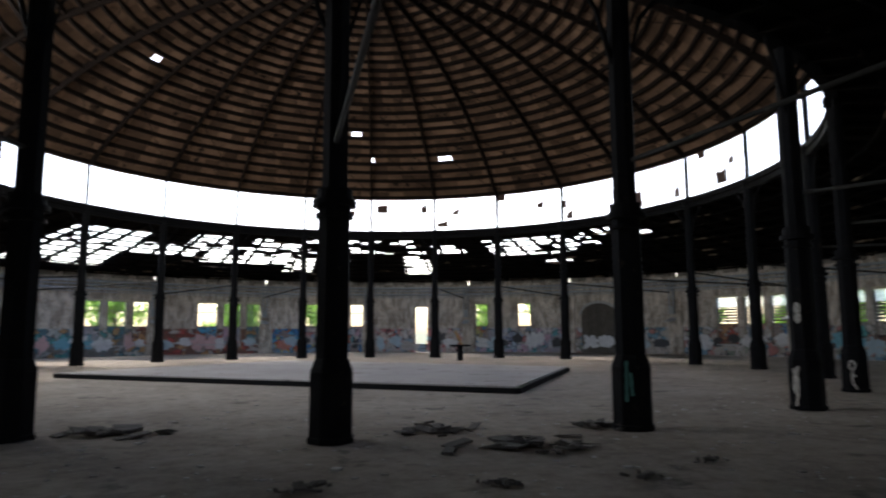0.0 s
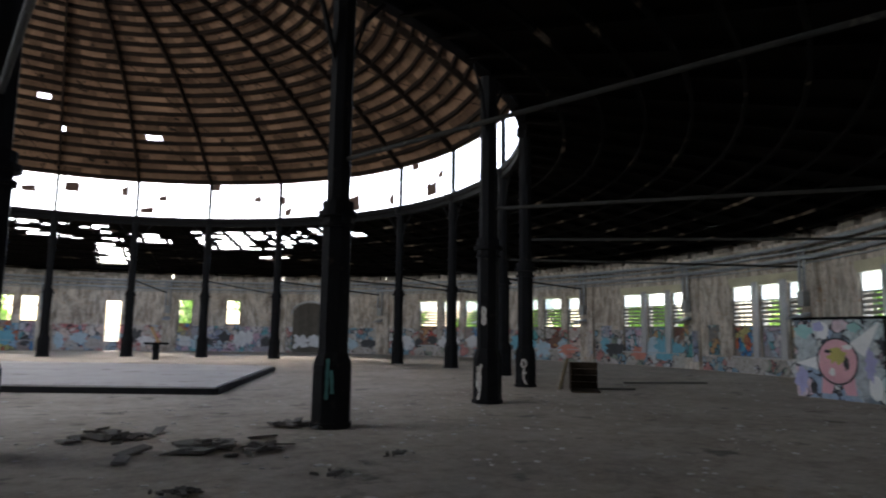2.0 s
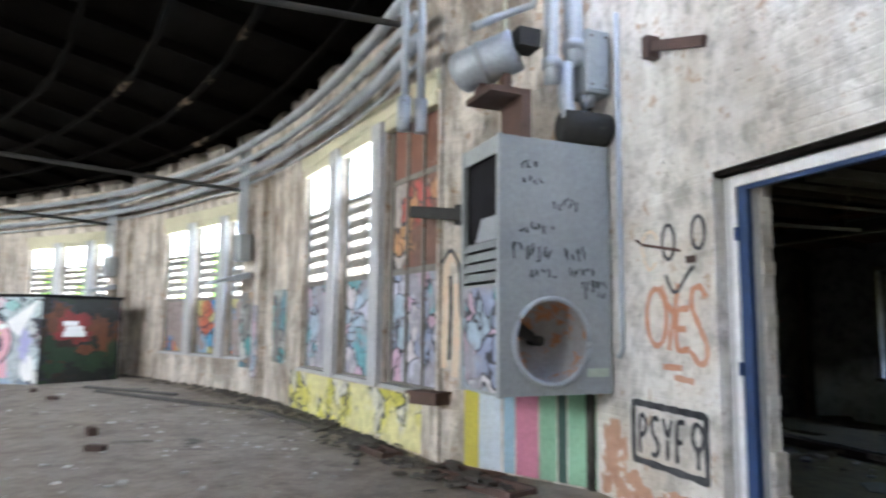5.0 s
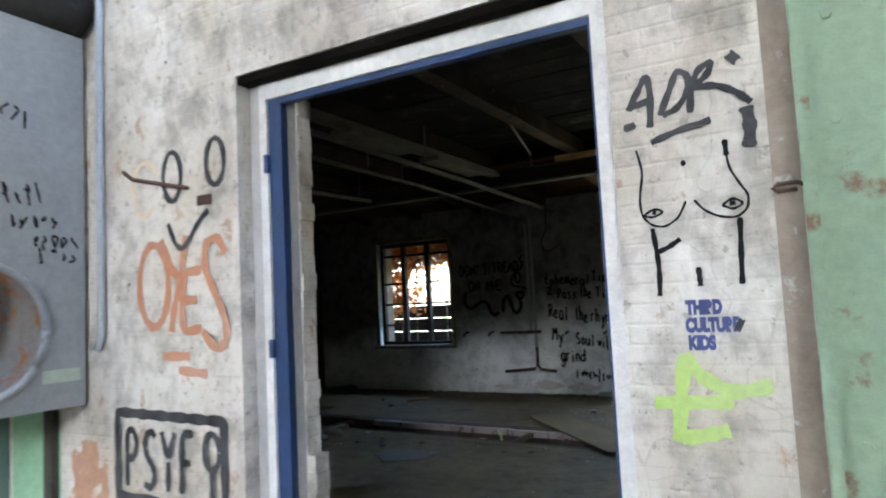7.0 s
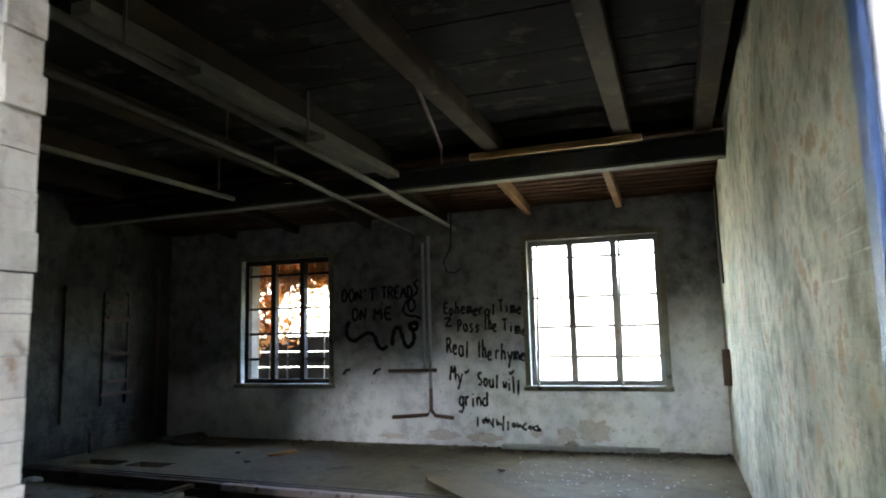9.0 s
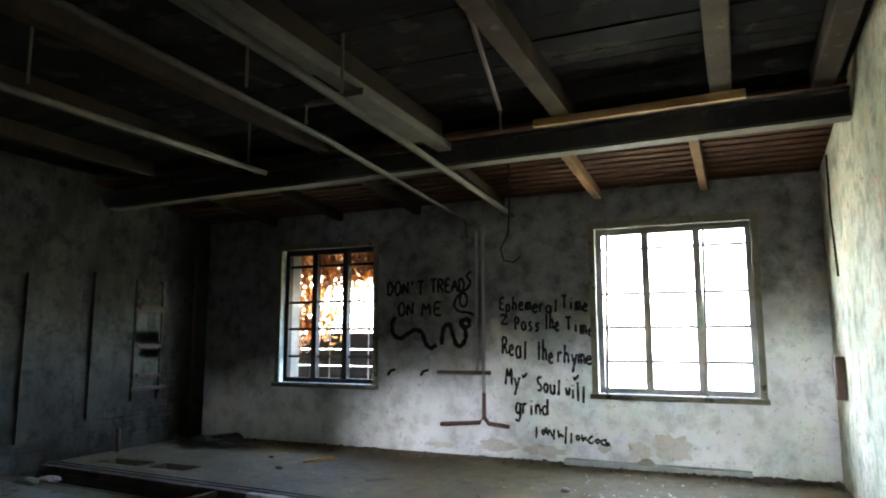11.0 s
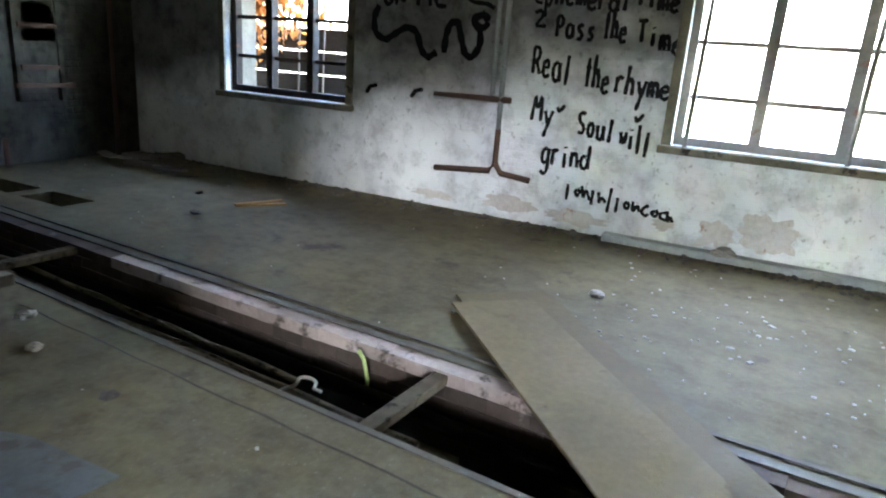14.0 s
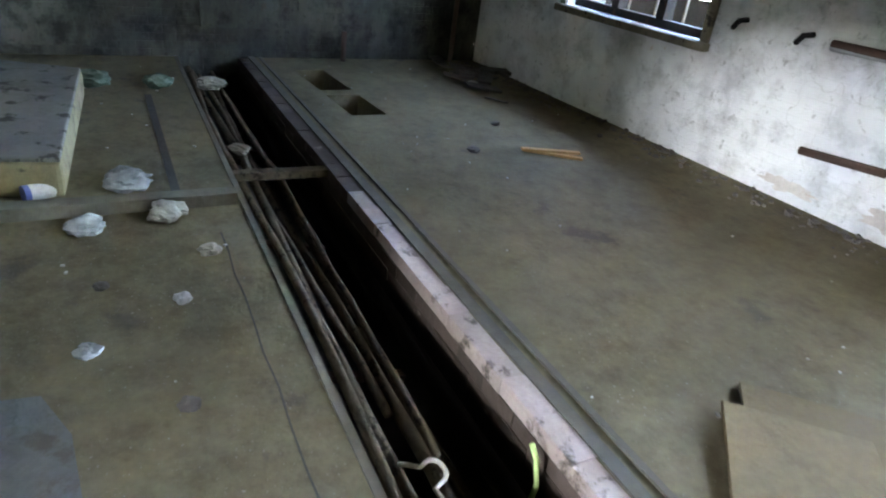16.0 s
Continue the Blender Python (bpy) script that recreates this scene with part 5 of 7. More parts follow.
for z in (0.85, 2.05):
    solid("niche_rail", Geo().box(X_L + 0.001, X_L + 0.09, 9.9, 10.6, z, z + 0.05), M_rust, "thin rusty rail on the end wall", "rail", group="niche rails")

shelf_unit = thing("wall_niche", pose(X_L, 9.0, 0, 0, 0, 90), "old wall niche with rusty shelf irons", "niche")
for z in (1.05, 1.5, 2.1, 2.35):
    part("shelf_iron", Geo().box(0.98, 1.42, -0.1, -0.051, z, z + 0.05), M_rust, shelf_unit)
for u_ in (0.93, 1.43):
    part("niche_jamb", Geo().box(u_, u_ + 0.05, -0.075, -0.001, 0.7, 2.55), M_panel, shelf_unit)
solid("stub_pipe", Geo().tube([(X_L + 0.12, 9.7, 0.0), (X_L + 0.12, 9.7, 0.32)], 0.03, 8), M_rust, "short rusty pipe stub at the wall foot", "pipe", smooth=True)
solid("corner_pipe", Geo().tube([(X_L + 0.1, 11.1, 0.0), (X_L + 0.1, 11.1, 2.9), (X_L + 0.02, 11.1, 3.0)], 0.03, 8), M_rust, "rusty pipe rising beside the corner", "pipe", smooth=True)

# trench: pale bricks along the far lip, steel edge, pipes and struts
lip = thing("trench_lip", pose(0, 0, 0), "pale brick lip of the trench", "brick edge", kind="structure")
solid("trench_edge", Geo().bar((X_L, pit_far(X_L) + 0.035, 0.008), (X_R, pit_far(X_R) + 0.035, 0.004), 0.06, 0.012).bar((X_L, pit_far(X_L) + 0.13, 0.004), (X_R, pit_far(X_R) + 0.13, 0.004), 0.03, 0.014), M_edge, "dull steel edge of the trench", "steel edge")
solid("trench_edge", Geo().bar((X_L, pit_near(X_L) - 0.02, 0.002), (X_R, pit_near(X_R) - 0.02, 0.002), 0.035, 0.012), M_edge, "grey steel edge of the trench", "steel edge")
rp = random.Random(17)
for r, dy, z, x1 in ((0.024, 0.07, -0.1, -4.3), (0.03, 0.14, -0.14, -4.45), (0.022, 0.2, -0.17, -5.2), (0.03, 0.26, -0.2, -4.15), (0.018, 0.32, -0.13, -4.9), (0.026, 0.4, -0.3, -4.0), (0.045, 0.5, -0.2, -3.3)):
    n_ = 16
    run = [(X_L + 0.1 + (x1 - X_L - 0.1) * k / n_, pit_near(X_L + 0.1 + (x1 - X_L - 0.1) * k / n_) + dy + (rp.uniform(-0.009, 0.009) + 0.02 * math.sin(k * 0.5 + dy * 30)) * (1 if r < 0.04 else 0.2), z + rp.uniform(-0.008, 0.008)) for k in range(n_ + 1)]
    solid("trench_pipe", Geo().tube(run, r, 8), M_trench_pipe if r < 0.04 else M_iron, "dusty pipe lying in the trench", "pipe", group="trench pipes", smooth=True)
for x in (-5.6, -6.9, -8.6):
    solid("pipe_cleat", Geo().bar((x, pit_near(x) + 0.02, -0.24), (x + 0.02, pit_near(x) + 0.46, -0.33), 0.05, 0.03), M_rust, "rusty iron cleat under the trench pipes", "cleat", group="pipe cleats")
for x in (-4.25, -7.43):
    solid("trench_strut", Geo().bar((x - 0.03, pit_near(x) - 0.02, -0.04), (x + 0.02, pit_far(x) + 0.02, -0.04), 0.08, 0.05), M_trench_pipe, "steel strut across the trench", "strut", group="trench struts")
curl = [(-4.95, 7.7, -0.17), (-4.88, 7.72, -0.1), (-4.82, 7.75, -0.07)] + [(-4.77 + 0.045 * math.cos(radians(a)), 7.78 + 0.035 * math.sin(radians(a)), -0.06 + 0.0001 * a) for a in range(200, -10, -24)] + [(-4.7, 7.74, -0.05), (-4.66, 7.75, -0.06)]
solid("hose_end", Geo().tube(curl, 0.009, 6), M_litter, "curled grey cable end in the trench", "cable", smooth=True)
solid("yellow_strip", Geo().tube([(-4.66, 8.13, -0.3), (-4.66, 8.15, -0.16), (-4.68, 8.14, -0.05), (-4.71, 8.13, 0.0)], 0.011, 6), M_lime, "bent yellow-green strip in the trench", "strip", smooth=True)

for dy, x0, x1 in ((0.2, -6.6, -3.6),):
    pts = [(x0 + (x1 - x0) * k / 14, pit_near(x0 + (x1 - x0) * k / 14) - dy + 0.006 * math.sin(k * 2.3), 0.0005) for k in range(15)]
    seam = Geo()
    for p, q in zip(pts, pts[1:]):
        seam.bar(p, q, 0.007, 0.003)
    solid("floor_seam", seam, M_pit, "dark crack along the screed", "crack", "structure")

# boards and rubbish on the room floor
def slab_on(name, pts, z, th, mat, label, cat, tilt=0.0):
    return bevel(solid(name, Geo().prism(pts, z, z + th), mat, label, cat), 0.004, 1)


u = Vector((0.68, -0.733))
v = Vector((0.733, 0.68)) * 0.55
p0 = Vector((-4.58, 8.96))
slab_on("plywood_board", [tuple(p0), tuple(p0 + v), tuple(p0 + v + u * 2.5), tuple(p0 + u * 2.5)], 0.033, 0.02, M_plywood, "dusty plywood board bridging the trench", "board")
p1 = p0 - u * 0.2 + v * 0.16
slab_on("under_board", [tuple(p1), tuple(p1 + v * 1.18), tuple(p1 + v * 1.18 + u * 2.3), tuple(p1 + u * 2.3)], 0.012, 0.02, surface("dark_board", (0.15, 0.11, 0.045), (0.09, 0.066, 0.03), 0.8), "darker board under the plywood", "board")
for k, (a, b) in enumerate((((-7.45, 10.05), (-7.16, 10.42)), ((-7.42, 10.0), (-7.24, 10.45)))):
    solid("wood_slat", Geo().bar((*a, 0.012 + 0.02 * k), (*b, 0.012 + 0.02 * k), 0.05, 0.018), M_new_wood, "short splintered pale wood slat", "slat", group="slats")
solid("floor_beam", Geo().bar((-7.02, 6.3, 0.035), (-6.98, 7.66, 0.035), 0.1, 0.07), M_grey_wood, "grey timber batten on the floor", "batten")
solid("metal_sheet", Geo().prism([(-5.57, 6.4), (-5.53, 6.66), (-5.3, 6.74), (-4.8, 6.76), (-4.86, 6.36), (-5.2, 6.1)], 0.001, 0.008), M_sheet, "bent grey sheet of metal", "sheet")
bed = thing("foam_mattress", pose(0, 0, 0), "dirty foam mattress with a grey stained cover", "mattress")
mattress = [(-7.4, 5.9), (-7.2, 6.82), (-9.2, 7.05), (-9.6, 6.2)]
bevel(part("core", Geo().prism(mattress, 0.002, 0.2), surface("foam", (0.26, 0.23, 0.13), (0.15, 0.13, 0.08), 0.9, coarse=3, fine=30, stain=(0.09, 0.08, 0.055), stain_at=0.56), bed, "yellowed foam edge"), 0.03)
bevel(part("cover", Geo().prism([(x * 0.985 - 0.125, y * 0.985 + 0.098) for x, y in mattress], 0.198, 0.225), surface("stained_cover", (0.2, 0.195, 0.18), (0.1, 0.097, 0.088), 0.9, coarse=2.5, fine=25, stain=(0.045, 0.042, 0.036), stain_at=0.55), bed, "grey stained cloth cover"), 0.012)
solid("floor_slot", Geo().bar((-9.2, 7.5, 0.003), (-7.15, 7.37, 0.003), 0.05, 0.006), M_pit, "narrow dark channel cover in the floor", "channel")


def crumple(name, x, y, z, size, mat, label, cat, seed):
    rnd = random.Random(seed)
    bm = bmesh.new()
    bmesh.ops.create_icosphere(bm, subdivisions=3, radius=size)
    for vt in bm.verts:
        vt.co *= 0.78 + 0.3 * noise.noise(vt.co / size * 1.1 + Vector((seed * 7.0, 0, 0))) + 0.2 * noise.noise(vt.co / size * 3.1 + Vector((seed * 3.0, 0, 0))) + 0.1 * noise.noise(vt.co / size * 8.0 + Vector((0, seed * 3.0, 0)))
        vt.co.z = max(-size * 0.3, vt.co.z * 0.42)
    me = bpy.data.meshes.new(name)
    bm.to_mesh(me)
    bm.free()
    me.materials.append(mat)
    ob = new(name, me)
    ob.matrix_basis = pose(x, y, z + size * 0.295, 0, 0, rnd.uniform(0, 360))
    return tagged(ob, label, cat)


def heap(name, x, y, z, size, mat, label, seed):
    rnd = random.Random(seed)
    g = Geo()
    for k in range(26):
        s = size * rnd.uniform(0.12, 0.5)
        r = size * abs(rnd.gauss(0, 0.7))
        b = rnd.uniform(0, 6.28)
        g.box(-s, s, -s * 0.45, s * 0.5, 0, 0.012 + 0.03 * rnd.random(), pose(x + r * 1.5 * math.cos(b), y + r * math.sin(b), z + 0.02 + 0.1 * size * rnd.random() * (1 if r < size else 0), rnd.uniform(-14, 14), rnd.uniform(-14, 14), rnd.uniform(0, 360)))
    return solid(name, g, mat, label, "rubbish", "stuff")


crumple("plastic_bag", -7.31, 7.14, 0, 0.17, M_plastic, "crumpled clear plastic bag", "bag", 1)
crumple("plastic_bag", -6.78, 6.88, 0, 0.12, M_plastic, "crumpled grey plastic wrapper", "bag", 2)
crumple("paper_wad", -6.9, 7.3, 0, 0.11, M_litter, "dirty crumpled paper on the floor", "paper", 3)
crumple("drink_can", -5.73, 6.82, 0, 0.06, M_zinc, "crushed metal drink can", "can", 4)
crumple("tissue", -6.4, 7.4, 0, 0.07, M_litter, "torn white tissue on the floor", "paper", 5)
crumple("cloth_scrap", -9.50, 7.10, 0, 0.2, M_green_cloth, "dull green rag at the mattress edge", "rag", 31)
crumple("cloth_scrap", -9.44, 7.62, 0, 0.17, M_green_cloth, "dull green rag on the floor", "rag", 32)
crumple("torn_paper", -9.75, 8.11, -0.1, 0.16, M_litter, "torn white paper caught on the trench pipes", "paper", 33)
crumple("torn_paper", -8.08, 7.96, -0.12, 0.1, M_litter, "pale scrap on the trench pipes", "paper", 34)
cup = thing("drink_cup", pose(-7.23, 6.71, 0.045, 90, 0, 20), "blue and white tin lying by the mattress", "tin")
part("body", Geo().tube([(0, 0, -0.08), (0, 0, 0.06)], 0.045, 14), M_paper, cup)
part("band", Geo().tube([(0, 0, 0.061), (0, 0, 0.09)], 0.046, 14), M_navy, cup, "blue printed band")
for k, (x, y, q) in enumerate(((-6.84, 7.26, 0.1), (-4.07, 6.96, 0.045), (-3.77, 7.05, 0.05), (-5.31, 7.1, 0.05), (-3.87, 9.81, 0.07), (-6.2, 6.9, 0.04), (-6.0, 7.2, 0.05), (-7.5, 9.6, 0.06), (-8.1, 10.2, 0.05))):
    crumple("plaster_chunk", x, y, 0, q, (M_litter, M_rubbish, M_rubbish, M_rubbish, M_litter, M_rubbish)[k % 6], "broken lump of plaster on the floor", "rubble", 50 + k)
heap("rubbish_heap", -9.75, 11.0, 0, 0.4, M_rubbish, "dark rubbish heap in the corner", 6)
crumple("rubbish_scrap", -9.4, 10.75, 0, 0.09, M_litter, "pale scrap by the heap", "paper", 7)
crumple("white_bucket", -3.2, 11.3, 0.07, 0.12, M_paper, "cracked pale plastic tub", "tub", 8)
chips = Geo()
rc = random.Random(5)
for k in range(330):
    x, y = rc.gauss(-2.9, 0.75), rc.gauss(9.6, 0.55)
    if k > 130:
        x, y = rc.uniform(X_L + 0.3, X_R - 0.2), rc.uniform(3.2, 11.3)
    if pit_near(x) - 0.1 < y < pit_far(x) + 0.1 or x > X_R - 0.1 or y > 11.3:
        continue
    s = rc.uniform(0.004, 0.013) * (1.8 if k < 25 else 1.0 if k < 130 else 0.8)
    a = rc.uniform(0, 360)
    chips.box(-s, s, -s * 0.6, s * 0.7, 0.0, 0.004 + s * 0.2, pose(x, y, 0.001, 0, 0, a))
solid("floor_chips", chips, M_paper, "scattered flakes of paint and glass", "debris", "stuff")
crumbs = Geo()
for k in range(1300):
    x = rc.uniform(X_L + 0.1, X_R - 0.05) if k < 800 else min(X_R - 0.05, rc.gauss(-1.9, 0.6))
    y = Y_B - 0.02 - abs(rc.gauss(0, 0.17))
    s = rc.uniform(0.004, 0.028) * rc.uniform(0.4, 1)
    crumbs.box(-s, s, -s * 0.7, s * 0.8, -0.004, s * 0.8, pose(x, y, 0, rc.uniform(-20, 20), rc.uniform(-20, 20), rc.uniform(0, 360)))
solid("wall_rubble", crumbs, M_rubbish, "crumbled plaster along the foot of the wall", "rubble", "stuff")

# writing on the back wall
BW = pose(0, Y_B - 0.002, 0)
dont = lettered("DON'T", -7.0, 2.3, 0.11, 0.2, 0.18) + lettered("TREAD", -6.26, 2.32, 0.1, 0.2, 0.15) + lettered("ON", -6.8, 1.98, 0.12, 0.2, 0.2) + lettered("ME", -6.4, 1.98, 0.15, 0.2, 0.25)
dont += [[(-5.6, 2.62), (-5.68, 2.55), (-5.6, 2.46), (-5.66, 2.36), (-5.82, 2.26), (-5.88, 2.12), (-5.8, 2.03), (-5.64, 2.02), (-5.56, 1.98)], arc(-5.72, 2.2, 0.06, 0.1, n=12)]
sprayed("wall_writing", dont, 0.042, BW, M_black, "black sprayed words and a thin coiled line")
sprayed("snake_line", [[(-6.86, 1.97), (-6.92, 1.86), (-6.9, 1.7), (-6.77, 1.63), (-6.66, 1.7), (-6.52, 1.78), (-6.4, 1.74), (-6.34, 1.56), (-6.26, 1.49), (-6.16, 1.55)],
                       [(-6.08, 1.55), (-6.07, 1.72), (-6.03, 1.83), (-5.95, 1.86), (-5.9, 1.7), (-5.85, 1.55), (-5.77, 1.52), (-5.69, 1.64), (-5.7, 1.78), (-5.8, 1.88), (-5.66, 1.93)], arc(-5.7, 1.86, 0.07, 0.06, n=12)], 0.07, BW, M_black, "thick black sprayed wavy line with a head")


def hand(key):
    """One handwritten letter as strokes in a unit cell, tails below 0."""
    bowl = arc(0.45, 0.3, 0.38, 0.3, 60, 400, 9)
    table = {
        "e": [[(0.1, 0.32), (0.8, 0.36), (0.6, 0.62), (0.15, 0.5), (0.12, 0.12), (0.5, 0.0), (0.88, 0.12)]],
        "p": [[(0.15, 0.6), (0.1, -0.42)], [(0.15, 0.5), (0.55, 0.62), (0.82, 0.35), (0.5, 0.05), (0.12, 0.12)]],
        "h": [[(0.15, 1.05), (0.1, 0.0)], [(0.12, 0.4), (0.5, 0.62), (0.75, 0.4), (0.78, 0.0)]],
        "m": [[(0.05, 0.6), (0.05, 0.0)], [(0.05, 0.45), (0.3, 0.62), (0.45, 0.35), (0.45, 0.0)], [(0.45, 0.45), (0.7, 0.62), (0.9, 0.35), (0.92, 0.0)]],
        "r": [[(0.2, 0.6), (0.2, 0.0)], [(0.2, 0.4), (0.45, 0.62), (0.8, 0.52)]],
        "a": [bowl, [(0.82, 0.6), (0.84, 0.0)]], "d": [bowl, [(0.85, 1.1), (0.84, 0.0)]], "l": [[(0.4, 1.05), (0.42, 0.0)]],
        "i": [[(0.45, 0.55), (0.45, 0.0)], [(0.45, 0.8), (0.5, 0.74)]], "t": [[(0.5, 0.95), (0.48, 0.0)], [(0.15, 0.62), (0.85, 0.66)]],
        "s": [[(0.8, 0.55), (0.4, 0.62), (0.2, 0.42), (0.7, 0.25), (0.6, 0.02), (0.12, 0.05)]],
        "u": [[(0.1, 0.58), (0.14, 0.1), (0.5, 0.0), (0.8, 0.2), (0.82, 0.58)], [(0.82, 0.5), (0.86, 0.0)]],
        "o": [arc(0.48, 0.3, 0.36, 0.3, 90, 450, 9)], "w": [[(0.05, 0.58), (0.25, 0.0), (0.48, 0.45), (0.7, 0.0), (0.95, 0.6)]],
        "n": [[(0.12, 0.6), (0.12, 0.0)], [(0.12, 0.4), (0.5, 0.62), (0.78, 0.35), (0.8, 0.0)]],
        "g": [bowl, [(0.84, 0.6), (0.86, -0.3), (0.45, -0.45), (0.1, -0.3)]], "y": [[(0.1, 0.6), (0.45, 0.1)], [(0.85, 0.62), (0.45, 0.0), (0.2, -0.45)]],
        "v": [[(0.1, 0.5), (0.35, 0.1), (0.95, 0.7)]], "2": [[(0.1, 0.8), (0.45, 1.0), (0.75, 0.75), (0.1, 0.05), (0.9, 0.08)]],
    }
    return table.get(key) or LETTERS.get(key, [])


def wall_text(text, x, z, width, height, drop=0.0):
    """A line of sprayed handwriting, its letters uneven in size and place."""
    rnd = random.Random(len(text) * 7)
    step = width / len(text)
    lines = []
    for k, ch in enumerate(text):
        w, h = step * rnd.uniform(0.78, 0.98), height * rnd.uniform(0.9, 1.15)
        dz, lean = rnd.uniform(-0.02, 0.02) - drop * k, rnd.uniform(-0.1, 0.16)
        for run in hand(ch):
            lines.append([(x + k * step + (a + lean * c) * w, z + dz + c * h) for a, c in run])
    return sprayed("wall_text", lines, 0.034, BW, M_black, "black sprayed handwriting on the whitewash", "handwritten lines")


for text, x, z, w, h, drop in (("Ephemeral", -5.18, 2.03, 0.88, 0.18, 0.004), ("Time", -4.27, 2.05, 0.38, 0.19, 0.01), ("2", -5.17, 1.83, 0.16, 0.16, 0.0), ("Pass", -4.95, 1.76, 0.38, 0.19, 0.0), ("the", -4.52, 1.76, 0.22, 0.22, 0.0), ("Time", -4.22, 1.75, 0.4, 0.19, 0.02),
                               ("Real", -5.14, 1.42, 0.4, 0.26, 0.02), ("the", -4.64, 1.34, 0.25, 0.25, 0.01), ("rhyme", -4.36, 1.31, 0.5, 0.21, 0.006), ("My", -5.1, 0.99, 0.24, 0.24, 0.04), ("v", -4.86, 1.08, 0.1, 0.12, 0.0), ("Soul", -4.64, 0.92, 0.36, 0.21, 0.01), ("will", -4.24, 0.86, 0.28, 0.22, 0.02), ("v", -4.14, 1.06, 0.1, 0.14, 0.0), ("grind", -4.96, 0.6, 0.48, 0.22, 0.0)):
    wall_text(text, x, z, w, h, drop)
scr = []
rw = random.Random(12)
for k in range(13):
    x, z = -4.68 + k * 0.08, 0.34 - 0.008 * k
    top, wide = rw.uniform(0.06, 0.15), rw.uniform(0.05, 0.1)
    shape = (((0.0, 1.0), (0.1, 0.0), (0.5, 0.7), (0.9, 0.05)), ((0.9, 0.9), (0.2, 0.8), (0.1, 0.2), (0.6, 0.0), (1.0, 0.3)), ((0.3, 1.1), (0.2, -0.4)), ((0.0, 0.1), (0.4, 0.9), (0.7, 0.1), (1.0, 0.8)), ((0.5, 0.6), (0.1, 0.4), (0.4, 0.05), (0.8, 0.4), (0.5, 0.65)))[rw.randrange(5)]
    scr.append([(x + a * wide + rw.uniform(-0.008, 0.008), z + c * top + rw.uniform(-0.01, 0.01)) for a, c in shape])
sprayed("wall_scrawl", scr, 0.03, BW, M_black, "illegible black scrawl low on the wall")

# ---- the doorway ----
door = thing("door_frame", pose(0, 0, 0), "white and blue steel door frame without a door", "door frame", kind="structure")
yf = Y_D + 0.09
part("white_jamb", Geo().box(D_L + 0.085, D_L + 0.14, yf, yf + 0.06, -0.02, D_TOP - 0.14).box(D_R - 0.086, D_R - 0.004, yf, yf + 0.06, -0.02, D_TOP - 0.14).box(D_L + 0.085, D_R - 0.012, yf, yf + 0.06, D_TOP - 0.14, D_TOP - 0.05), M_white_paint, door, "white-painted outer frame")
part("blue_jamb", Geo().box(D_L + 0.142, D_L + 0.235, yf + 0.015, yf + 0.065, -0.02, D_TOP - 0.175).box(D_R - 0.1, D_R - 0.087, yf + 0.015, yf + 0.065, -0.02, D_TOP - 0.175).box(D_L + 0.142, D_R - 0.087, yf + 0.015, yf + 0.065, D_TOP - 0.175, D_TOP - 0.141), M_blue, door, "blue-painted inner frame")
# the shadow gap above the white head, filled with a dark strip
part("head_gap", Geo().box(D_L + 0.003, D_R - 0.003, Y_D + 0.01, yf + 0.06, D_TOP - 0.048, D_TOP - 0.003), M_head_gap, door, "dark strip standing in for the shadow gap over the frame")
for hz in (2.58, 1.56):
    part("hinge", Geo().tube([(D_L + 0.145, yf - 0.01, hz), (D_L + 0.145, yf - 0.01, hz + 0.1)], 0.018, 8), M_blue, door)
solid("door_reveal", Geo().box(D_L + 0.002, D_L + 0.083, yf + 0.012, yf + 0.065, -0.3, D_TOP - 0.002).box(D_L + 0.002, D_L + 0.236, yf + 0.068, Y_D + T_D - 0.002, -0.3, D_TOP - 0.02), M_grey_plaster, "grey cement door reveal with a ragged edge", "reveal", kind="structure")
solid("door_reveal", Geo().box(D_R - 0.05, D_R - 0.002, yf + 0.068, Y_D + T_D - 0.002, -0.3, D_TOP - 0.002), M_grey_plaster, "grey cement door reveal", "reveal", kind="structure")
rng = random.Random(8)
for k in range(30):
    z = 0.02 + k * 0.1
    solid("reveal_brick", Geo().box(D_L + 0.237, D_L + 0.242 + rng.uniform(0, 0.02) + (0.05 if z < 0.95 else 0), yf + 0.13, Y_D + T_D - 0.01, z, z + 0.097), M_door_wall, "broken whitewashed brick edge of the reveal", "brick", group="reveal bricks")

# graffiti round the doorway
DW = pose(0, Y_D - 0.002, 0)
sprayed("red_tag", [arc(-4.14, 2.0, 0.135, 0.25, 80, 440), [(-4.07, 2.27), (-3.99, 2.1), (-3.9, 2.02)], [(-3.85, 2.28), (-3.9, 2.0), (-3.96, 1.85), (-3.98, 1.72)], [(-3.72, 2.07), (-3.88, 2.06), (-3.89, 1.71), (-3.72, 1.74)], [(-3.88, 1.9), (-3.76, 1.9)], [(-3.52, 2.15), (-3.58, 2.25), (-3.68, 2.22), (-3.69, 2.08), (-3.6, 1.92), (-3.52, 1.78), (-3.52, 1.66), (-3.6, 1.61), (-3.71, 1.72)],
                    [(-4.06, 1.58), (-3.82, 1.58)], [(-3.92, 1.5), (-3.68, 1.48)]], 0.052, DW, M_orange, "orange sprayed letters on white brick")
sprayed("eye_tag", [arc(-3.96, 2.64, 0.08, 0.15, 60, 430), arc(-3.59, 2.68, 0.075, 0.135, 100, 470), [(-4.0, 2.36), (-3.93, 2.22), (-3.86, 2.2), (-3.74, 2.34), (-3.65, 2.41)]], 0.036, DW, M_grey_spray, "black sprayed rings and a tick")
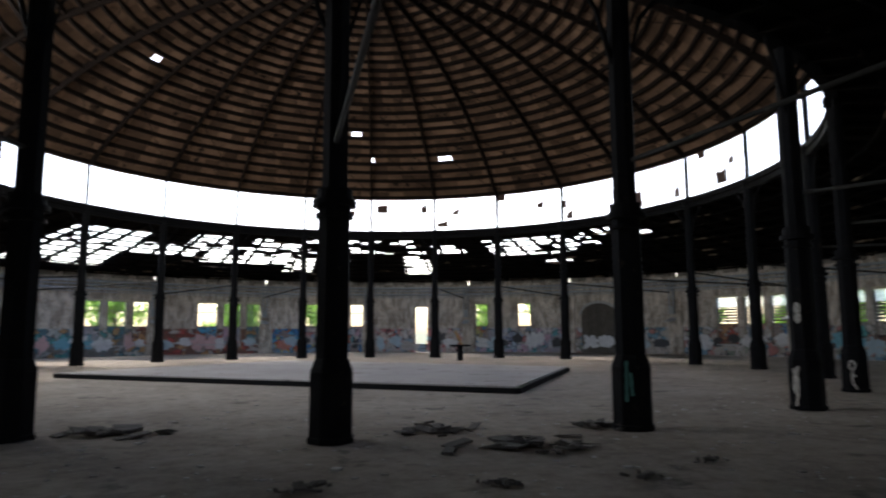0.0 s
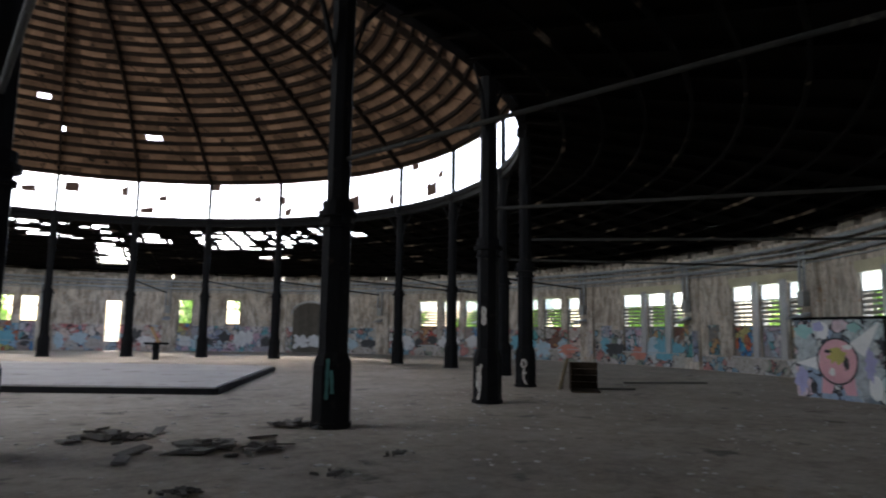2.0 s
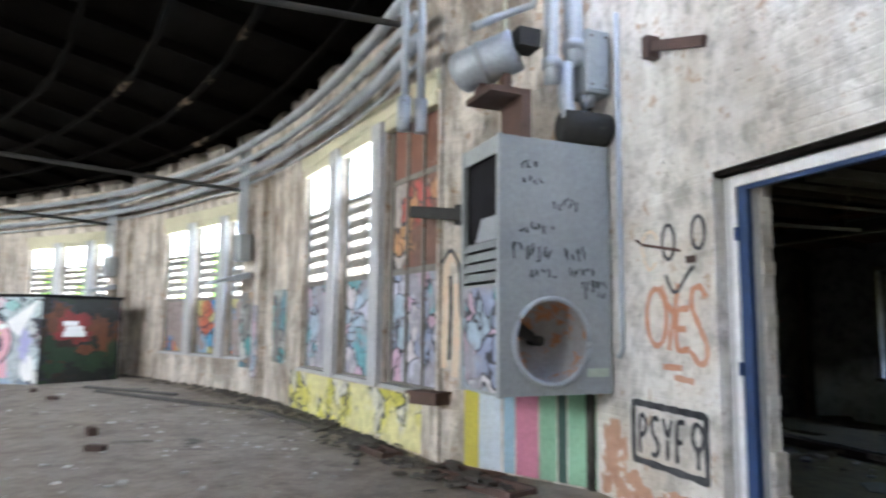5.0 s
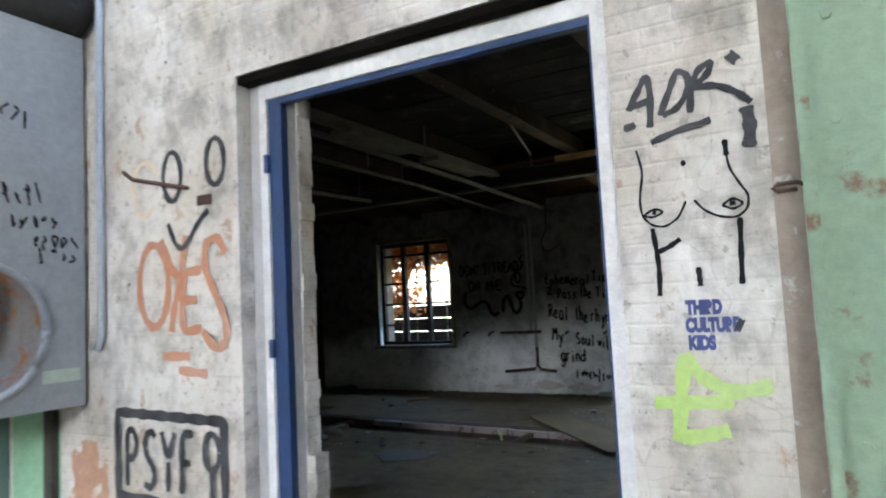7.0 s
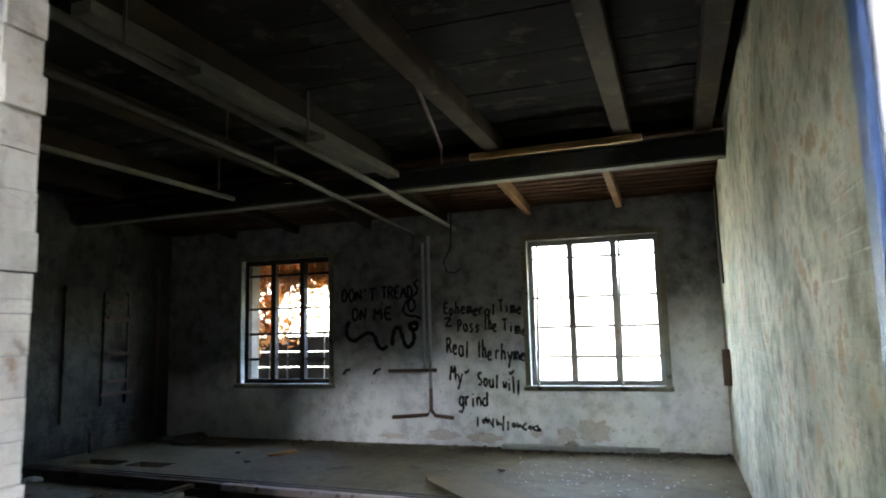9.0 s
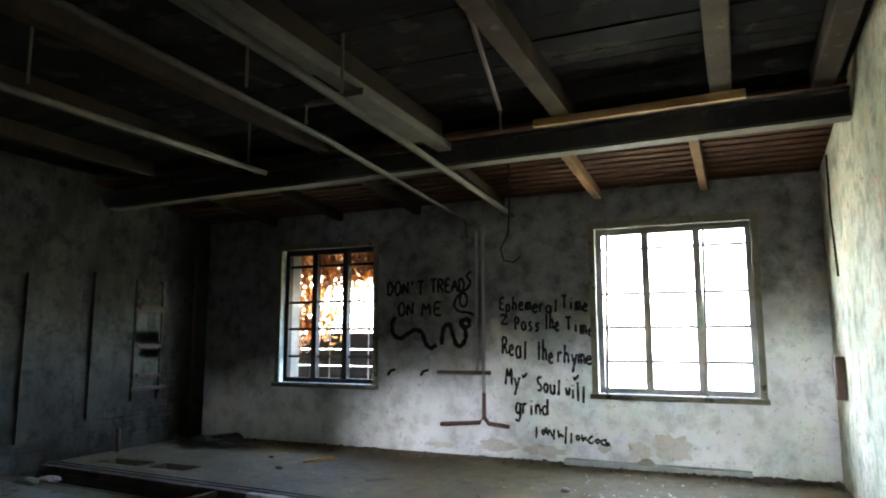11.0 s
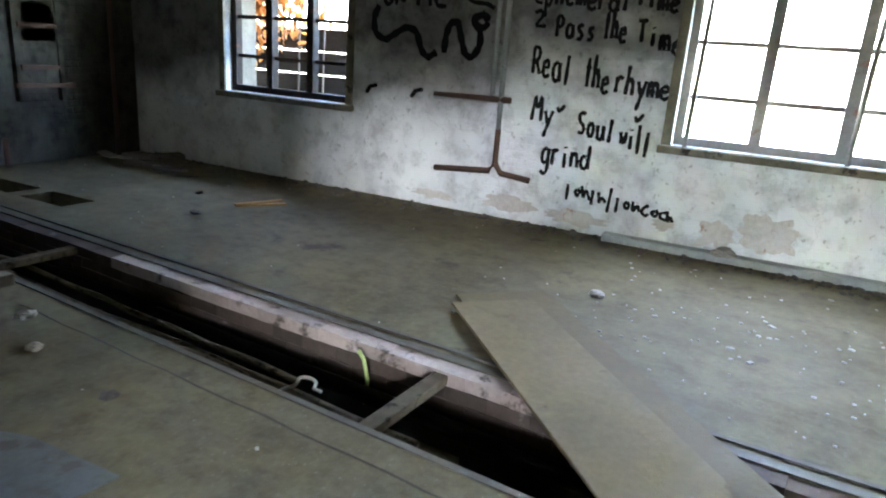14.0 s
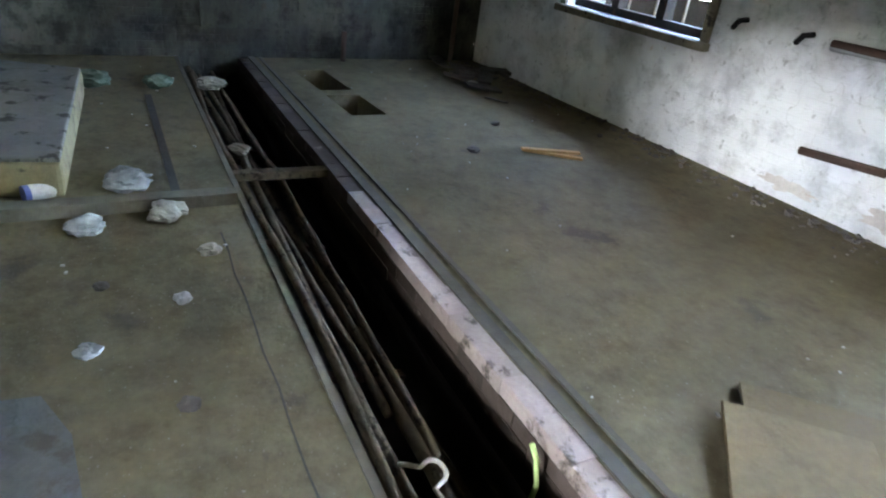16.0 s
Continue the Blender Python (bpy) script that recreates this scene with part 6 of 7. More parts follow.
sprayed("faint_ring", [arc(-4.21, 2.63, 0.11, 0.13, 20, 230), [(-4.3, 2.52), (-4.22, 2.4), (-4.12, 2.48)]], 0.03, DW, M_faint_orange, "faint orange sprayed ring on white brick")
sprayed("framed_tag", [[(-4.52, 1.24), (-3.55, 1.22)], [(-3.57, 1.23), (-3.57, 0.71)], [(-3.55, 0.72), (-4.52, 0.74)], [(-4.5, 0.73), (-4.5, 1.25)]], 0.06, DW, M_grey_spray, "black sprayed frame round letters")
sprayed("framed_word", lettered("PSYF", -4.43, 0.8, 0.13, 0.34, 0.28) + [arc(-3.66, 1.05, 0.06, 0.1), [(-3.66, 0.94), (-3.66, 0.8)]], 0.042, DW, M_grey_spray, "black block letters inside a sprayed frame")
sprayed("letter_tag", [[(-1.26, 2.53), (-1.2, 2.63), (-1.18, 2.66), (-1.17, 2.58), (-1.18, 2.45)], [(-1.25, 2.54), (-1.16, 2.56)], [(-1.14, 2.49), (-1.09, 2.6), (-1.07, 2.65), (-1.03, 2.63), (-1.03, 2.56), (-1.08, 2.5), (-1.13, 2.49)], [(-1.03, 2.48), (-1.02, 2.58), (-0.99, 2.64), (-0.94, 2.66), (-0.96, 2.61), (-1.02, 2.57), (-0.94, 2.57), (-0.87, 2.53), (-0.82, 2.48)], [(-1.18, 2.39), (-1.08, 2.42), (-0.96, 2.44)]], 0.026, DW, M_grey_spray, "black sprayed letters on white brick")
sprayed("spray_blot", [[(-0.84, 2.47), (-0.83, 2.4), (-0.84, 2.32)], [(-0.885, 2.645), (-0.855, 2.67)], [(-1.26, 2.48), (-1.255, 2.45)], [(-0.93, 1.69), (-0.91, 1.68)]], 0.045, DW, M_grey_spray, "heavy black sprayed drip and dots")
sprayed("line_drawing", [[(-1.24, 2.37), (-1.22, 2.28), (-1.24, 2.18), (-1.235, 2.11), (-1.2, 2.07), (-1.15, 2.06), (-1.1, 2.09), (-1.07, 2.15)], [(-0.92, 2.36), (-0.915, 2.26), (-0.88, 2.19), (-0.855, 2.15), (-0.86, 2.1), (-0.9, 2.07), (-0.96, 2.08), (-1.01, 2.11), (-1.04, 2.15)], [(-1.23, 2.11), (-1.19, 2.135), (-1.15, 2.12), (-1.19, 2.1), (-1.23, 2.11)], [(-0.945, 2.12), (-0.91, 2.145), (-0.87, 2.12), (-0.91, 2.1), (-0.945, 2.12)]], 0.009, DW, M_black, "thin black looping sprayed lines")
sprayed("bold_lines", [[(-1.2, 2.06), (-1.19, 1.97), (-1.185, 1.9), (-1.19, 1.8)], [(-1.19, 1.965), (-1.15, 1.98), (-1.1, 2.01)], [(-0.89, 2.07), (-0.895, 1.95), (-0.9, 1.83)], [(-1.195, 2.12), (-1.18, 2.12)], [(-0.92, 2.125), (-0.9, 2.125)], [(-0.92, 2.36), (-0.917, 2.3)], [(-1.044, 1.9), (-1.042, 1.86), (-1.04, 1.83)]], 0.019, DW, M_black, "bold black sprayed strokes below looping lines")
stencil = thing("blue_stencil", pose(0, 0, 0), "navy stencilled words on white brick", "graffiti")
for word, x, z, width in (("THIRD", -1.1, 1.73, 0.125), ("CULTURE", -1.105, 1.665, 0.185), ("KIDS", -1.1, 1.6, 0.095)):
    cu = bpy.data.curves.new("word", "FONT")
    cu.body, cu.size, cu.extrude, cu.offset = word, 0.07, 0.001, 0.0055
    tmp = bpy.data.objects.new("tmp", cu)
    scene.collection.objects.link(tmp)
    me = bpy.data.meshes.new_from_object(tmp.evaluated_get(bpy.context.evaluated_depsgraph_get()))
    bpy.data.objects.remove(tmp)
    me.materials.clear()
    me.materials.append(M_navy)
    part("word", me, M_navy, stencil, m=pose(x, Y_D - 0.004, z, 90, 0, 0) @ Matrix.Diagonal((width / max(v.co.x for v in me.vertices), 0.95, 1, 1)))
sprayed("lime_tag", [[(-1.12, 1.58), (-1.07, 1.5), (-0.96, 1.44), (-0.83, 1.47)], [(-1.12, 1.58), (-1.14, 1.42), (-1.16, 1.26)], [(-1.24, 1.4), (-0.96, 1.41)], [(-1.15, 1.27), (-1.06, 1.29), (-0.98, 1.31)]], 0.05, DW, M_lime, "lime green sprayed arrow shapes")
solid("iron_spike", Geo().tube([(-4.2, Y_D - 0.16, 2.68), (-4.15, Y_D - 0.13, 2.63), (-3.8, Y_D + 0.02, 2.55)], 0.014, 6), M_rust, "bent iron spike in the wall", "spike")
ob = thing("wall_bracket", pose(0, 0, 0), "rusty iron bracket on the white wall", "bracket")
part("arm", Geo().bar((-4.0, Y_D - 0.08, 4.4), (-3.42, Y_D - 0.03, 4.22), 0.05, 0.09), M_rust, ob)
part("plate", Geo().box(-4.08, -4.0, Y_D - 0.14, Y_D - 0.001, 4.3, 4.5), M_rust, ob)
solid("thin_conduit", Geo().tube([(-4.62, Y_D - 0.03, 5.0), (-4.62, Y_D - 0.03, 1.7), (-4.64, Y_D - 0.06, 1.62)], 0.025, 8), M_zinc, "thin conduit down the white wall", "conduit", smooth=True)
ob = thing("green_stanchion", pose(0, 0, 0), "green-painted riveted steel stanchion", "stanchion")
part("web", Geo().box(-0.64, -0.36, Y_D - 0.12, Y_D - 0.02, Z_HALL, 5.6), M_green, ob)
part("flange", Geo().box(-0.68, -0.64, Y_D - 0.18, Y_D - 0.001, Z_HALL, 5.6).box(-0.36, -0.32, Y_D - 0.18, Y_D - 0.001, Z_HALL, 5.6), M_green, ob)
for k in range(14):
    part("rivet", Geo().tube([(-0.57, Y_D - 0.12, 0.6 + 0.35 * k), (-0.57, Y_D - 0.135, 0.6 + 0.35 * k)], 0.018, 6), M_green, ob)

solid("trim_bare_strip", Geo().box(-0.775, -0.685, Y_D - 0.012, Y_D - 0.001, Z_HALL, 5.6), M_bare_strip, "bare brown brick strip beside the stanchion", "brick strip", "structure")
solid("iron_shackle", Geo().tube([(-0.66, Y_D - 0.02, 2.155), (-0.7, Y_D - 0.04, 2.17), (-0.76, Y_D - 0.05, 2.168), (-0.775, Y_D - 0.05, 2.155), (-0.76, Y_D - 0.05, 2.142), (-0.7, Y_D - 0.04, 2.145)], 0.008, 6), M_rust, "rusty iron loop on the wall edge", "shackle", smooth=True)
for x, z in ((-1.07, 2.295), (-4.38, 2.02), (-4.0, 3.35)):
    solid("wall_hole", Geo().add([(px, -0.0025, pz) for px, pz in arc(x, z, 0.01, 0.012, n=10)], [tuple(range(11))], DW), M_black, "small drilled hole in the white wall", "hole", group="wall holes")
solid("bare_brick_end", Geo().box(-3.75, -3.63, Y_D - 0.004, Y_D - 0.001, 2.44, 2.5), M_redbrick, "bare brick end in the whitewash", "brick")

# striped paint on the corner pier
cm, cl = frame2((-6.87, 1.31), (-5.06, 2.36))
for k, (col, a, b) in enumerate((((0.6, 0.52, 0.08), 0.35, 0.55), ((0.55, 0.62, 0.66), 0.56, 0.86), ((0.3, 0.45, 0.55), 0.9, 1.04), ((0.55, 0.2, 0.28), 1.06, 1.34), ((0.25, 0.45, 0.3), 1.36, 1.56), ((0.05, 0.1, 0.08), 1.58, 1.68), ((0.28, 0.5, 0.33), 1.7, 2.02))):
    solid("paint_stripe", Geo().box(a, b, -0.006, -0.001, 0.32, 1.75, cm), surface("stripe_paint_%d" % k, col, tuple(c * 0.7 for c in col), 0.8), "vertical painted stripe on the corner pier", "graffiti", group="paint stripes")

# grey heater housing in the corner: its front looks along the doorway wall
fan = thing("fan_housing", pose(-4.75, 1.09, 0, 0, 0, 92), "tall grey sheet-metal heater housing with a round outlet", "fan housing")
W, D, Z0, Z1 = 1.2, 0.84, 1.28, 3.68
skin = Geo()
cx_, cz_, ro = 0.54, 1.77, 0.385
ring_n = 32
outer = [(0, Z0), (W, Z0), (W, Z1), (0, Z1)]
hole = [(cx_ + ro * math.cos(6.28318 * k / ring_n), cz_ + ro * math.sin(6.28318 * k / ring_n)) for k in range(ring_n)]
front_v = [(x, 0, z) for x, z in hole]
for k in range(ring_n):
    a = 6.28318 * k / ring_n
    dx, dz = math.cos(a), math.sin(a)
    reach = min(((W - cx_) if dx > 0 else cx_) / max(abs(dx), 1e-6), ((2.4 - cz_) if dz > 0 else (cz_ - Z0)) / max(abs(dz), 1e-6))
    front_v.append((cx_ + dx * reach, 0, cz_ + dz * reach))
skin.add(front_v, [(k, (k + 1) % ring_n, ring_n + (k + 1) % ring_n, ring_n + k) for k in range(ring_n)])
for px, pz in outer[:2] + [(0, 2.4), (W, 2.4)]:
    near = sorted(range(ring_n, 2 * ring_n), key=lambda q: math.hypot(front_v[q][0] - px, front_v[q][2] - pz))[:2]
    skin.add([front_v[near[0]], front_v[near[1]], (px, 0, pz)], [(0, 1, 2)])
skin.box(0, W, 0.0, 0.012, 2.4, Z1).box(W - 0.012, W, 0.013, D, Z0, Z1).box(0, W - 0.013, D - 0.012, D, Z0, Z1).box(0, W - 0.013, 0.013, D - 0.013, Z1 - 0.012, Z1).box(0, W - 0.013, 0.013, D - 0.013, Z0, Z0 + 0.012)
part("body", skin, M_greybox, fan)
part("corner_post", Geo().box(-0.014, 0.03, -0.014, 0.05, Z0 - 0.01, Z1 + 0.01), M_greybox, fan)
part("corner_post", Geo().box(-0.014, 0.03, D - 0.05, D + 0.01, Z0 - 0.01, Z1 + 0.01), M_greybox, fan)
part("side_panel", Geo().box(-0.006, 0.006, 0.051, D - 0.051, Z0, 2.3), M_greybox, fan, "lower side panel under the louvres")
part("side_panel", Geo().box(-0.006, 0.006, 0.051, D - 0.051, 3.52, Z1), M_greybox, fan, "upper side panel over the open hatch")
for k in range(4):
    part("louvre", Geo().hexa([(-0.02, 0.06, 2.33 + 0.1 * k), (-0.02, D - 0.06, 2.33 + 0.1 * k), (0.0, D - 0.06, 2.33 + 0.1 * k), (0.0, 0.06, 2.33 + 0.1 * k)], [(0.02, 0.06, 2.41 + 0.1 * k), (0.02, D - 0.06, 2.41 + 0.1 * k), (0.04, D - 0.06, 2.41 + 0.1 * k), (0.04, 0.06, 2.41 + 0.1 * k)]), M_greybox, fan)
part("hatch_flap", Geo().hexa([(0.03, 0.06, 2.72), (0.03, 0.6, 2.72), (0.04, 0.6, 2.72), (0.04, 0.06, 2.72)], [(0.05, 0.1, 2.95), (0.05, 0.5, 2.95), (0.055, 0.5, 2.95), (0.055, 0.1, 2.95)]), M_zinc, fan, "bent loose sheet inside the hatch")
# added black block gives the open hatch its inner darkness
part("chamber", Geo().box(0.06, W - 0.03, 0.03, D - 0.03, 2.44, 3.6), M_black, fan, "black block filling the hatch to make its inside dark")
part("top_flange", Geo().box(0.15, 0.55, 0.2, 0.6, Z1, Z1 + 0.07), M_greybox, fan)
drum = Geo()
dv = [(cx_ + r * math.cos(6.28318 * k / ring_n), y, cz_ + r * math.sin(6.28318 * k / ring_n)) for y, r in ((0.0, ro), (0.3, ro * 0.94), (0.42, ro * 0.7)) for k in range(ring_n)]
drum.add(dv, [(j * ring_n + k, j * ring_n + (k + 1) % ring_n, (j + 1) * ring_n + (k + 1) % ring_n, (j + 1) * ring_n + k) for j in range(2) for k in range(ring_n)] + [tuple(range(2 * ring_n, 3 * ring_n))])
part("outlet", drum, surface("rusty_drum", (0.36, 0.36, 0.36), (0.24, 0.21, 0.19), 0.5, 0.1, coarse=2.2, stain=(0.42, 0.19, 0.08), stain_at=0.5), fan, "dented rusty inside of the outlet", smooth=True)
part("outlet_ring", Geo().tube([(cx_ + (ro + 0.012) * math.cos(radians(a)), -0.012, cz_ + (ro + 0.012) * math.sin(radians(a))) for a in range(0, 361, 12)], 0.026, 8), M_zinc, fan, "round flanged outlet", smooth=True)
for a in (150,):
    ca, sa = math.cos(radians(a)), math.sin(radians(a))
    part("blade", Geo().hexa([(cx_ + 0.04 * ca + 0.05 * sa, 0.3, cz_ + 0.04 * sa - 0.05 * ca), (cx_ + 0.3 * ca + 0.09 * sa, 0.32, cz_ + 0.3 * sa - 0.09 * ca), (cx_ + 0.3 * ca - 0.09 * sa, 0.24, cz_ + 0.3 * sa + 0.09 * ca), (cx_ + 0.04 * ca - 0.05 * sa, 0.25, cz_ + 0.04 * sa + 0.05 * ca)],
                             [(cx_ + 0.04 * ca + 0.05 * sa, 0.305, cz_ + 0.04 * sa - 0.05 * ca), (cx_ + 0.3 * ca + 0.09 * sa, 0.325, cz_ + 0.3 * sa - 0.09 * ca), (cx_ + 0.3 * ca - 0.09 * sa, 0.245, cz_ + 0.3 * sa + 0.09 * ca), (cx_ + 0.04 * ca - 0.05 * sa, 0.255, cz_ + 0.04 * sa + 0.05 * ca)]), M_steel_beam, fan, "dark bent fan vane")
part("hub", Geo().tube([(cx_, 0.22, cz_), (cx_, 0.4, cz_)], 0.05, 12), M_steel_beam, fan, smooth=True)
rt = random.Random(4)
tags = []
for z, x0, n, h in ((3.42, 0.22, 3, 0.05), (3.28, 0.22, 4, 0.05), (3.06, 0.55, 5, 0.07), (2.82, 0.2, 6, 0.06), (2.6, 0.12, 7, 0.09), (2.6, 0.68, 4, 0.09), (2.4, 0.3, 5, 0.05), (2.42, 0.72, 5, 0.05), (2.3, 0.85, 5, 0.05), (2.22, 0.9, 4, 0.05)):
    for k in range(n):
        x = x0 + 0.062 * k
        tags.append([(x + rt.uniform(0, 0.05), z + rt.uniform(-h, h)) for _ in range(4)])
for k, line in enumerate(tags):
    part("scribble", strokes([line], 0.015, pose(0, -0.001, 0), 0.002 + 0.0004 * (k % 10)), M_black, fan, "thin black marker scribble")
part("pasted_tag", Geo().box(-0.012, -0.008, 0.06, D - 0.06, Z0 + 0.03, 2.28), GRAFFITI[1], fan, "lilac and white tag on the side")
part("pale_patch", Geo().box(0.92, 1.16, -0.005, -0.002, 1.44, 1.52), surface("pale_green_daub", (0.5, 0.58, 0.45), (0.4, 0.46, 0.38), 0.8), fan, "pale green daub")

duct = thing("fan_duct", pose(-4.82, 1.09, 0, 0, 0, 92), "grey pipes and duct bends above the fan housing", "duct")
for x, r, low in ((0.6, 0.075, 4.4), (0.86, 0.095, 4.62)):
    part("riser", Geo().tube([(x, 0.0, 6.2), (x, 0.0, low), (x + 0.02, 0.03, low - 0.12)], r, 12), M_zinc, duct, smooth=True)
    part("collar", Geo().tube([(x, 0.0, low + 0.02), (x, 0.0, low + 0.12)], r + 0.022, 12), M_zinc, duct, smooth=True)
part("elbow", Geo().tube([(0.76, 0.0, 4.5), (0.76, 0.0, 4.1), (0.78, -0.02, 3.98), (0.86, -0.03, 3.92), (0.95, -0.01, 3.98), (1.0, 0.0, 4.12), (1.02, 0.0, 4.25)], 0.08, 12), M_zinc, duct, smooth=True)
bevel(part("junction_box", Geo().box(0.92, 1.2, -0.12, 0.2, 4.2, 4.86), M_greybox, duct), 0.02)
part("cover", Geo().box(0.95, 1.17, -0.135, -0.121, 4.24, 4.82), M_greybox, duct, "screwed cover of the junction box")
for pz in (4.28, 4.78):
    for px in (0.975, 1.145):
        part("screw", Geo().tube([(px, -0.135, pz), (px, -0.145, pz)], 0.012, 6), M_rust, duct)
part("motor", Geo().tube([(-0.14, 0.5, 4.44), (-0.12, 0.46, 4.45), (0.16, 0.2, 4.56), (0.26, 0.1, 4.6)], 0.21, 24), M_zinc, duct, "round grey motor drum", smooth=True)
part("motor_band", Geo().tube([(0.0, 0.345, 4.497), (0.04, 0.31, 4.513)], 0.222, 24), M_greybox, duct, smooth=True)
for px, py in ((0.0, 0.36), (0.18, 0.18)):
    part("saddle", Geo().box(px - 0.04, px + 0.04, py - 0.06, py + 0.06, 4.201, 4.36), M_rust, duct)
part("motor_box", Geo().box(0.22, 0.46, -0.05, 0.2, 4.6, 4.78), M_steel_beam, duct)
part("shelf", Geo().box(-0.05, 0.4, 0.05, 0.6, 4.14, 4.2), M_rust, duct)
part("bracket", Geo().box(0.3, 0.4, 0.05, 0.5, 3.685, 4.139), M_rust, duct)
part("blower", Geo().tube([(0.72, 0.0, 3.86), (1.2, -0.02, 3.86)], 0.17, 16), M_steel_beam, duct, "dark blower drum", smooth=True)
part("branch", Geo().tube([(-0.2, 0.1, 4.75), (0.1, 0.2, 4.95), (0.45, 0.1, 5.1), (0.55, 0.05, 5.4)], 0.04, 8), M_zinc, duct, smooth=True)
for x in (-0.62, -0.44):
    part("drop_pipe", Geo().tube([(x, 0.9, 5.8), (x, 0.9, 4.2)], 0.045, 8), M_zinc, duct, smooth=True)
    part("flood_lamp", Geo().tube([(x, 0.9, 4.25), (x, 0.9, 4.0), (x, 0.9, 3.9)], 0.075, 12), M_zinc, duct, smooth=True)

solid("yellow_conduit", Geo().tube([(-6.02, 1.74, 6.0), (-6.02, 1.74, 1.9)], 0.022, 8), M_reveal, "thin yellowed conduit on the corner pier", "conduit", smooth=True)
# rusty frames and channel pieces along the foot of the corner pier
for k, (x, y, a, w_, d_) in enumerate(((-6.1, 1.3, 30, 0.85, 0.3), (-5.55, 1.35, 22, 0.9, 0.34), (-7.6, 0.75, 12, 0.7, 0.24))):
    fr_ = thing("rusty_frame", pose(x, y, Z_HALL, 0, 0, a), "rusty steel frame lying at the wall foot", "frame", "rusty frames")
    for py in (-d_ / 2, d_ / 2):
        part("rail", Geo().box(-w_ / 2, w_ / 2, py - 0.025, py + 0.025, 0, 0.07), M_rust, fr_)
    for px in (-w_ / 2 + 0.03, 0.0, w_ / 2 - 0.03):
        part("rung", Geo().box(px - 0.025, px + 0.025, -d_ / 2 + 0.026, d_ / 2 - 0.026, 0.01, 0.06), M_rust, fr_)
wb_ = thing("iron_ledge", cm, "rusty iron ledge box on the corner pier", "ledge")
part("body", Geo().box(-0.3, 0.12, -0.26, -0.001, 0.98, 1.1), M_rust, wb_)
part("rim", Geo().box(-0.33, 0.15, -0.29, -0.001, 1.1, 1.13), M_rust, wb_)
bar_ = thing("steel_bracket", cm, "grey steel bracket standing out from the pier", "bracket")
part("arm", Geo().bar((-0.35, -0.22, 3.3), (0.3, -0.06, 3.22), 0.06, 0.14), M_steel_beam, bar_)
part("plate", Geo().box(0.24, 0.36, -0.09, -0.001, 3.1, 3.34), M_steel_beam, bar_)
sprayed("pier_tag", [[(0.02, 1.4), (0.06, 2.0), (0.05, 2.6), (0.16, 2.78), (0.28, 2.6)], [(0.2, 1.3), (0.24, 1.9), (0.2, 2.4)]], 0.11, cm @ pose(0, -0.004, 0), M_faint_orange, "tall orange and white drips on the pier")
sprayed("pier_tag", [[(0.12, 1.5), (0.15, 2.2), (0.13, 2.5)], [(0.3, 2.0), (0.28, 2.62), (0.14, 2.84), (0.0, 2.66)]], 0.05, cm @ pose(0, -0.016, 0), M_grey_spray, "dark sprayed loops on the pier")


def peel(name, cx, cz, rx, rz, m, seed, mat, label):
    """A ragged patch where paint has come off a wall."""
    return solid(name, ragged(cx, cz, rx, rz, seed, m, 0.0015 + 0.0001 * (seed % 9), 60), mat, label, "paint patch", group="peeled patches")


M_peel = surface("bare_brick", (0.5, 0.3, 0.2), (0.36, 0.2, 0.13), 0.9, coarse=3, fine=18, stain=(0.62, 0.58, 0.52), stain_at=0.55)
M_peel_pale = surface("bare_pink_brick", (0.66, 0.64, 0.64), (0.5, 0.47, 0.46), 0.9, coarse=5, fine=22, stain=(0.42, 0.27, 0.22), stain_at=0.6)
for k, (x, z, rx, rz) in enumerate(((-4.8, 0.68, 0.22, 0.36), (-4.55, 0.42, 0.3, 0.2), (-3.9, 0.42, 0.3, 0.14))):
    peel("peeled_patch", x, z, rx, rz, DW, k + 1, M_peel, "bare orange brick where whitewash has peeled")
for k, (x, z, rx, rz) in enumerate(((-5.25, 0.16, 0.3, 0.08), (-4.55, 0.13, 0.34, 0.07), (-3.3, 0.2, 0.16, 0.12), (-2.9, 0.28, 0.24, 0.17), (-6.1, 0.12, 0.24, 0.05), (-3.75, 0.22, 0.1, 0.07))):
    peel("peeled_patch", x, z, rx, rz, BW, k + 4, M_peel_pale, "bare pinkish brick where whitewash has peeled")

# ---- clutter in the hall ----
crate = thing("broken_crate", pose(-15.95, -12.5, Z_HALL, 0, 0, 35), "broken timber crate on the hall floor", "crate")
for k in range(4):
    part("board", Geo().box(-0.6, 0.6, -0.45, -0.42, 0.05 + 0.2 * k, 0.244 + 0.2 * k), M_wood_beam, crate)
    part("board", Geo().box(-0.6, -0.57, -0.42, 0.42, 0.05 + 0.2 * k, 0.244 + 0.2 * k), M_wood_beam, crate)
part("base", Geo().box(-0.6, 0.6, -0.42, 0.42, 0, 0.05), M_wood_beam, crate)
part("leaning_sheet", Geo().hexa([(-0.75, -0.7, 0), (-0.45, -0.8, 0), (-0.43, -0.75, 0), (-0.73, -0.65, 0)], [(-0.7, -0.5, 0.95), (-0.4, -0.55, 0.95), (-0.38, -0.5, 0.95), (-0.68, -0.45, 0.95)]), M_plywood, crate)
for n, (x, y, a) in enumerate(((-10.1, -2.84, 20), (-8.78, -2.6, 65), (-16.8, -4.95, 10), (-15.0, -4.23, 50))):
    bevel(solid("loose_brick", Geo().box(-0.12, 0.12, -0.06, 0.06, 0, 0.075 if n else 0.11, pose(x, y, Z_HALL, 0, 0, a)), M_redbrick, "loose red brick on the hall floor", "brick", group="loose bricks"), 0.006)
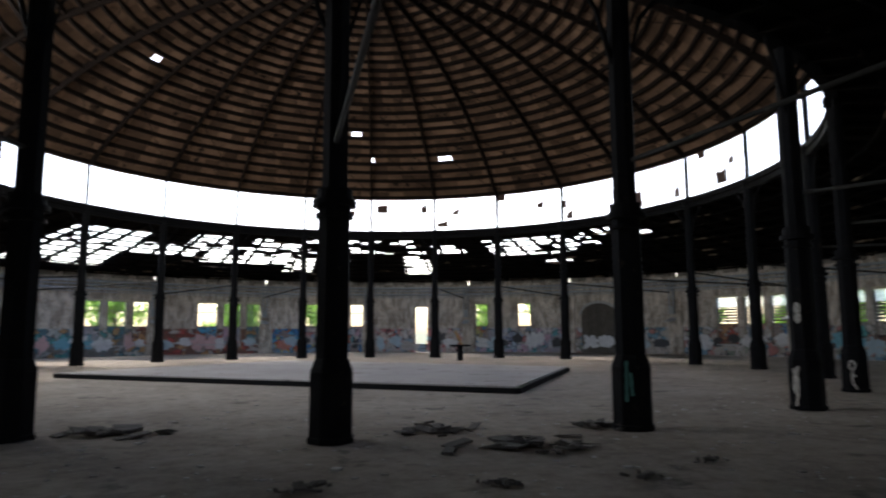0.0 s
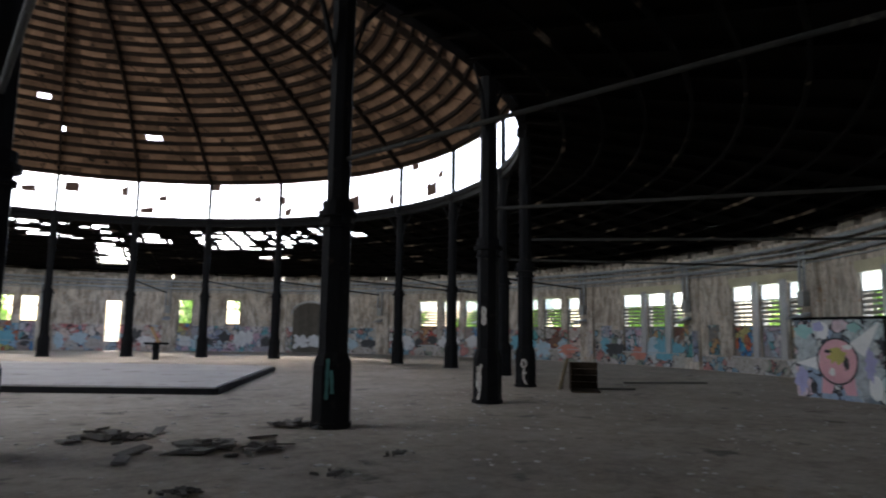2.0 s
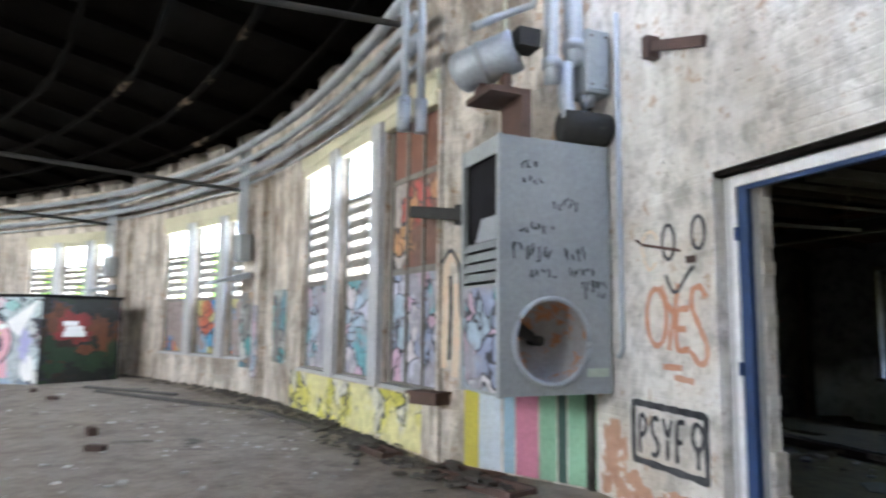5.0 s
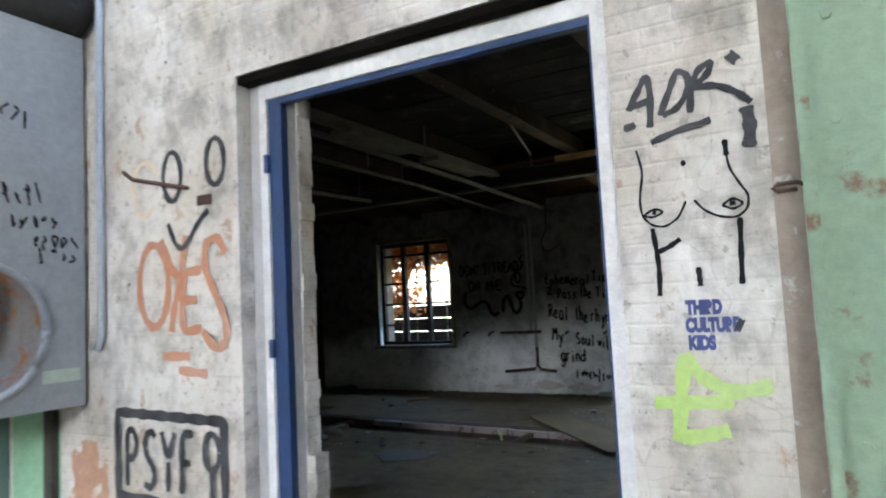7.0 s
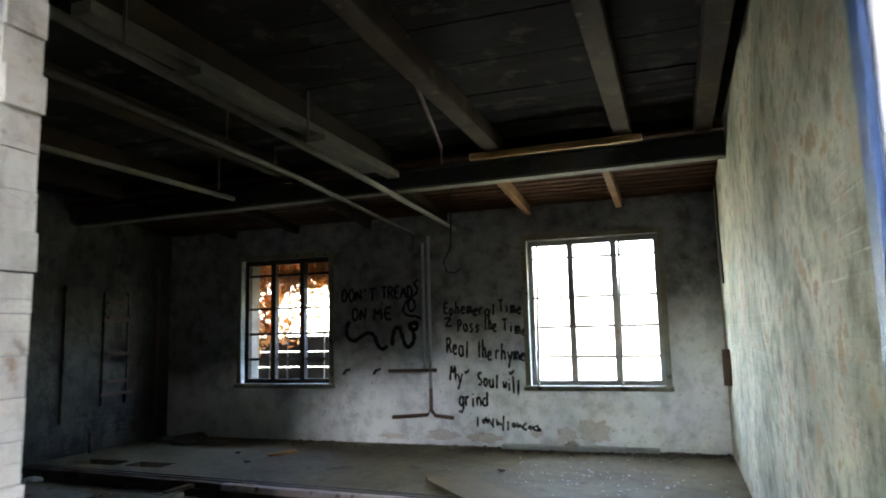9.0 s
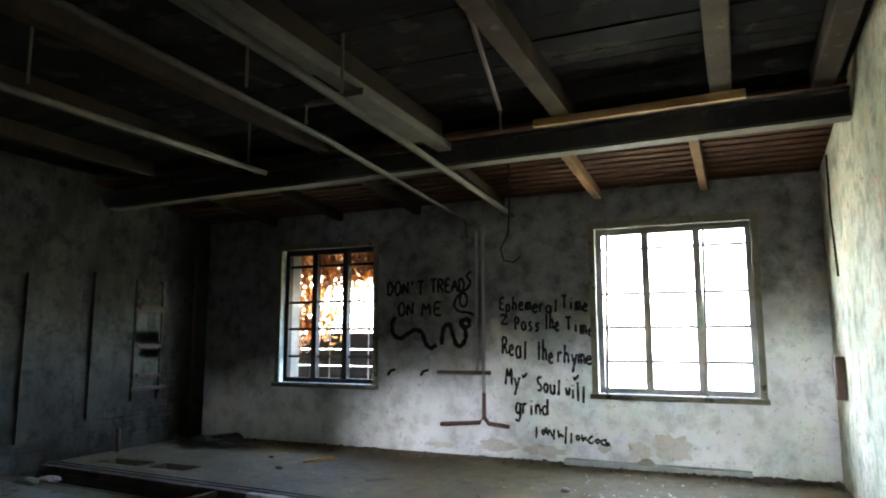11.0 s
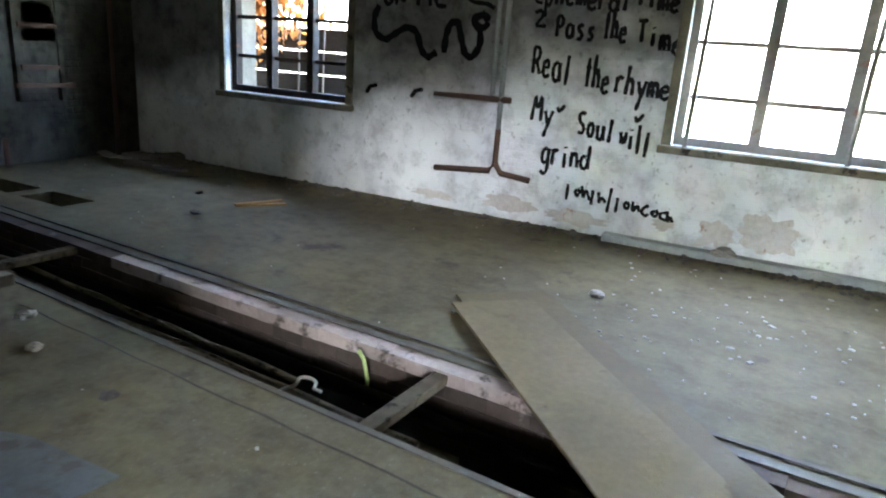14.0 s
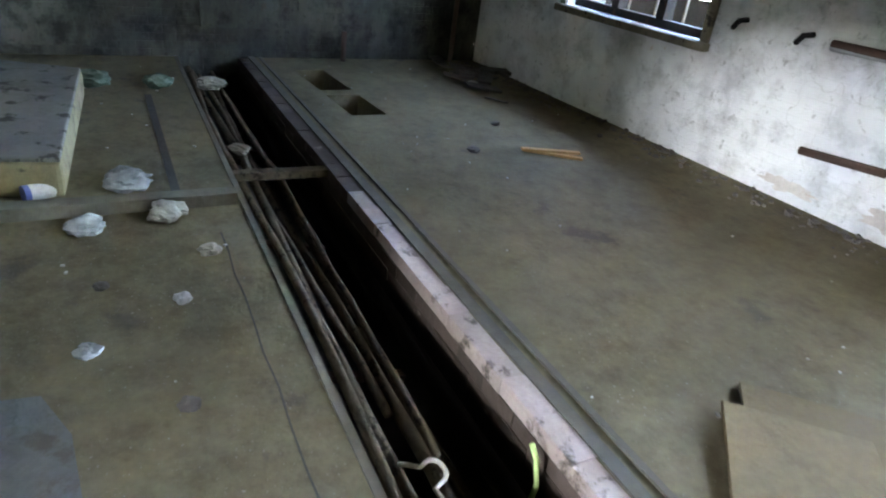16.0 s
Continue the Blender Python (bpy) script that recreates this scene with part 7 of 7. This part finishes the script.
for a, b in (((-16.4, -3.6), (-13.0, -1.2)), ((-14.4, -2.2), (-12.2, -0.5)), ((-17.5, -4.0), (-15.2, -1.9)), ((-12.0, -0.4), (-9.5, 0.4)), ((-22.5, -11.5), (-20.0, -13.4)), ((-17.7, -11.8), (-16.4, -13.0))):
    solid("charred_plank", Geo().bar((*a, Z_HALL + 0.03), (*b, Z_HALL + 0.03), 0.16, 0.05), M_rubbish, "charred plank lying near the wall", "plank", group="charred planks")
for n, (x, y, s) in enumerate(((2.87, -14.3, 0.55), (-2.42, -12.3, 0.4), (-3.1, -10.6, 0.5), (-3.5, -10.1, 0.3), (-5.3, -11.8, 0.35), (-6.2, 1.0, 0.3), (-8.0, 0.7, 0.25), (-10.0, 0.5, 0.25), (-5.6, 1.3, 0.25), (-1.5, -8.4, 0.12), (0.6, -9.0, 0.15), (-4.6, -8.5, 0.1), (-3.2, -8.0, 0.1))):
    heap("rubbish_heap", x, y, Z_HALL, s * 1.1, M_rubbish, "flat heap of dark rubbish on the hall floor", 20 + n)
foot = Geo()
for k in range(900):
    a = 91.5 + abs(rc.gauss(0, 14))
    x, y, _ = polar(R_WALL - 0.16 - abs(rc.gauss(0, 0.28)), a)
    if y > 1.05 or x > -6.6:
        continue
    q = rc.uniform(0.012, 0.06) * rc.uniform(0.4, 1)
    foot.box(-q * 1.5, q * 1.4, -q * 0.7, q * 0.8, -0.004, q * 0.7, pose(x, y, Z_HALL, rc.uniform(-20, 20), rc.uniform(-20, 20), rc.uniform(0, 360)))
solid("hall_rubble", foot, M_rubbish, "crumbled plaster and soot along the hall wall", "rubble", "stuff")
stand = thing("welding_stand", pose(-12.4, -34.4, 0.5), "dark metal stand on the platform", "stand")
part("top", Geo().box(-0.5, 0.5, -0.3, 0.3, 0.75, 0.85), M_iron, stand)
part("leg", Geo().box(-0.12, 0.12, -0.12, 0.12, 0, 0.75), M_iron, stand)
part("arm", Geo().bar((-0.1, 0, 0.85), (0.3, 0, 1.6), 0.12, 0.08), M_new_wood, stand)
lit = Geo()
for k in range(1500):
    a, r = rc.uniform(40, 250), R_WALL - 0.8 - abs(rc.gauss(0, 9))
    if k < 700:
        x, y = rc.uniform(-14, 4), rc.uniform(-16, 0.5)
    else:
        x, y, _ = polar(max(3, r), a)
    if y > 0.2 or math.hypot(x - CX, y - CY) > R_WALL - 0.7:
        continue
    s = rc.uniform(0.01, 0.045) * (1.8 if k % 17 == 0 else 1)
    lit.box(-s, s, -s * 0.6, s * 0.7, 0, s * 0.35, pose(x, y, Z_HALL, 0, 0, rc.uniform(0, 360)))
solid("hall_litter", lit, M_paper, "scattered flakes, stones and litter on the floor", "debris", "stuff")


# ---- outside ----
def leaf_mesh(name, seed, count, spread, size, mat):
    rnd = random.Random(seed)
    g = Geo()
    clumps = [(rnd.gauss(0, spread[0] * 0.45), rnd.gauss(0, spread[1] * 0.45), rnd.gauss(0, spread[2] * 0.4)) for _ in range(26)]
    for _ in range(count):
        c = rnd.choice(clumps)
        x, y, z = (c[i] + rnd.gauss(0, spread[i] * 0.16) for i in range(3))
        m = pose(x, y, z, rnd.uniform(0, 360), rnd.uniform(0, 360), rnd.uniform(0, 360))
        s = size * rnd.uniform(0.6, 1.4)
        g.add([(-s, 0, 0), (0, -s * 0.5, 0.1 * s), (s, 0, 0), (0, s * 0.5, 0.1 * s)], [(0, 1, 2, 3)], m)
    return g.mesh(name, mat)


crowns = [leaf_mesh("crown", 40 + k, 2600, (2.6, 2.6, 2.4), 0.2, M_leaf) for k in range(3)]
rtree = random.Random(9)
for n in range(16):
    a = 135 + n * 12.5 + rtree.uniform(-3, 3)
    r = R_WALL + rtree.uniform(6, 13)
    if 239 < a < 250:
        continue
    s = rtree.uniform(0.8, 1.25)
    tree = thing("tree", pose(*polar(r, a, -1.3), 0, 0, rtree.uniform(0, 360)), "leafy green tree outside the hall", "tree", "trees outside")
    tg = Geo().tube([(0, 0, 0), (0.1, 0.05, 2.2 * s), (0.0, 0.2, 4.5 * s), (0.3, 0.3, 7.0 * s)], 0.24 * s, 8, 0.06)
    for k in range(5):
        b = rtree.uniform(0, 6.28)
        tg.tube([(0.05, 0.15, (3 + 0.6 * k) * s), (0.05 + 1.6 * math.cos(b), 0.15 + 1.6 * math.sin(b), (4.4 + 0.6 * k) * s)], 0.08, 6, 0.03)
    part("trunk", tg, M_bark, tree)
    part("crown", crowns[n % 3], M_leaf, tree, m=pose(0.1, 0.2, 5.2 * s))
    if n % 2:
        part("crown", crowns[(n + 1) % 3], M_leaf, tree, m=pose(0.4, -0.6, 2.6 * s, 0, 0, 80))
ivy = thing("autumn_creeper", pose(-8.9, 12.3, 2.95), "rusty autumn creeper hanging outside the window", "creeper")
part("leaves", leaf_mesh("creeper_leaves_thin", 78, 6000, (2.2, 0.25, 1.3), 0.06, M_leaf_rust), M_leaf_rust, ivy, m=pose(-0.8, 0.1, -0.1))
part("leaves", leaf_mesh("creeper_leaves", 77, 10000, (2.6, 0.25, 1.3), 0.06, M_leaf_rust), M_leaf_rust, ivy)
for k in range(7):
    part("stem", Geo().tube([(-1.3 + 0.4 * k, 0, -4.25), (-1.2 + 0.38 * k, 0.05, -0.5), (-1.35 + 0.42 * k, 0, 1.4)], 0.014, 5), M_bark, ivy)
fence = thing("slat_fence", pose(-9.2, 12.6, -1.3), "weathered horizontal slat fence", "fence")
for k in range(10):
    part("slat", Geo().box(-2.6, 2.6, 0, 0.03, 0.15 + 0.29 * k, 0.425 + 0.29 * k), M_fence, fence)
for x in (-1.5, 1.5):
    part("post", Geo().box(x - 0.05, x + 0.05, 0.03, 0.12, 0, 3.1), M_fence, fence)

# bricks of the trench lip
bm_brick = Geo().box(-0.119, 0.119, -0.055, 0.055, -0.037, 0.037).mesh("brick", M_brick)
bm_dark_brick = Geo().box(-0.119, 0.119, -0.055, 0.055, -0.037, 0.037).mesh("brick", M_dark_brick)
for row in range(3):
    for k in range(40):
        x = X_L + 0.15 + k * 0.24 + (0.12 if row % 2 else 0)
        if x > X_R - 0.12:
            continue
        # pale only mid-run on the top course, dark copies elsewhere
        b = new("brick", bm_dark_brick if x < -6.95 or x > -3.1 or row else bm_brick)
        b.parent = lip
        b.matrix_basis = pose(x, pit_far(x) - 0.052 + rc.uniform(0, 0.008), -0.04 - 0.078 * row + rc.uniform(0, 0.006), 0, 0, -3.4)
